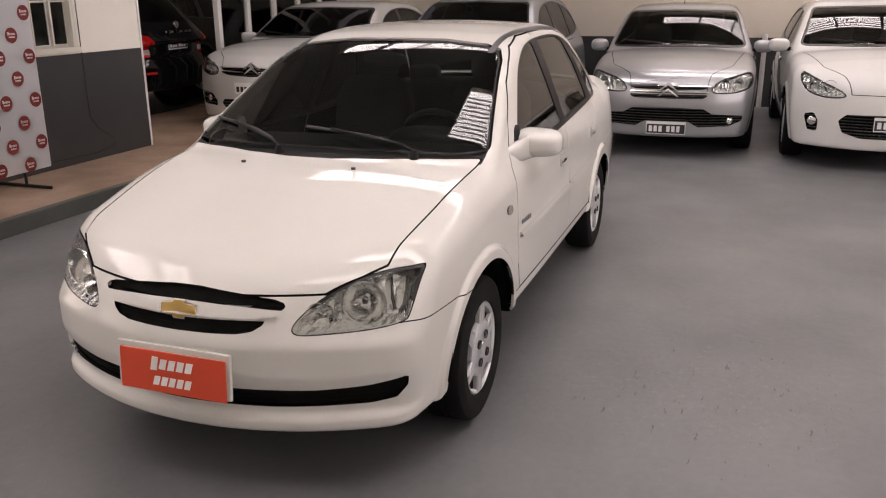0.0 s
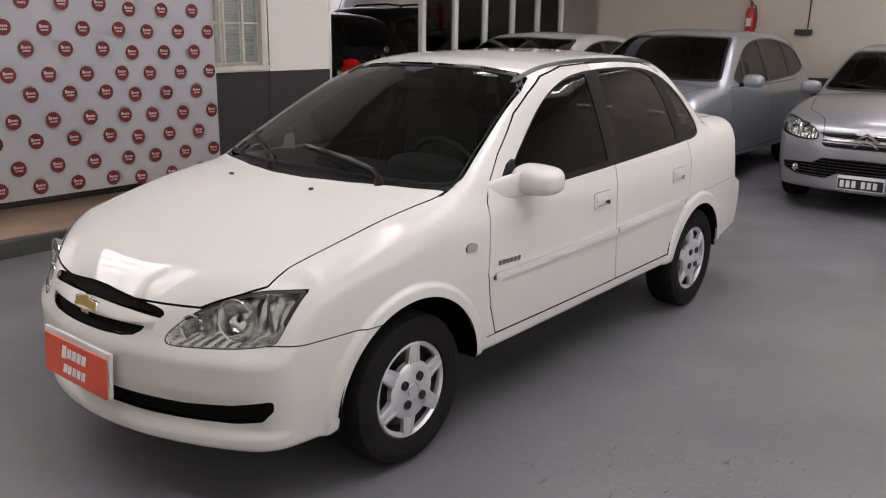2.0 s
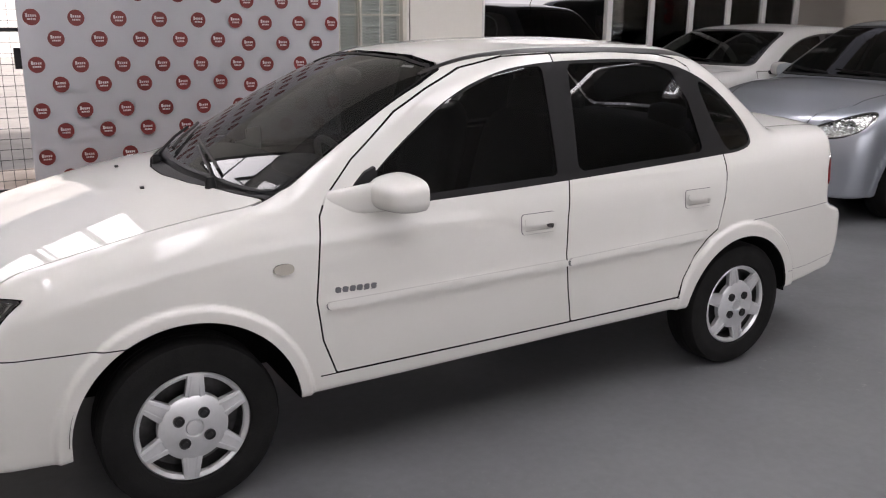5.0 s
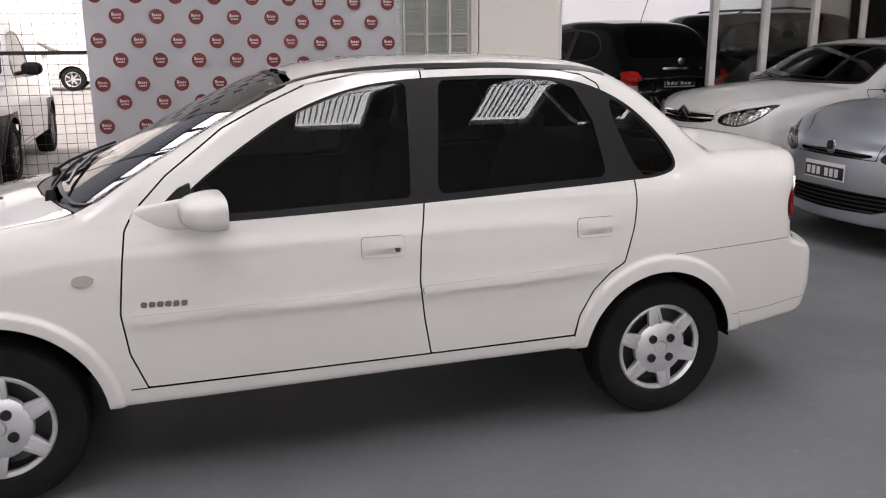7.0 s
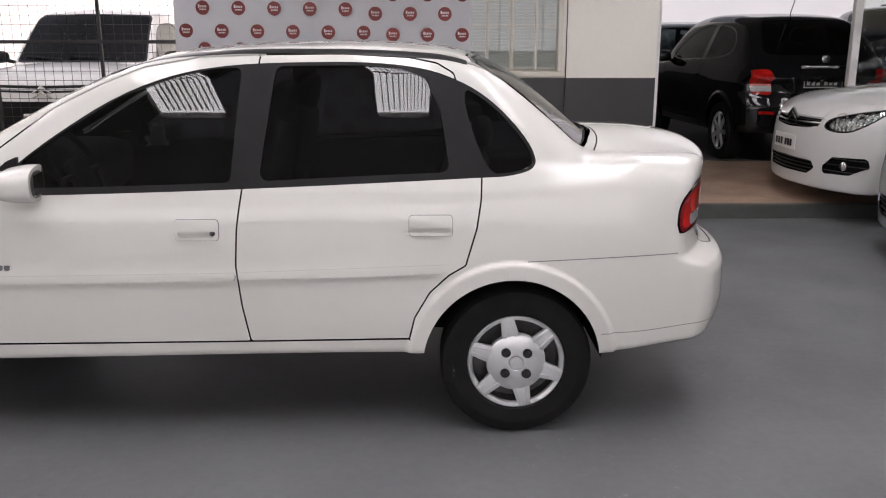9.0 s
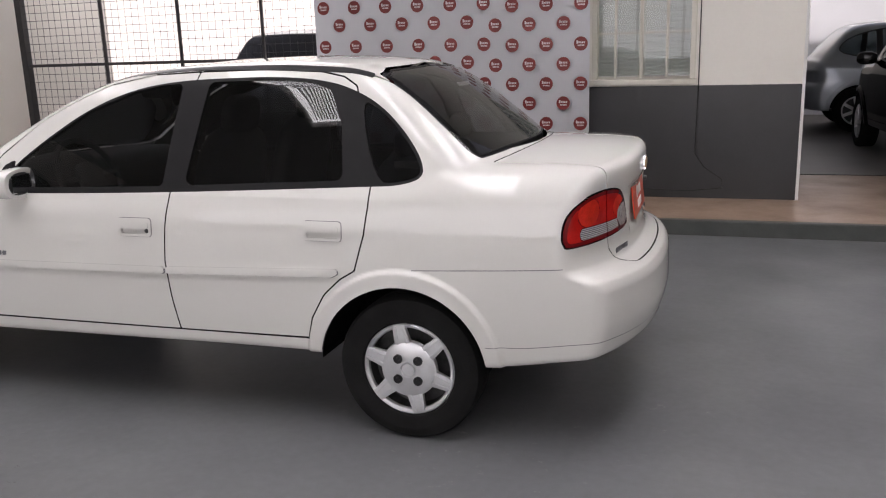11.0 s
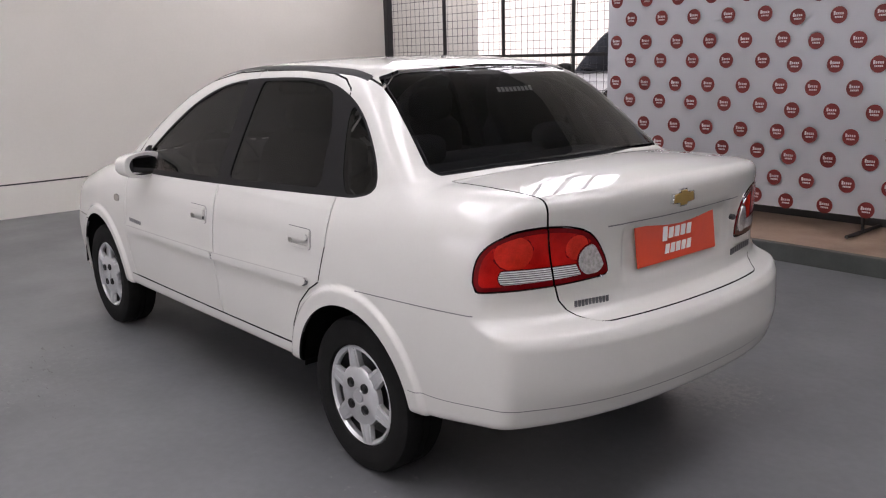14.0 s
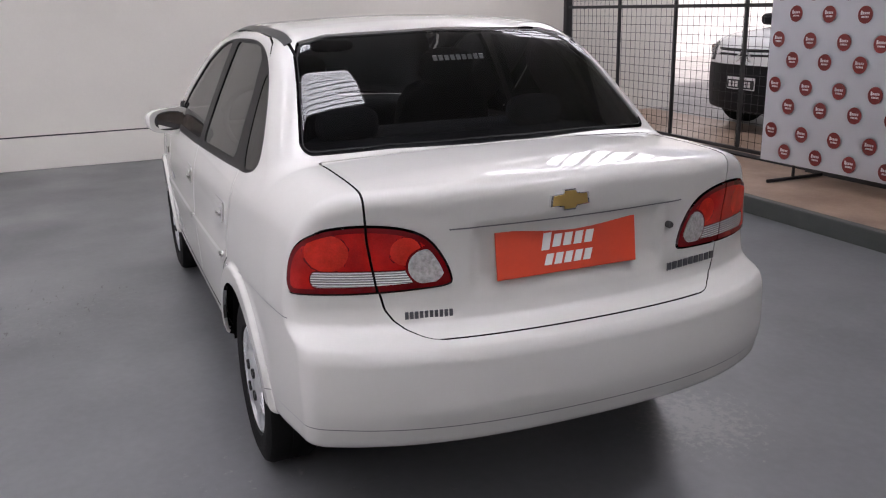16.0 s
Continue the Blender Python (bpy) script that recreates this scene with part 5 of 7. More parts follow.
    for k in range(6):
        xa = 0.742 - 0.0255 * k
        piece = cut(whole, side_field(whole, [(xa, 0.677 - 0.0007 * k), (xa - 0.021, 0.677 - 0.0007 * k), (xa - 0.017, 0.657 - 0.0007 * k), (xa + 0.004, 0.657 - 0.0007 * k)]))
        word = piece if word is None else (np.concatenate([word[0], piece[0]]), np.concatenate([word[1], piece[1]]), np.concatenate([word[2], piece[2] + len(word[0])]))
    for side in (0, 1):
        panel("model_badge", mirrored(word) if side else word, M_BADGE, doors[side][0], "grey bars of the model badge", out=0.002, depth=0.002)
    # sill seam
    low_mid = cut(whole, np.abs(whole[0][:, 0] + 0.015) - 0.815)
    pair("sill_seam", band(low_mid, lambda q: q[0][:, 2] - 0.3727 + 0.008 * (q[0][:, 0] - 0.8) + np.where(q[0][:, 1] > 0.5, 0, 1), 0.0022), M_DARK, car, out=0.0008, depth=0.0)
    # shaded crease low on the rear bumper, painted as a grey line
    low_rear = cut(whole, whole[0][:, 0] + 1.53)
    panel("bumper_crease_shade", both(band(low_rear, lambda q: q[0][:, 2] - 0.402 - 0.035 * step(-1.6, -2.0, q[0][:, 0]), 0.0013)), M_BADGE, car, out=0.0008, depth=0.0)

    # headlights: reflector bowl behind a clear lens
    for side in (0, 1):
        f = mirrored if side else (lambda q: q)
        sg = 1 - 2 * side
        lens = panel("headlight", f(lamp), M_LENS, car, "clear headlight with chrome reflector", depth=0.02, out=0.001)
        v, n, t = lamp
        deep = step(0.002, 0.03, -end_field(lamp, lamp_pts, 0, True, 1.4))[:, None]
        back = (v - n * 0.003 + np.array([-0.080, -0.016, 0.0]) * deep, n, t)
        panel("reflector", f(back), M_REFLECTOR, lens, depth=0.0)
        top_edge = np.maximum(-(end_field(lamp, lamp_pts, 0, True, 1.4) + 0.009), 0.655 - lamp[0][:, 2])
        panel("lens_edge", f(cut(lamp, top_edge)), M_SEAL, lens, "black lamp edge", depth=0.0, out=0.002)
        for cy, cz, cx, r in ((0.560, 0.662, 1.806, 0.068), (0.440, 0.628, 1.882, 0.044)):
            part("lamp_bowl", lathe([(r, 0.028), (r * 1.06, 0.030), (r * 1.06, 0.022), (r * 0.93, 0.0), (r * 0.7, -0.022), (r * 0.35, -0.034), (0.0, -0.036)], 40, closed=False,
                                    matrix=Matrix.Translation((cx, cy * sg, cz)) @ Matrix.Rotation(radians(-90 + 14 * sg), 4, "Z")), M_BOWL, lens, smooth=60)
            part("lamp_bulb", lathe([(0.0, 0.012), (r * 0.16, 0.010), (r * 0.18, -0.01), (r * 0.18, -0.03), (0.0, -0.03)], 16,
                                    matrix=Matrix.Translation((cx, cy * sg, cz)) @ Matrix.Rotation(radians(-90 + 14 * sg), 4, "Z")), M_CHROME, lens, smooth=60)
        part("lamp_divider", rod([(1.735, 0.635 * sg, 0.595), (1.755, 0.632 * sg, 0.66), (1.745, 0.625 * sg, 0.745)], 0.006), M_CHROME, lens, smooth=50)
        part("indicator_bulb", lathe([(0.0, 0.02), (0.014, 0.016), (0.018, 0.0), (0.018, -0.02), (0.0, -0.02)], 18, matrix=Matrix.Translation((1.645, 0.655 * sg, 0.715)) @ Matrix.Rotation(radians(-60 * sg), 4, "Z")), M_INDICATOR, lens, smooth=50)
    # grille: black mesh slots, white bar between, emblem
    for nm, piece in (("grille_upper", up), ("grille_lower", dn), ("bumper_intake", mouth)):
        v, n, t = piece
        g = panel(nm, both((v - np.array([0.022, 0, 0]), n, t)), M_DARK, car, "black grille opening", depth=0)
        panel("opening_edge", both(cut(piece, -np.full(len(v), -1.0))), M_DARK, g, depth=0, out=-0.03)
        zlo, zhi = v[:, 2].min(), v[:, 2].max()
        rows = 4 if nm != "bumper_intake" else 5
        for k in range(rows):
            z = zlo + (zhi - zlo) * (k + 0.5) / rows
            across("grille_slat", band(piece, lambda q: q[0][:, 2] - z, 0.0035), M_DARK, g, depth=0.01, out=-0.017)
    bar = cut(whole, end_field(whole, [(-0.2, 0.621), (0.2, 0.623), (0.31, 0.630), (0.330, 0.635), (0.31, 0.640), (0.2, 0.646), (-0.2, 0.652)], 0.0, True, 1.5))
    panel("grille_crossbar", both(bar), M_WHITE, car, "white bar across the grille", out=0.010, depth=0.012, taper=0.003)
    emb = [(-0.064, -0.019), (-0.022, -0.019), (-0.018, -0.034), (0.022, -0.034), (0.018, -0.019), (0.064, -0.019), (0.06, 0.019), (0.018, 0.019), (0.022, 0.034), (-0.018, 0.034), (-0.022, 0.019), (-0.06, 0.019)]
    rotx = Matrix.Rotation(radians(90), 4, "Z")
    part("front_emblem", prism([(x * 1.06, z * 0.86) for x, z in emb], -0.008, 0.008, 0.003, None, Matrix.Translation((2.016, 0.0, 0.640)) @ Matrix.Rotation(radians(-12), 4, "Y") @ rotx), M_GOLD, car, "gold cross-shaped emblem", 40)
    part("emblem_rim", prism([(x * 1.15, z * 0.97) for x, z in emb], -0.008, 0.005, 0.002, None, Matrix.Translation((2.014, 0.0, 0.640)) @ Matrix.Rotation(radians(-12), 4, "Y") @ rotx), M_CHROME, car, "chrome emblem rim", 40)
    part("rear_emblem", prism([(x * 0.84, z * 0.72) for x, z in emb], -0.006, 0.006, 0.002, None, Matrix.Translation((-2.020, 0.03, 0.985)) @ rotx), M_GOLD, lid, "gold cross-shaped emblem", 40)
    part("emblem_rim", prism([(x * 0.93, z * 0.84) for x, z in emb], -0.006, 0.006, 0.002, None, Matrix.Translation((-2.0185, 0.03, 0.985)) @ rotx), M_CHROME, lid, "chrome emblem rim", 40)
    # dealer plates with two rows of plain bars
    for x, yc, z, tilt, par, k in ((2.075, -0.008, 0.435, 4, car, 1), (-1.994, 0.018, 0.846, 7, lid, -1)):
        base = Matrix.Translation((x, yc, z)) @ Matrix.Rotation(radians(-tilt * k), 4, "Y") @ Matrix.Rotation(radians(90 * k), 4, "Z")
        if k > 0:
            part("plate_holder", box(0.43, 0.014, 0.155, (0, 0.011, 0.012), 0.004, None, 2), M_WHITE, par, "white plate holder").matrix_basis = base
        pl = part("dealer_plate", box(0.405 if k > 0 else 0.432, 0.006, 0.140 if k > 0 else 0.128, (0, 0, 0), 0.002), M_RED_PLATE, par, "orange-red dealer plate")
        pl.matrix_basis = base
        for row, (w, c, h) in enumerate(((0.165, 5, 0.034), (0.150, 5, 0.030))):
            for i in range(c):
                cell = w / c
                tall = h * (1.35 if (row == 0 and i == 0) else 1.0)
                g = part("letter_bar", prism([(-cell * 0.38 - 0.004, -tall / 2), (cell * 0.34 - 0.004, -tall / 2), (cell * 0.38 + 0.004, tall / 2), (-cell * 0.34 + 0.004, tall / 2)], -0.0012, 0.0012), M_PAPER, pl, "white lettering bar")
                g.matrix_basis = Matrix.Translation((-w / 2 + cell * (i + 0.5), -0.0038, (0.028 if row == 0 else -0.030) * (1 if k > 0 else 0.85)))
    # tail lamps
    v = tlamp[0]
    inner = v[:, 1] - np.interp(v[:, 2], [0.77, 0.80, 0.92, 0.96], [0.54, 0.545, 0.563, 0.565])
    pieces = (cut(tlamp, inner + 0.003), cut(tlamp, 0.003 - inner))
    for side in (0, 1):
        f = mirrored if side else (lambda q: q)
        for i, piece in enumerate(pieces):
            vv = piece[0]
            edge = -tl_field(piece) - 0.016
            lampob = panel("tail_lamp", f(piece), M_DARKRED_LENS, lid if i == 0 else car, "red and clear tail lamp", out=0.004, depth=0.02)
            inside = -edge
            ribs = np.maximum(inside + 0.004, np.abs(vv[:, 2] - 0.813) - 0.021)
            if i == 1:
                ribs = np.maximum(ribs, np.hypot(np.maximum(vv[:, 1] - 0.665, 0), vv[:, 2] - 0.813) - 0.030)
            disc = np.hypot(vv[:, 1] - 0.418, vv[:, 2] - 0.842) - 0.047
            if i == 0:
                panel("reversing_lens", f(cut(piece, np.maximum(disc, inside))), M_CLEAR_ROUND, lampob, "round clear reversing lens", out=0.007, depth=0.004)
                ribs = np.maximum(ribs, 0.006 - disc)
            panel("clear_lens", f(cut(piece, ribs)), M_CLEAR_BAND, lampob, "ribbed clear lens band", out=0.0055, depth=0.002)
            red = np.maximum(inside, -(ribs - 0.003))
            if i == 0:
                red = np.maximum(red, 0.006 - disc)
            v3, n3, t3 = cut(piece, red)
            panel("red_lens", f((v3, n3, t3)), M_RED_LENS, lampob, "bright red lens", out=0.0055, depth=0.002)
            cy, r3 = (0.47, 0.040) if i == 0 else (0.655, 0.052)
            bulb = np.abs(np.hypot(v3[:, 1] - cy, v3[:, 2] - 0.885) - r3) - 0.0022
            panel("bulb_ring", f(cut((v3, n3, t3), bulb)), M_DARKRED_LENS, lampob, "round moulded ring in the lens", out=0.0062, depth=0.0)
            panel("bulb_lens", f(cut((v3, n3, t3), np.hypot(v3[:, 1] - cy, v3[:, 2] - 0.885) - r3 + 0.0022)), M_RED_BRIGHT, lampob, "brighter round lens", out=0.0062, depth=0.0)
    # boot details
    # shade of the lid's crease, painted as a thin grey line
    upper = cut(boot, np.abs(boot[0][:, 1]) - 0.36)
    upper = cut(upper, upper[0][:, 0] + 1.9)
    panel("lid_crease_shade", both(band(upper, lambda q: q[0][:, 2] - 0.934, 0.002)), M_BADGE, lid, "grey line painted for the shade of the crease above the plate", out=0.0008, depth=0.0)
    part("boot_lock", lathe([(0.0, 0.003), (0.008, 0.003), (0.010, 0.0), (0.010, -0.02), (0.0, -0.02)], 18, matrix=Matrix.Translation((-2.0, -0.315, 0.868)) @ Matrix.Rotation(radians(90), 4, "Z")), M_STEEL, lid, "round black boot lock", 40)
    for y0, w, c, h, z, nm in ((0.418, 0.130, 10, 0.020, 0.712, "dealer_badge"), (-0.415, 0.215, 9, 0.022, 0.742, "model_badge")):
        xs = -2.0115 + 0.17 * y0 * y0 + 0.3 * y0 ** 4
        bars(lid, nm, M_BADGE, (xs, y0, z), (w, h), c, Matrix.Rotation(radians(-90 + math.degrees(math.atan(0.34 * y0 + 1.2 * y0 ** 3)) * -1), 4, "Z"), 0.3, 0.003, "grey raised bars of a badge")
    bars(car, "window_sticker", M_PAPER, (-1.243, 0.0, 1.314), (0.19, 0.020), 9, Matrix.Rotation(radians(38), 4, "Y") @ Matrix.Rotation(radians(-90), 4, "Z"), 0.3, 0.001, "white bars of a window sticker")
    part("sun_sticker", box(0.001, 0.085, 0.013, (0, 0, 0)), M_PAPER, car, "white strip sticker").matrix_basis = Matrix.Translation((0.243, 0.355, 1.352)) @ Matrix.Rotation(radians(-62), 4, "Y")

    # mirrors
    for side in (0, 1):
        sg = 1 - 2 * side
        bm = bmesh.new()
        bmesh.ops.create_uvsphere(bm, u_segments=40, v_segments=24, radius=1.0)
        for q in bm.verts:
            x, y, z = q.co
            p = 3.3
            l = (abs(x) ** p + abs(y) ** p + abs(z) ** p) ** (1 / p)
            x, y, z = x / l, y / l, z / l
            q.co = (max(x, -0.36) * 0.100, y * 0.103 * sg, z * 0.062 * (1 - 0.10 * y) * (1 - 0.18 * max(x, 0)))
        bmesh.ops.transform(bm, matrix=Matrix.Translation((0.500, 0.803 * sg, 0.967)) @ Matrix.Rotation(radians(10 * sg), 4, "Z"), verts=bm.verts[:])
        mir = part("door_mirror", bm, M_WHITE, doors[side][0], "white door mirror", 50)
        part("mirror_frame", prism([(0.078 * math.cos(a) * (abs(math.cos(a)) ** -0.25 if abs(math.cos(a)) > 0.05 else 1), 0.047 * math.sin(a)) for a in np.linspace(0, 2 * math.pi, 28, endpoint=False)], -0.004, 0.002, 0, None,
                                  Matrix.Translation((0.4655, 0.797 * sg, 0.967)) @ Matrix.Rotation(radians(10 * sg), 4, "Z") @ Matrix.Rotation(radians(90), 4, "Z")), M_SEAL, mir, "black mirror frame")
        part("mirror_glass", box(0.002, 0.125, 0.072, (0.4600, 0.796 * sg, 0.967), 0.0, Matrix.Rotation(radians(10 * sg), 4, "Z")), M_MIRROR, mir, "mirror glass")
        foot = bmesh.new()
        prism([(0.655, 0.985), (0.60, 1.035), (0.560, 1.052), (0.552, 0.965), (0.60, 0.955)], 0.700, 0.730, 0.006, foot)
        if side:
            bmesh.ops.scale(foot, vec=(1, -1, 1), verts=foot.verts[:])
        part("mirror_foot", foot, M_TRIM, mir, "black mirror base", 40)
        arm = bmesh.new()
        rows = []
        for k in range(11):
            t = k / 10
            e = t * t * (3 - 2 * t)
            xa, xb = 0.800 - 0.225 * e, 0.565 - 0.075 * e
            zc, hz = 0.940 + 0.025 * e, 0.046 + 0.008 * e
            row = []
            for a in np.linspace(0, 2 * math.pi, 20, endpoint=False):
                c, d = math.cos(a), math.sin(a)
                front = max(c, 0.0)
                row.append(((xa + xb) / 2 + (xa - xb) / 2 * math.copysign(abs(c) ** 0.7, c), 0.700 + 0.105 * t, zc + hz * math.copysign(abs(d) ** 0.7, d) - 0.010 * front * (1 - e)))
            rows.append(row)
        vs = [[arm.verts.new((x, y * sg, z)) for x, y, z in r] for r in rows]
        for a, b in zip(vs, vs[1:]):
            for i in range(20):
                arm.faces.new((a[i], a[(i + 1) % 20], b[(i + 1) % 20], b[i]))
        part("mirror_arm", arm, M_WHITE, mir, smooth=60)
    # wheels and liners
    for wx, turn in ((1.2215, -6), (-1.2215, 72)):
        for sg in (1, -1):
            wheel(car, (wx, 0.69 * sg, 0.283), 0.283, 0.183, 0.165, M_HUBCAP, 6, turn * sg, 4, sg)
            wheelhouse(car, wx if wx > 0 else -1.203, 0.29, 0.36 if wx > 0 else 0.336, 0.42, 0.77, sg)
    # wiper arms on the screen, washer jets
    def on_screen(y, z, off=0.014):
        wb, wz, ws, wc = s["screen"]
        x = wb - (z - wz) * ws - wc * y * y + s["screen_bulge"] * (z - wz) * (s["roof_z"] - z)
        return (x + off * 0.45, y, z + off * 0.9)

    for base, mid, tip, lab in (((0.33, 0.985), (0.18, 1.005), (0.50, 1.0), 0), ((-0.20, 0.99), (-0.30, 1.01), (0.14, 1.03), 1)):
        y0 = 0.42 if lab == 0 else -0.16
        y1 = -0.03 if lab == 0 else -0.56
        w = part("wiper", rod([on_screen(y0, 0.972, 0.03), on_screen(y0 - 0.06, 0.99, 0.034), on_screen((y0 + y1) / 2, 1.015, 0.03), on_screen(y1 + 0.05, 1.040, 0.024)], 0.006), M_TRIM, car, "black wiper arm", 40)
        part("wiper_blade", rod([on_screen(y0 + 0.02 - 0.10, 1.005, 0.010), on_screen((y0 + y1) / 2, 1.028, 0.014), on_screen(y1 - 0.08, 1.052, 0.010)], 0.007, 6), M_SEAL, w, smooth=40)
        part("wiper_pivot", lathe([(0.0, 0.02), (0.012, 0.018), (0.018, 0.0), (0.02, -0.02), (0.0, -0.02)], 18, matrix=Matrix.Translation(on_screen(y0, 0.968, 0.022)) @ Matrix.Rotation(radians(90), 4, "X")), M_TRIM, w, smooth=40)
    for y in (0.245, -0.245):
        part("washer_jet", box(0.014, 0.016, 0.010, (1.22, y, 0.957), 0.003), M_SEAL, car, "small black washer jet")
    cabin(car)
    return car


def rounded_block(sx, sy, sz, m, power=4.0, into=None):
    bm = bmesh.new()
    bmesh.ops.create_uvsphere(bm, u_segments=24, v_segments=16, radius=1.0)
    for q in bm.verts:
        x, y, z = q.co
        l = (abs(x) ** power + abs(y) ** power + abs(z) ** power) ** (1 / power)
        q.co = (x / l * sx, y / l * sy, z / l * sz)
    bmesh.ops.transform(bm, matrix=m, verts=bm.verts[:])
    return merge(into, bm)


def cabin(car, dx=0.0, w=1.0, top=0.0, rear_seat=True):
    """Seats, dashboard and steering wheel."""
    for y in (0.34 * w, -0.34 * w):
        seat = part("front_seat", rounded_block(0.25, 0.235, 0.09, pose(0.05 + dx, y, 0.56)), M_CABIN, car, "charcoal cloth front seat", 60)
        part("backrest", rounded_block(0.075, 0.225, 0.31, pose(-0.24 + dx, y, 0.86, 0, -14, 0)), M_CABIN, seat, smooth=60)
        part("headrest", rounded_block(0.045, 0.125, 0.085, pose(-0.335 + dx, y, 1.215 + top, 0, -10, 0), 3.0), M_CABIN, seat, smooth=60)
        bm = rod([(-0.31 + dx, y - 0.05, 1.08), (-0.33 + dx, y - 0.05, 1.2 + top)], 0.006)
        rod([(-0.31 + dx, y + 0.05, 1.08), (-0.33 + dx, y + 0.05, 1.2 + top)], 0.006, into=bm)
        part("headrest_post", bm, M_CHROME, seat, smooth=40)
    if rear_seat:
        seat = part("rear_bench", rounded_block(0.24, 0.60 * w, 0.09, pose(-0.72 + dx, 0, 0.56)), M_CABIN, car, "charcoal cloth rear bench", 60)
        part("backrest", rounded_block(0.07, 0.60 * w, 0.27, pose(-1.02 + dx, 0, 0.82, 0, -18, 0)), M_CABIN, seat, smooth=60)
        for y in (0.36 * w, -0.36 * w):
            part("headrest", rounded_block(0.04, 0.11, 0.06, pose(-1.11 + dx, y, 1.10), 3.0), M_CABIN, seat, smooth=60)
        part("parcel_shelf", box(0.36, 1.14 * w, 0.03, (-1.30 + dx, 0, 1.035), 0.01), M_CABIN, car, smooth=40)
    dash = part("dashboard", rounded_block(0.22, 0.68 * w, 0.13, pose(0.80 + dx, 0, 0.86), 5.0), M_DASH, car, "charcoal plastic dashboard", 60)
    part("instrument_hood", rounded_block(0.10, 0.18, 0.07, pose(0.66 + dx, 0.34 * w, 0.97), 3.0), M_DASH, dash, smooth=60)
    ring = [(0.185 * math.cos(a), 0.185 * math.sin(a), 0) for a in np.linspace(0, 2 * math.pi, 40, endpoint=False)]
    m = Matrix.Translation((0.50 + dx, 0.34 * w, 0.93)) @ Matrix.Rotation(radians(-64), 4, "Y")
    bm = rod(ring, 0.014, 8, closed=True)
    bmesh.ops.transform(bm, matrix=m, verts=bm.verts[:])
    sw = part("steering_wheel", bm, M_DASH, car, "dark grey steering wheel", 60)
    part("wheel_boss", rounded_block(0.07, 0.075, 0.03, m, 3.0), M_DASH, sw, smooth=60)
    bm = bmesh.new()
    for a in (0, 180, 270):
        q = radians(a)
        rod([m @ Vector((0.05 * math.sin(q), 0.05 * math.cos(q), 0)), m @ Vector((0.18 * math.sin(q), 0.18 * math.cos(q), 0))], 0.013, into=bm)
    part("wheel_spokes", bm, M_DASH, sw, smooth=60)
    part("interior_mirror", rounded_block(0.02, 0.11, 0.032, pose(0.33 + dx, 0.0, 1.30 + top), 3.0), M_DASH, car, smooth=60)


sedan()


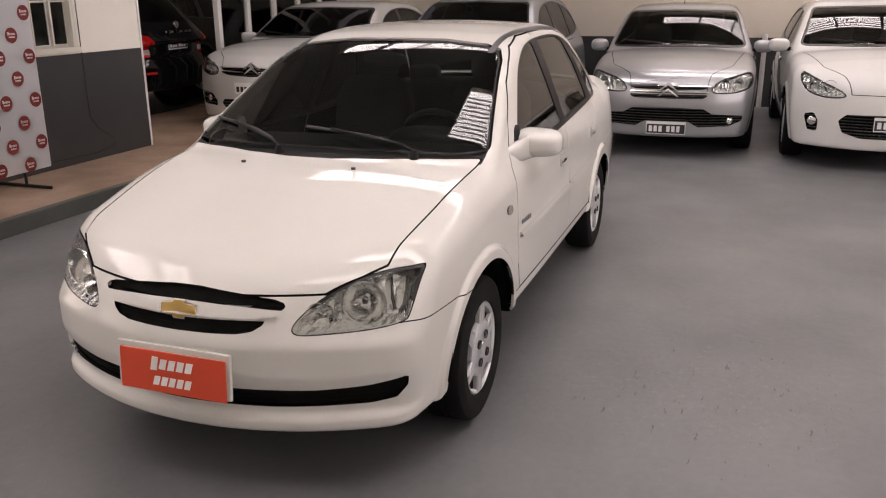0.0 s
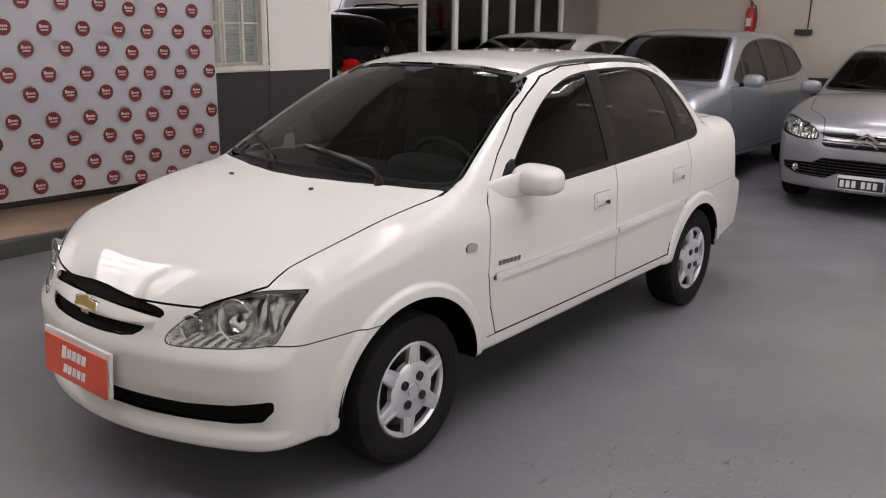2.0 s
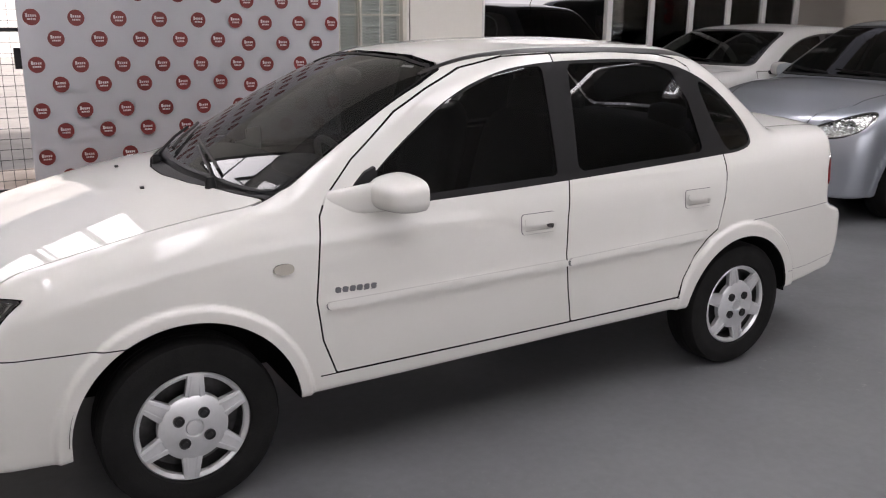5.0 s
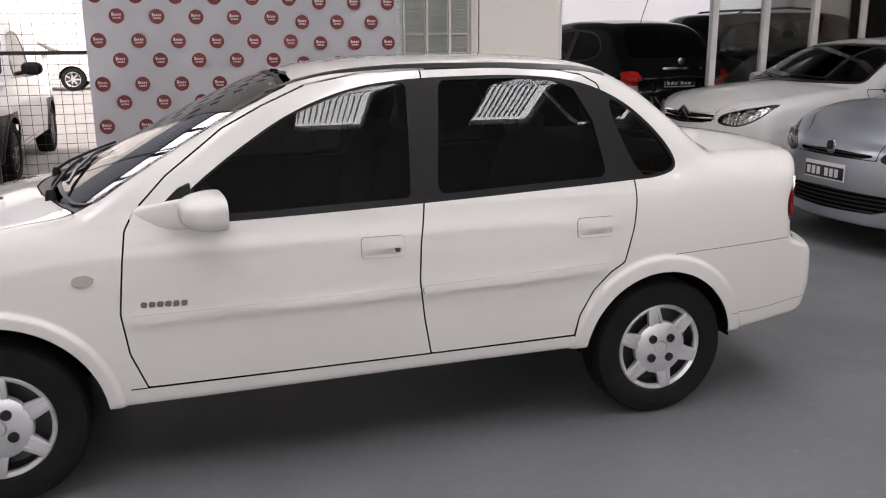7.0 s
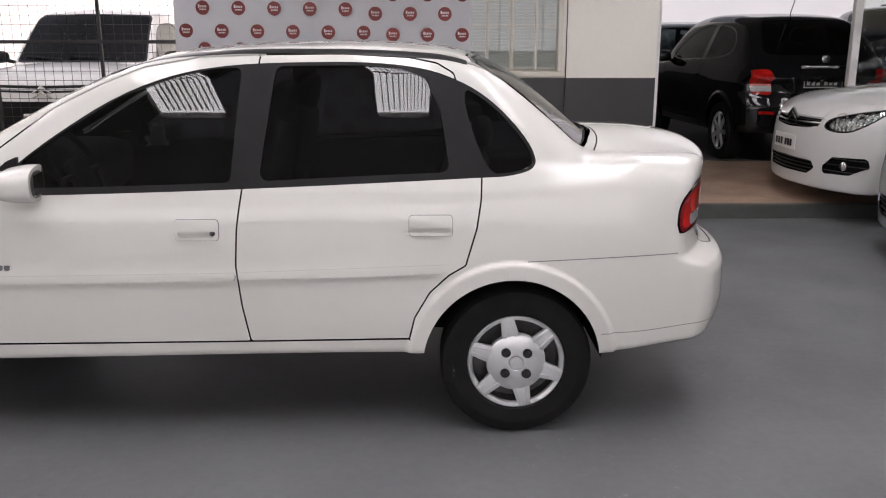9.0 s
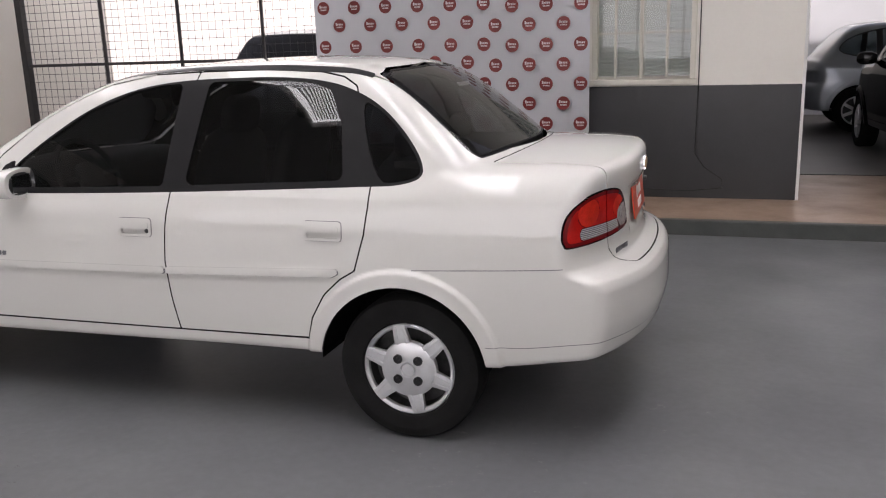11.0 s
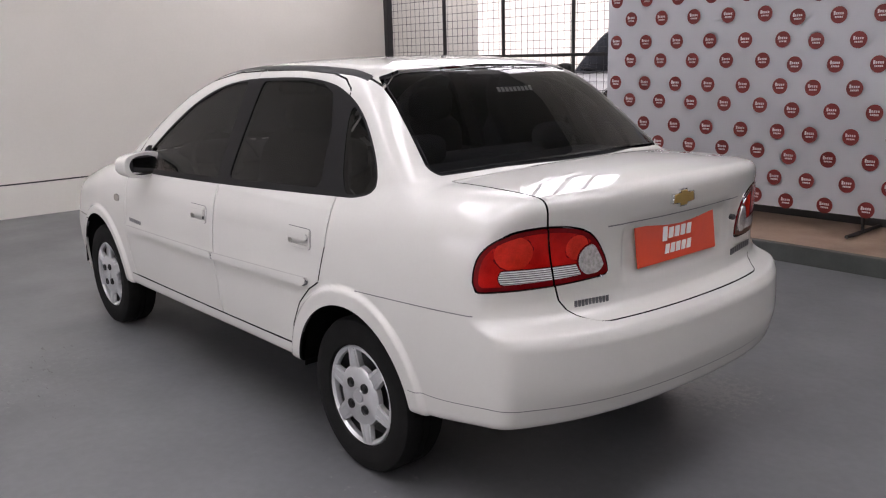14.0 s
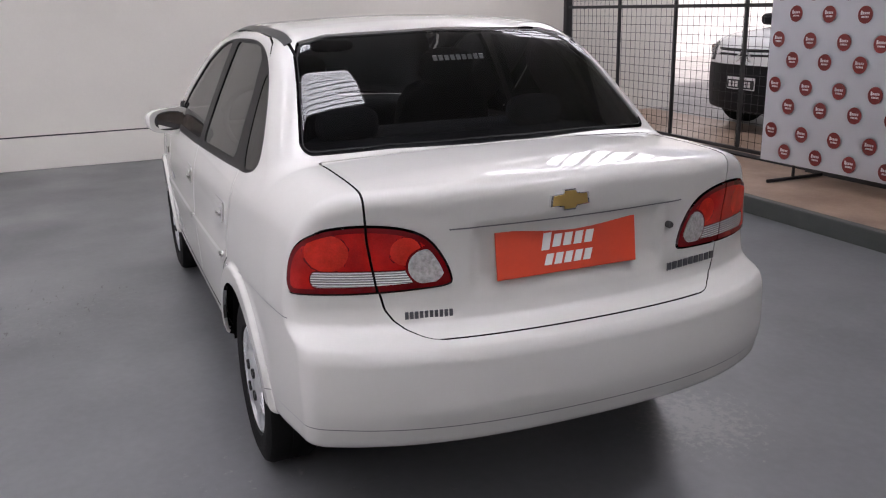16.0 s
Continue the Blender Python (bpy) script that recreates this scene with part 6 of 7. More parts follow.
# ---------------------------------------------------------------- the other parked cars


def shape(nose, tail, hw, wheels, wr, hood0, hood1, screen_x, screen_z, roof_front, roof_h, rear_x, rear_z, rear_top, belt, deck_tail, nose_a=0.30, floor=0.2, flare=0.012, taper=0.06):
    """Curves of a car body from its main sizes. hood0, hood1: bonnet height at the nose and at the screen."""
    n, t = nose, tail
    slope = (screen_x - roof_front) / (roof_h - 0.05 - screen_z)
    rslope = (rear_top - rear_x) / (roof_h - 0.05 - rear_z)
    return dict(
        spine=(t + 0.85, n - 0.8, 0.62), wheels=wheels, wheel_r=wr, arch_r=wr + 0.05, flare=flare,
        plan=curve((t, hw - taper), (t + 0.35, hw - 0.02), (wheels[1], hw - 0.006), (0.0, hw), (wheels[0], hw - 0.008), (n - 0.4, hw - 0.035), (n, hw - taper - 0.05)),
        flank=curve((0.15, -0.06), (0.3, -0.03), (0.45, -0.008), (0.62, 0.0), (0.75, -0.004), (0.88, -0.02), (1.0, -0.045), (1.15, -0.10)),
        nose=curve((0.12, n - 0.08), (0.24, n - 0.015), (0.36, n - 0.005), (0.5, n), (hood0 - 0.14, n - 0.02), (hood0 - 0.05, n - 0.06), (hood0 + 0.03, n - 0.13), (hood0 + 0.12, n - 0.26)), nose_a=nose_a, nose_b=0.10, k_nose=0.07,
        tail=curve((0.25, t + 0.06), (0.4, t + 0.005), (0.55, t), (0.66, t + 0.03), (0.72, t + 0.06), (deck_tail, t + 0.08), (deck_tail + 0.1, t + 0.12)), tail_a=0.16, tail_b=0.2, k_tail=0.07,
        deck=curve((n + 0.05, hood0 - 0.07), (n - 0.1, hood0), (n - 0.3, hood0 + 0.35 * (hood1 - hood0)), ((n + screen_x) / 2, hood0 + 0.70 * (hood1 - hood0)), (screen_x + 0.1, hood1), (screen_x - 0.5, hood1 + 0.02), (rear_x + 0.6, belt + 0.06), (rear_x, deck_tail), (t, deck_tail - 0.02)),
        crown=0.09, k_top=0.10,
        floor=curve((n, floor), (wheels[0] + 0.4, floor + 0.01), (wheels[0] - 0.4, floor + 0.07), (wheels[1] + 0.4, floor + 0.08), (t, floor + 0.12)),
        belt_y=curve((rear_x - 0.2, hw - 0.16), (rear_x + 0.4, hw - 0.07), (0.0, hw - 0.045), (screen_x - 0.4, hw - 0.05), (screen_x, hw - 0.10)), belt_z=belt, tumble=0.36, tumble2=0.15,
        screen=(screen_x, screen_z, slope, 0.32), screen_bulge=0.2, rear=(rear_x, rear_z, rslope, 0.28), rear_bulge=0.2,
        roof=curve((screen_x, roof_h - 0.25), (roof_front + 0.1, roof_h - 0.075), (roof_front - 0.15, roof_h - 0.03), (roof_front - 0.6, roof_h), (rear_top + 0.5, roof_h - 0.01), (rear_top, roof_h - 0.06), (rear_x, roof_h - 0.16)), roof_z=roof_h, roof_crown=0.09,
        k_a=0.05, k_c=0.07, k_roof=0.09, k_belt=0.04,
    )


def parked_car(name, label, s, paint, m, dlo, pillars, front=(), lamps=(), tails=(), doors=(), hood=None, screen=None, rear=None, wheel_mat=None, spokes=7, holes=0, plate=None, rear_plate=None,
               glass=None, mirror=None, bars_chrome=(), emblem=None, bumper_mat=None, bumper_z=0.0, res=(150, 60, 130), fog=(), rails=False, antenna=None, mirror_mat=None):
    """A parked car cut from its form: dark openings, lamps, glass, wheels, mirrors, plates."""
    car = tagged(empty(name, m), label, "car" if "van" not in name else "van")
    glass = glass or M_FARGLASS
    h = hull(s, *res)
    whole = h
    roof = s["roof_z"]
    _, h = take(h, arch_field(h, s))
    wb, wz, ws, wc = s["screen"]
    yb = float(s["belt_y"](wb - 0.3))
    yt = yb - s["tumble"] * (roof - 0.1 - s["belt_z"]) - s["tumble2"] * (roof - 0.1 - s["belt_z"]) ** 2
    screen = screen or [(-0.2, wz + 0.03), (yb - 0.14, wz + 0.015), (yb - 0.07, wz + 0.02), (yt - 0.02, roof - 0.115), (yt - 0.06, roof - 0.085), (-0.2, roof - 0.065)]
    gs, h = take(h, end_field(h, screen, 0.03, True, wb - (roof - wz) * ws - 0.25), 0.002)
    panel("windscreen", both(gs), glass, car, "dark windscreen", depth=0.004, out=-0.002)
    edge = end_field(gs, screen, 0.03, True, -9)
    panel("windscreen_seal", both(cut(gs, -(edge + 0.018))), M_SEAL, car, depth=0, out=0.001)
    if rear:
        gr, h = take(h, end_field(h, rear, 0.03, False, s["rear"][0] + 0.75), 0.002)
        panel("rear_window", both(gr), glass, car, "dark rear window", depth=0.004, out=-0.002)
    d, h = take(h, side_field(h, rounded(dlo, 2), 0, 0.35))
    edge = side_field(d, rounded(dlo, 2), 0, 0.35) + 0.016
    cuts = edge
    for x0, x1, lean in pillars:
        v = d[0]
        xc = (x0 + x1) / 2 + lean * (v[:, 2] - s["belt_z"])
        cuts = np.maximum(cuts, abs(x1 - x0) / 2 - np.abs(v[:, 0] - xc))
    g, surround = take(d, cuts)
    pair("side_window", g, glass, car, "dark side windows", depth=0, out=-0.006)
    pair("window_frame", surround, M_SEAL, car, "black window surround", depth=0.01, out=-0.001)
    lamp_m = []
    for pts in lamps:
        l, h = take(h, end_field(h, rounded(pts, 2), 0, True, s["wheels"][0] - 0.05), 0.003)
        lamp_m.append(l)
    holes_m = []
    for nm, pts, r in front:
        l, h = take(h, end_field(h, pts, r, True, s["wheels"][0] - 0.05))
        holes_m.append((nm, l))
    tail_m = []
    for pts in tails:
        l, h = take(h, end_field(h, rounded(pts, 2), 0, False, s["wheels"][1] + 0.1), 0.003)
        tail_m.append(l)
    v, n, t = h
    panel("inner_shell", both((v - n * 0.012, n, t)), M_DARK, car, depth=0)
    if bumper_mat:
        l, h = take(h, np.where(np.abs(h[0][:, 0]) > 1.0, h[0][:, 2] - bumper_z, 1.0), 0.002)
        panel("bumper", both(l), bumper_mat, car, "dark grey plastic bumper")
    if hood:
        vv = h[0]
        f = np.maximum.reduce([inside_poly(vv[:, 0], vv[:, 1], hood), float(s["deck"](hood[0][0])) - 0.09 - vv[:, 2]])
        l, h = take(h, f, 0.003)
        panel("bonnet", both(l), paint, car)
    for nm, pts in doors:
        l, h = take(h, side_field(h, pts, 0.01), 0.003)
        a, b = pair(nm, l, paint, car)
        v = whole[0]
        xc, zc = min(p[0] for p in pts) + 0.13, s["belt_z"] - 0.12
        hd = cut(whole, side_field(whole, [(xc - 0.075, zc - 0.014), (xc + 0.075, zc - 0.014), (xc + 0.075, zc + 0.014), (xc - 0.075, zc + 0.014)], 0.008))
        panel("door_handle", hd, paint, a, out=0.022, depth=0.018, taper=0.004)
        panel("door_handle", mirrored(hd), paint, b, out=0.022, depth=0.018, taper=0.004)
    panel("body", both(h), paint, car)
    for l in lamp_m:
        for side in (0, 1):
            f = mirrored if side else (lambda q: q)
            lens = panel("headlight", f(l), M_LENS, car, "clear headlight with chrome reflector", depth=0.02, out=0.001)
            v, n, t = l
            back = (v - np.array([0.045, 0.01, 0]), n, t)
            panel("reflector", f(back), M_REFLECTOR, lens, depth=0)
            yc, zc = float(v[:, 1].mean()), float(v[:, 2].mean())
            r = min(0.055, 0.36 * float(np.ptp(v[:, 2])))
            for dy in (-0.085, 0.05):
                k = np.hypot(v[:, 1] - yc - dy, v[:, 2] - zc).argmin()
                part("lamp_bowl", lathe([(r, 0.02), (r * 1.08, 0.022), (r * 1.08, 0.012), (r * 0.8, -0.01), (r * 0.4, -0.02), (0.0, -0.021)], 28, closed=False,
                                        matrix=Matrix.Translation((v[k, 0] - 0.035, v[k, 1] * (1 - 2 * side), v[k, 2])) @ Matrix.Rotation(radians(-90 + 20 * (1 - 2 * side)), 4, "Z")), M_BOWL, lens, smooth=60)
            e = np.abs(end_field(l, rounded(lamps[0], 2), 0, True, -9) + 0.005) - 0.005
            panel("lens_edge", f(cut(l, e)), M_SEAL, lens, depth=0, out=0.002)
    for nm, l in holes_m:
        v, n, t = l
        if v[:, 1].min() > 0.05:
            for f in ((lambda q: q), mirrored):
                o = panel(nm, f((v - np.array([0.03, 0, 0]), n, t)), M_DARK, car, "black lamp pocket", depth=0)
                for k in range(3):
                    z = v[:, 2].min() + np.ptp(v[:, 2]) * (k + 0.5) / 3
                    panel("grille_slat", f(band(l, lambda q: q[0][:, 2] - z, 0.004)), M_SEAL, o, depth=0.01, out=-0.014)
            continue
        o = panel(nm, both((v - np.array([0.03, 0, 0]), n, t)), M_DARK, car, "black grille opening", depth=0)
        zlo, zhi = v[:, 2].min(), v[:, 2].max()
        rows = max(2, int((zhi - zlo) / 0.026))
        for k in range(rows):
            z = zlo + (zhi - zlo) * (k + 0.5) / rows
            across("grille_slat", band(l, lambda q: q[0][:, 2] - z, 0.004), M_SEAL, o, depth=0.01, out=-0.014)
    for l in tail_m:
        for side in (0, 1):
            f = mirrored if side else (lambda q: q)
            o = panel("tail_lamp", f(l), M_RED_LENS, car, "red tail lamp", depth=0.015, out=0.004)
            v = l[0]
            zlo = v[:, 2].min()
            panel("clear_lens", f(cut(l, np.maximum(v[:, 2] - zlo - 0.085, zlo + 0.03 - v[:, 2]))), M_CLEAR_BAND, o, "clear lens band", depth=0.002, out=0.006)
    for pts in bars_chrome:
        v = whole[0]
        l = cut(whole, end_field(whole, pts, 0.0, True, s["wheels"][0]))
        for f in ((lambda q: q), mirrored) if len(l[0]) and l[0][:, 1].min() > 0.01 else (both,):
            panel("chrome_bar", f(l), M_CHROME, car, "chrome grille bar", depth=0.008, out=0.008)
    for yc, zc, r in fog:
        v = whole[0]
        k = np.where(v[:, 0] > s["wheels"][0], np.hypot(v[:, 1] - yc, v[:, 2] - zc), 9).argmin()
        for sg in (1, -1):
            part("fog_lamp", lathe([(0.0, 0.004), (r * 0.8, 0.002), (r, -0.004), (r, -0.03), (0.0, -0.03)], 24, matrix=Matrix.Translation((v[k, 0] - 0.018, v[k, 1] * sg, v[k, 2])) @ Matrix.Rotation(radians(-90 + 18 * sg), 4, "Z")), M_REFLECTOR, car, "round fog lamp", 40)

    def nose_x(y, z, front=True):
        v = whole[0]
        k = np.where((v[:, 0] > 0) == front, np.hypot(v[:, 1] - y, v[:, 2] - z), 9).argmin()
        return float(v[k, 0])

    for spec_, fr in ((plate, True), (rear_plate, False)):
        if spec_:
            z, dark = spec_
            q = empty("number_plate", Matrix.Translation((nose_x(0, z, fr) + (0.014 if fr else -0.014), 0, z)) @ Matrix.Rotation(radians(90 if fr else -90), 4, "Z"))
            q.parent = car
            part("plate_board", box(0.40, 0.006, 0.125, (0, 0, 0), 0.003), M_PLATE_WHITE if not dark else M_PLATE_WHITE, q)
            if dark:
                part("plate_field", box(0.385, 0.002, 0.088, (0, -0.0045, -0.008)), M_PLATE_BLACK, q, "black number field")
            for k in range(6):
                part("plate_bar", box(0.034, 0.002, 0.058, (-0.155 + 0.05 * k + (0.03 if k > 2 else 0), -0.0065, -0.008)), M_PLATE_WHITE if dark else M_PLATE_BLACK, q, "plain bar in place of a character")
    if emblem:
        z, kind = emblem
        x = nose_x(0, z) + (0.02 if kind == "chevrons" else 0.012)
        base = Matrix.Translation((x, 0, z)) @ Matrix.Rotation(radians(90), 4, "Z")
        if kind == "chevrons":
            for dz in (0.0, -0.05):
                part("emblem_chevron", prism([(-0.11, -0.045 + dz), (-0.085, -0.045 + dz), (0, 0.010 + dz), (0.085, -0.045 + dz), (0.11, -0.045 + dz), (0, 0.036 + dz)], -0.01, 0.01, 0.002, None, base), M_CHROME, car, "chrome chevron", 40)
        else:
            part("emblem", rounded_block(0.045, 0.006, 0.05, base, 3.0), M_CHROME, car, "chrome badge", 50)
    # mirrors
    mx, mz, my = mirror or (wb - 0.42, s["belt_z"] + 0.06, float(s["plan"](0.0)) + 0.06)
    for sg in (1, -1):
        o = part("door_mirror", rounded_block(0.07, 0.105, 0.068, pose(mx, my * sg, mz, 0, 0, -10 * sg), 2.8), mirror_mat or paint, car, "door mirror", 50)
        part("mirror_arm", rod([(mx + 0.02, (my - 0.17) * sg, mz - 0.055), (mx + 0.01, (my - 0.05) * sg, mz - 0.03)], 0.022), M_TRIM, o, smooth=40)
    hw = float(s["plan"](s["wheels"][0]))
    for wx in s["wheels"]:
        for sg in (1, -1):
            wheel(car, (wx, (hw - 0.105) * sg, s["wheel_r"]), s["wheel_r"], s["wheel_r"] * 0.665, 0.195, wheel_mat or M_ALLOY, spokes, 10, holes, sg)
            wheelhouse(car, wx, s["wheel_r"], s["arch_r"] + 0.008, hw - 0.36, hw - 0.03, sg)
    # seats, wheel and dashboard seen through the glass
    x_mid = wb - 1.05
    for y in (0.36, -0.36):
        o = part("front_seat", rounded_block(0.08, 0.23, 0.32, pose(x_mid - 0.3, y, s["belt_z"] - 0.05, 0, -14, 0)), M_CABIN, car, "dark front seat", 60)
        part("headrest", rounded_block(0.05, 0.13, 0.085, pose(x_mid - 0.42, y, s["belt_z"] + 0.30, 0, -10, 0), 3.0), M_CABIN, o, smooth=60)
    part("dashboard", rounded_block(0.28, 0.62, 0.14, pose(wb - 0.38, 0, s["belt_z"] - 0.10), 5.0), M_DASH, car, smooth=60)
    ring = rod([(0.185 * math.cos(a), 0.185 * math.sin(a), 0) for a in np.linspace(0, 2 * math.pi, 32, endpoint=False)], 0.014, 8, closed=True)
    bmesh.ops.transform(ring, matrix=Matrix.Translation((wb - 0.68, 0.37, s["belt_z"] + 0.0)) @ Matrix.Rotation(radians(-62), 4, "Y"), verts=ring.verts[:])
    part("steering_wheel", ring, M_DASH, car, smooth=60)
    for y0, y1 in ((0.45, -0.10), (-0.15, -0.62)):
        pts = []
        for k in range(6):
            y = y0 + (y1 - y0) * k / 5
            z = wz + 0.045 + 0.03 * k / 5
            pts.append((wb - (z - wz) * ws - wc * y * y + 0.02, y, z + 0.012))
        part("wiper", rod(pts, 0.008, 8), M_TRIM, car, "black wiper", 40)
    if rails:
        for sg in (1, -1):
            z = roof + 0.02
            part("roof_rail", rod([(wb - 1.15, 0.50 * sg, z - 0.05), (wb - 1.25, 0.50 * sg, z), (-0.6, 0.52 * sg, z + 0.02), (-1.3, 0.50 * sg, z - 0.02), (-1.38, 0.50 * sg, z - 0.06)], 0.016), M_TRIM, car, "black roof rail", 40)
    if antenna:
        ax, az = antenna
        part("roof_antenna", rod([(ax, 0, az), (ax - 0.18, 0, az + 0.32)], 0.005, 8), M_SEAL, car, "thin black roof aerial", 40)
    return car


def grey_hatch():
    s = shape(2.14, -2.10, 0.885, (1.30, -1.30), 0.31, 0.80, 1.00, 1.02, 0.985, 0.32, 1.455, -2.0, 0.95, -1.35, 0.94, 0.98, nose_a=0.26)
    return parked_car("silver_hatchback", "silver hatchback parked with its nose to the showroom", s, M_SILVER, pose(-6.58, 0.80, 0, 0, 0, 2.0) @ Matrix.Diagonal((1, 0.94, 1, 1)),
                      [(0.66, 0.955), (0.30, 1.20), (0.0, 1.335), (-0.5, 1.375), (-1.1, 1.34), (-1.55, 1.20), (-1.62, 1.02), (-0.4, 0.965)], [(-0.32, -0.22, -0.05)],
                      front=[("grille_upper", [(-0.1, 0.665), (0.33, 0.672), (0.40, 0.69), (0.33, 0.705), (-0.1, 0.705)], 0.006), ("grille_lower", [(-0.1, 0.585), (0.35, 0.585), (0.40, 0.62), (-0.1, 0.625)], 0.006),
                             ("bumper_intake", [(-0.1, 0.365), (0.22, 0.365), (0.32, 0.31), (0.62, 0.32), (0.74, 0.37), (0.76, 0.42), (0.45, 0.44), (0.36, 0.49), (-0.1, 0.50)], 0.012)],
                      lamps=[[(0.42, 0.645), (0.44, 0.71), (0.52, 0.76), (0.68, 0.80), (0.80, 0.83), (0.84, 0.78), (0.82, 0.68), (0.68, 0.64), (0.52, 0.63)]],
                      doors=[("front_door", [(0.80, 0.96), (0.82, 0.6), (0.76, 0.33), (-0.28, 0.34), (-0.26, 0.65), (-0.30, 0.95)]), ("rear_door", [(-0.30, 0.95), (-0.26, 0.65), (-0.28, 0.34), (-0.95, 0.36), (-1.05, 0.65), (-1.22, 0.80), (-1.25, 0.97)])],
                      hood=[(2.2, -0.2), (2.2, 0.35), (1.95, 0.42), (1.72, 0.62), (1.3, 0.70), (0.98, 0.74), (1.02, 0.5), (1.09, 0.25), (1.12, -0.2)], plate=(0.30, True), emblem=(0.70, "chevrons"), fog=((0.64, 0.375, 0.035),),
                      bars_chrome=[[(0.07, 0.703), (0.12, 0.716), (0.42, 0.703), (0.42, 0.694)], [(0.07, 0.648), (0.12, 0.660), (0.42, 0.653), (0.42, 0.644)]], antenna=(0.1, 1.44))


def white_hatch():
    s = shape(2.18, -2.10, 0.905, (1.30, -1.31), 0.315, 0.84, 1.04, 1.10, 1.03, 0.30, 1.50, -2.0, 1.0, -1.45, 0.98, 1.05, nose_a=0.36)
    return parked_car("white_hatchback", "glossy white hatchback parked with a wide black mouth", s, M_WHITE_FAR, pose(-6.36, 2.80, 0, 0, 0, 2.0),
                      [(0.70, 0.995), (0.30, 1.25), (0.0, 1.37), (-0.5, 1.41), (-1.1, 1.37), (-1.55, 1.24), (-1.62, 1.07), (-0.4, 1.005)], [(-0.32, -0.22, -0.05)],
                      front=[("bumper_mouth", [(-0.1, 0.31), (0.30, 0.315), (0.44, 0.36), (0.48, 0.46), (0.42, 0.52), (-0.1, 0.53)], 0.02), ("fog_pocket", [(0.64, 0.35), (0.72, 0.36), (0.76, 0.50), (0.68, 0.52), (0.64, 0.45)], 0.012)],
                      lamps=[[(0.42, 0.665), (0.46, 0.72), (0.60, 0.78), (0.76, 0.86), (0.80, 0.87), (0.81, 0.80), (0.76, 0.70), (0.60, 0.65)]],
                      doors=[("front_door", [(0.85, 1.0), (0.86, 0.6), (0.80, 0.33), (-0.28, 0.34), (-0.26, 0.65), (-0.30, 0.99)])],
                      hood=[(2.2, -0.2), (2.2, 0.35), (1.98, 0.45), (1.78, 0.62), (1.3, 0.72), (1.04, 0.77), (1.10, 0.5), (1.17, 0.25), (1.2, -0.2)], plate=(0.45, True), emblem=(0.70, "badge"), fog=((0.695, 0.44, 0.04),),
                      bars_chrome=[[(-0.1, 0.372), (0.42, 0.385), (0.42, 0.395), (-0.1, 0.384)], [(-0.1, 0.342), (0.36, 0.352), (0.36, 0.361), (-0.1, 0.352)]])


def white_saloon():
    s = shape(2.28, -2.32, 0.893, (1.36, -1.35), 0.325, 0.90, 1.08, 1.10, 1.06, 0.36, 1.50, -1.78, 1.06, -1.25, 1.00, 1.08, nose_a=0.34, floor=0.25)
    return parked_car("white_saloon_car", "pearl white saloon with chrome chevrons, nose towards the showroom", s, M_WHITE_FAR, pose(-6.245, -3.56, 0.0, 0, 0, 1.0),
                      [(0.70, 1.01), (0.35, 1.24), (0.0, 1.37), (-0.5, 1.41), (-1.0, 1.36), (-1.4, 1.20), (-1.45, 1.07), (-0.4, 1.03)], [(-0.32, -0.22, -0.05)],
                      front=[("grille_upper", [(-0.1, 0.72), (0.30, 0.735), (0.41, 0.765), (0.40, 0.825), (-0.1, 0.825)], 0.008), ("bumper_intake", [(-0.1, 0.36), (0.34, 0.365), (0.42, 0.42), (0.38, 0.475), (-0.1, 0.485)], 0.015),
                             ("fog_pocket", [(0.50, 0.39), (0.72, 0.40), (0.83, 0.47), (0.82, 0.545), (0.58, 0.53), (0.50, 0.45)], 0.015)],
                      lamps=[[(0.45, 0.745), (0.47, 0.82), (0.60, 0.862), (0.72, 0.900), (0.81, 0.925), (0.825, 0.90), (0.80, 0.81), (0.70, 0.735), (0.58, 0.722)]],
                      doors=[("front_door", [(0.88, 1.03), (0.90, 0.6), (0.84, 0.35), (-0.28, 0.36), (-0.26, 0.65), (-0.30, 1.02)]), ("rear_door", [(-0.30, 1.02), (-0.26, 0.65), (-0.28, 0.36), (-0.95, 0.38), (-1.05, 0.65), (-1.22, 0.85), (-1.25, 1.04)])],
                      hood=[(2.3, -0.2), (2.3, 0.35), (2.06, 0.46), (1.86, 0.62), (1.3, 0.72), (1.02, 0.76), (1.10, 0.5), (1.17, 0.25), (1.2, -0.2)], plate=(0.60, False), emblem=(0.845, "chevrons"), fog=((0.655, 0.465, 0.035),),
                      bars_chrome=[[(0.06, 0.812), (0.10, 0.826), (0.44, 0.822), (0.44, 0.810)], [(0.06, 0.765), (0.10, 0.778), (0.44, 0.79), (0.44, 0.779)]])


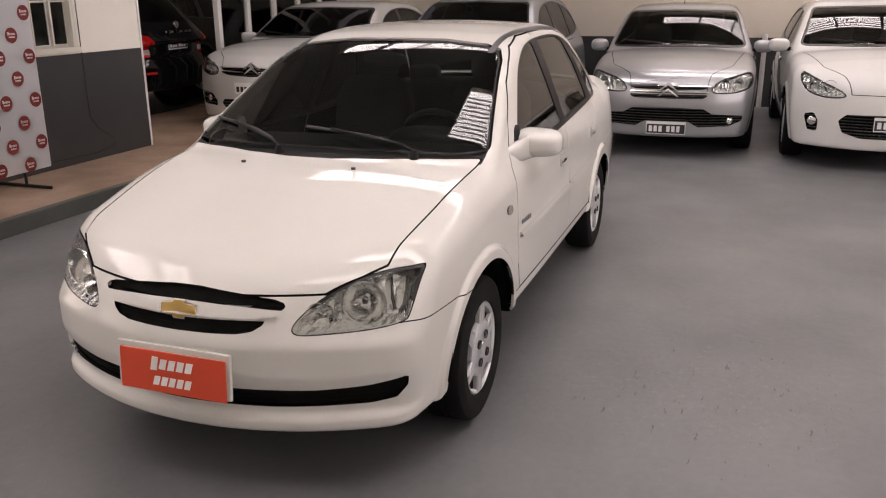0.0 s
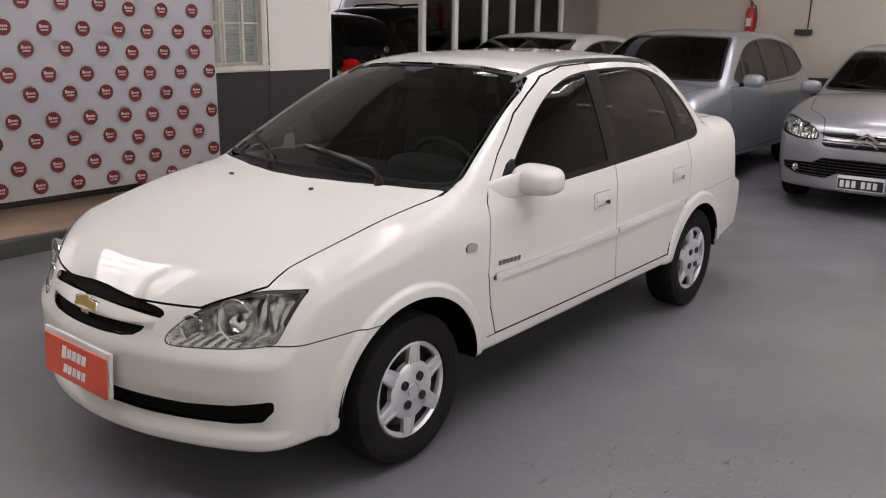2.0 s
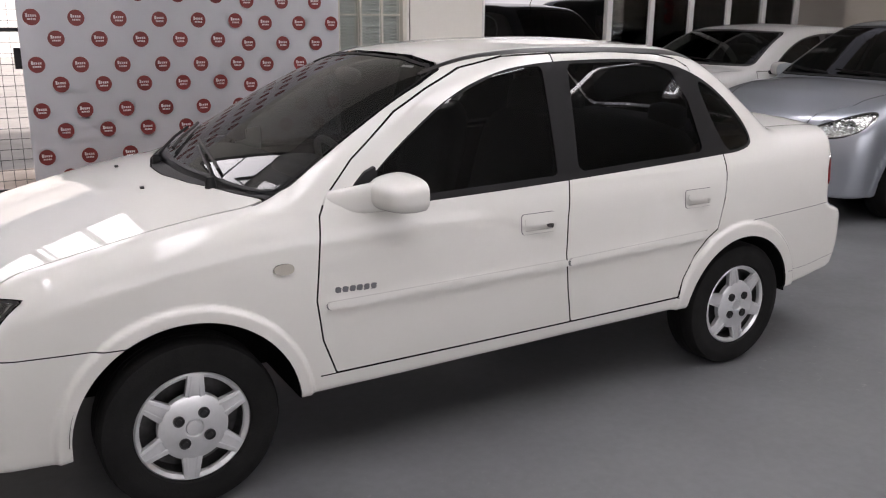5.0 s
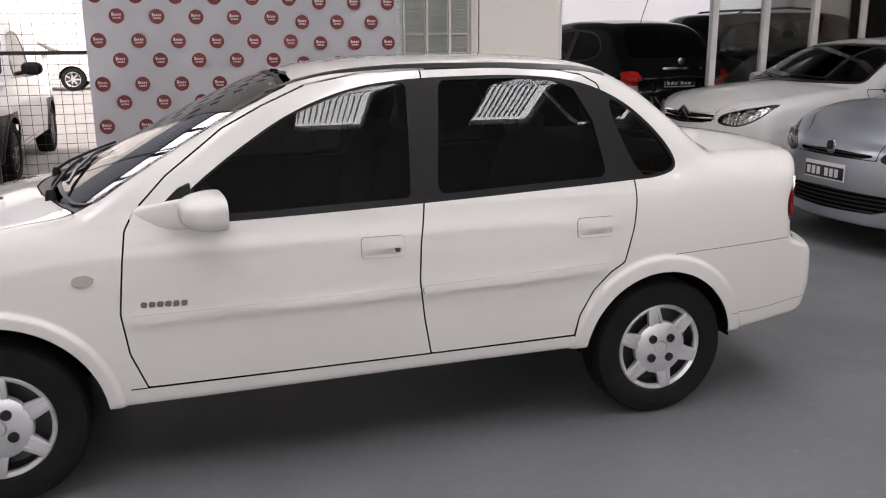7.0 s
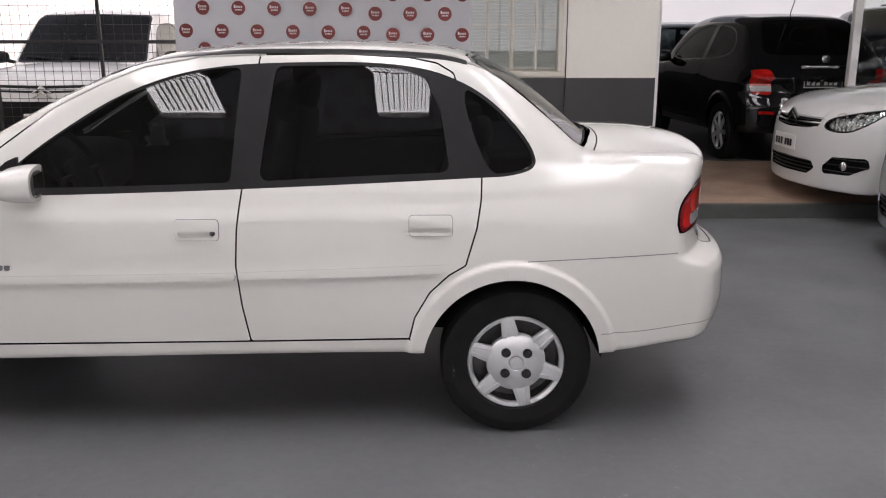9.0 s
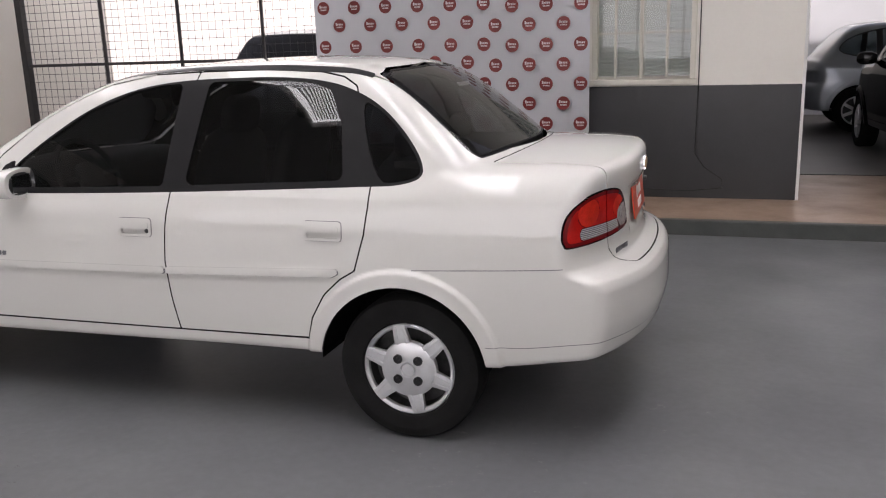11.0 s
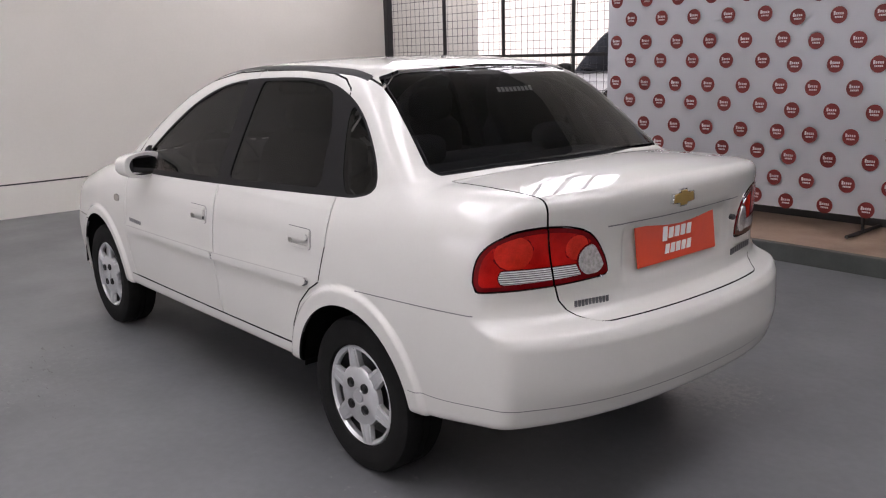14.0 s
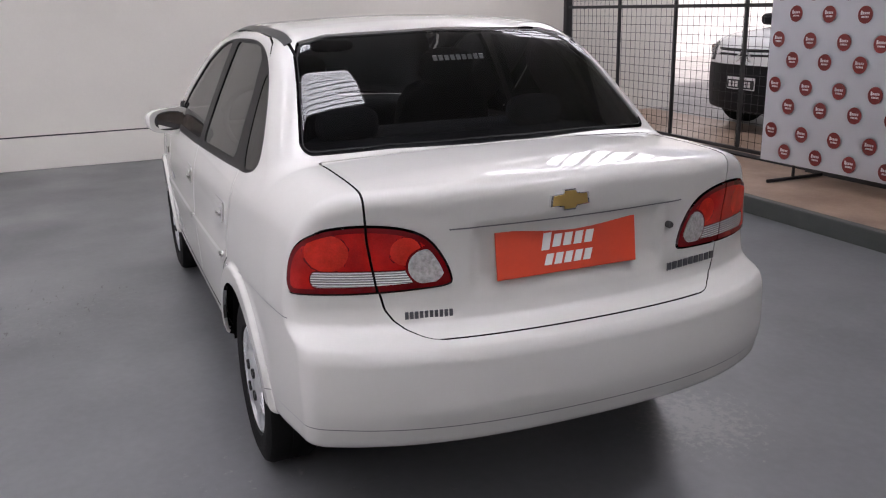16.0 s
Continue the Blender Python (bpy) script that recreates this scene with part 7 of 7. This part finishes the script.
def blue_silver_hatch():
    s = shape(2.12, -2.08, 0.873, (1.30, -1.31), 0.312, 0.83, 1.05, 1.14, 1.04, 0.38, 1.565, -1.98, 1.0, -1.50, 0.985, 1.05, nose_a=0.34)
    return parked_car("blue_silver_hatchback", "blue-silver metallic hatchback parked between white and silver cars", s, M_BLUE_SILVER, pose(-6.0, -1.43, 0, 0, 0, 0.0),
                      [(0.86, 1.0), (0.42, 1.27), (0.08, 1.43), (-0.5, 1.485), (-1.1, 1.455), (-1.55, 1.31), (-1.62, 1.07), (-0.4, 1.01)], [(0.40, 0.46, -0.25), (-0.32, -0.24, -0.05), (-1.10, -1.02, -0.02)],
                      front=[("grille_upper", [(-0.1, 0.665), (0.28, 0.675), (0.36, 0.70), (-0.1, 0.725)], 0.008), ("bumper_intake", [(-0.1, 0.29), (0.40, 0.30), (0.58, 0.36), (0.62, 0.43), (-0.1, 0.45)], 0.015)],
                      lamps=[[(0.40, 0.665), (0.44, 0.73), (0.58, 0.80), (0.72, 0.865), (0.79, 0.87), (0.80, 0.80), (0.74, 0.70), (0.56, 0.65)]],
                      doors=[("front_door", [(0.85, 1.0), (0.86, 0.6), (0.80, 0.33), (-0.28, 0.34), (-0.26, 0.65), (-0.30, 0.995)]), ("rear_door", [(-0.30, 0.995), (-0.26, 0.65), (-0.28, 0.34), (-0.95, 0.36), (-1.05, 0.65), (-1.2, 0.85), (-1.25, 1.01)])],
                      hood=[(2.2, -0.2), (2.2, 0.35), (1.93, 0.42), (1.74, 0.60), (1.3, 0.70), (1.06, 0.75), (1.13, 0.5), (1.2, 0.25), (1.23, -0.2)], plate=(0.56, True), emblem=(0.735, "badge"), mirror=(0.58, 1.06, 0.95))


def black_city_car():
    s = shape(1.72, -1.80, 0.815, (1.15, -1.15), 0.295, 0.86, 1.02, 0.98, 1.0, 0.35, 1.485, -1.70, 1.02, -1.22, 0.955, 0.98, nose_a=0.30, flare=0.02)
    s["tumble"] = 0.34
    return parked_car("black_city_car", "glossy black small hatchback seen from behind on the walkway", s, M_BLACK_PAINT, pose(-4.88, -7.0, PLAT, 0, 0, 274) @ Matrix.Diagonal((1.03, 1.05, 1.08, 1)),
                      [(0.62, 0.98), (0.30, 1.22), (0.0, 1.34), (-0.4, 1.385), (-0.95, 1.34), (-1.15, 1.2), (-1.15, 1.04), (-0.3, 0.99)], [(-0.52, -0.42, -0.06)],
                      tails=[[(0.49, 0.70), (0.525, 0.90), (0.545, 0.935), (0.64, 0.935), (0.70, 0.925), (0.705, 0.90), (0.695, 0.72), (0.67, 0.69), (0.52, 0.685)]],
                      rear=[(-0.2, 1.07), (0.48, 1.07), (0.55, 1.10), (0.47, 1.36), (0.42, 1.39), (-0.2, 1.405)],
                      doors=[("front_door", [(0.70, 1.0), (0.72, 0.6), (0.66, 0.36), (-0.48, 0.37), (-0.46, 0.65), (-0.52, 0.98)])],
                      hood=[(1.8, -0.2), (1.8, 0.30), (1.55, 0.42), (1.40, 0.55), (1.1, 0.66), (0.90, 0.70), (0.96, 0.5), (1.03, 0.25), (1.06, -0.2)], rear_plate=(0.82, True), antenna=(-0.9, 1.45), glass=M_PRIVACY, bars_chrome=())


def white_van():
    s = shape(2.02, -2.12, 0.86, (1.28, -1.41), 0.305, 0.96, 1.07, 1.10, 1.05, 0.42, 1.68, -2.10, 1.0, -2.02, 0.98, 1.02, nose_a=0.30, floor=0.22)
    s["tumble"], s["tumble2"] = 0.16, 0.08
    return parked_car("white_van", "white panel van with dark grey bumper parked outside the gate", s, M_VAN, pose(3.06, -7.10, PLAT - 0.01, 0, 0, 90),
                      [(0.80, 1.02), (0.56, 1.32), (0.38, 1.47), (0.10, 1.51), (-0.42, 1.51), (-0.45, 1.03), (0.2, 1.01)], [(0.56, 0.62, -0.02)],
                      front=[("grille_upper", [(-0.1, 0.83), (0.46, 0.84), (0.50, 0.865), (-0.1, 0.862)], 0.004), ("grille_lower", [(-0.1, 0.785), (0.46, 0.795), (0.48, 0.815), (-0.1, 0.812)], 0.004)],
                      lamps=[[(0.54, 0.74), (0.54, 0.90), (0.62, 0.93), (0.78, 0.93), (0.81, 0.86), (0.80, 0.75), (0.68, 0.72)]],
                      doors=[("front_door", [(0.84, 1.03), (0.88, 0.7), (0.84, 0.36), (-0.44, 0.37), (-0.48, 1.0)])],
                      hood=[(2.1, -0.2), (2.1, 0.4), (1.85, 0.55), (1.6, 0.66), (1.16, 0.72), (1.05, 0.70), (1.16, 0.3), (1.20, -0.2)], plate=(0.52, True), emblem=(0.83, "chevrons"), bumper_mat=M_TRIM, bumper_z=0.70,
                      spokes=8, glass=M_GLASS, mirror=(0.76, 1.12, 1.00), mirror_mat=M_TRIM, wheel_mat=M_STEEL)


def black_suv():
    s = shape(2.25, -2.25, 0.91, (1.35, -1.35), 0.36, 1.02, 1.18, 1.05, 1.14, 0.40, 1.72, -2.15, 1.15, -1.85, 1.08, 1.12, nose_a=0.28, floor=0.3)
    return parked_car("black_sport_utility_car", "black off-road car with roof rails behind the glass partition", s, M_BLACK_PAINT, pose(-8.0, -6.95, PLAT, 0, 0, 180),
                      [(0.70, 1.11), (0.40, 1.36), (0.1, 1.56), (-0.5, 1.60), (-1.5, 1.56), (-1.75, 1.40), (-1.75, 1.15), (-0.4, 1.11)], [(-0.32, -0.22, -0.05), (-1.2, -1.1, 0.0)],
                      front=[("grille_upper", [(-0.1, 0.78), (0.40, 0.79), (0.42, 0.92), (-0.1, 0.93)], 0.01)],
                      lamps=[[(0.50, 0.80), (0.50, 0.93), (0.74, 0.97), (0.80, 0.93), (0.78, 0.82)]], plate=(0.60, True), rails=True)


grey_hatch()
white_hatch()
saloon = white_saloon()
silver_blue = blue_silver_hatch()
small = black_city_car()
part("plate_bar_chrome", box(0.03, 0.52, 0.028, (-1.765, 0, 0.955), 0.008), M_CHROME, small, "chrome bar over the rear plate", 40)
part("rear_badge", lathe([(0.0, 0.004), (0.036, 0.003), (0.04, 0.0), (0.04, -0.02), (0.0, -0.02)], 28, matrix=Matrix.Translation((-1.752, 0, 1.03)) @ Matrix.Rotation(radians(90), 4, "Z")), M_CHROME, small, "round chrome badge", 40)
for sg in (1, -1):
    part("bumper_reflector", box(0.02, 0.15, 0.03, (-1.728, 0.55 * sg, 0.52), 0.005, Matrix.Rotation(radians(-14 * sg), 4, "Z")), M_RED_LENS, small, "narrow red reflector", 40)
white_van()
black_suv()
far = copy_thing(saloon, pose(4.90, -23.9, PLAT - 0.01, 0, 0, 180))
beyond = copy_thing(silver_blue, pose(-5.5, -10.7, PLAT, 0, 0, 180))
tagged(beyond, "silver hatchback parked across the rear hall beyond the black car", "car")
tagged(far, "white saloon with alloy wheels parked across the yard", "car")
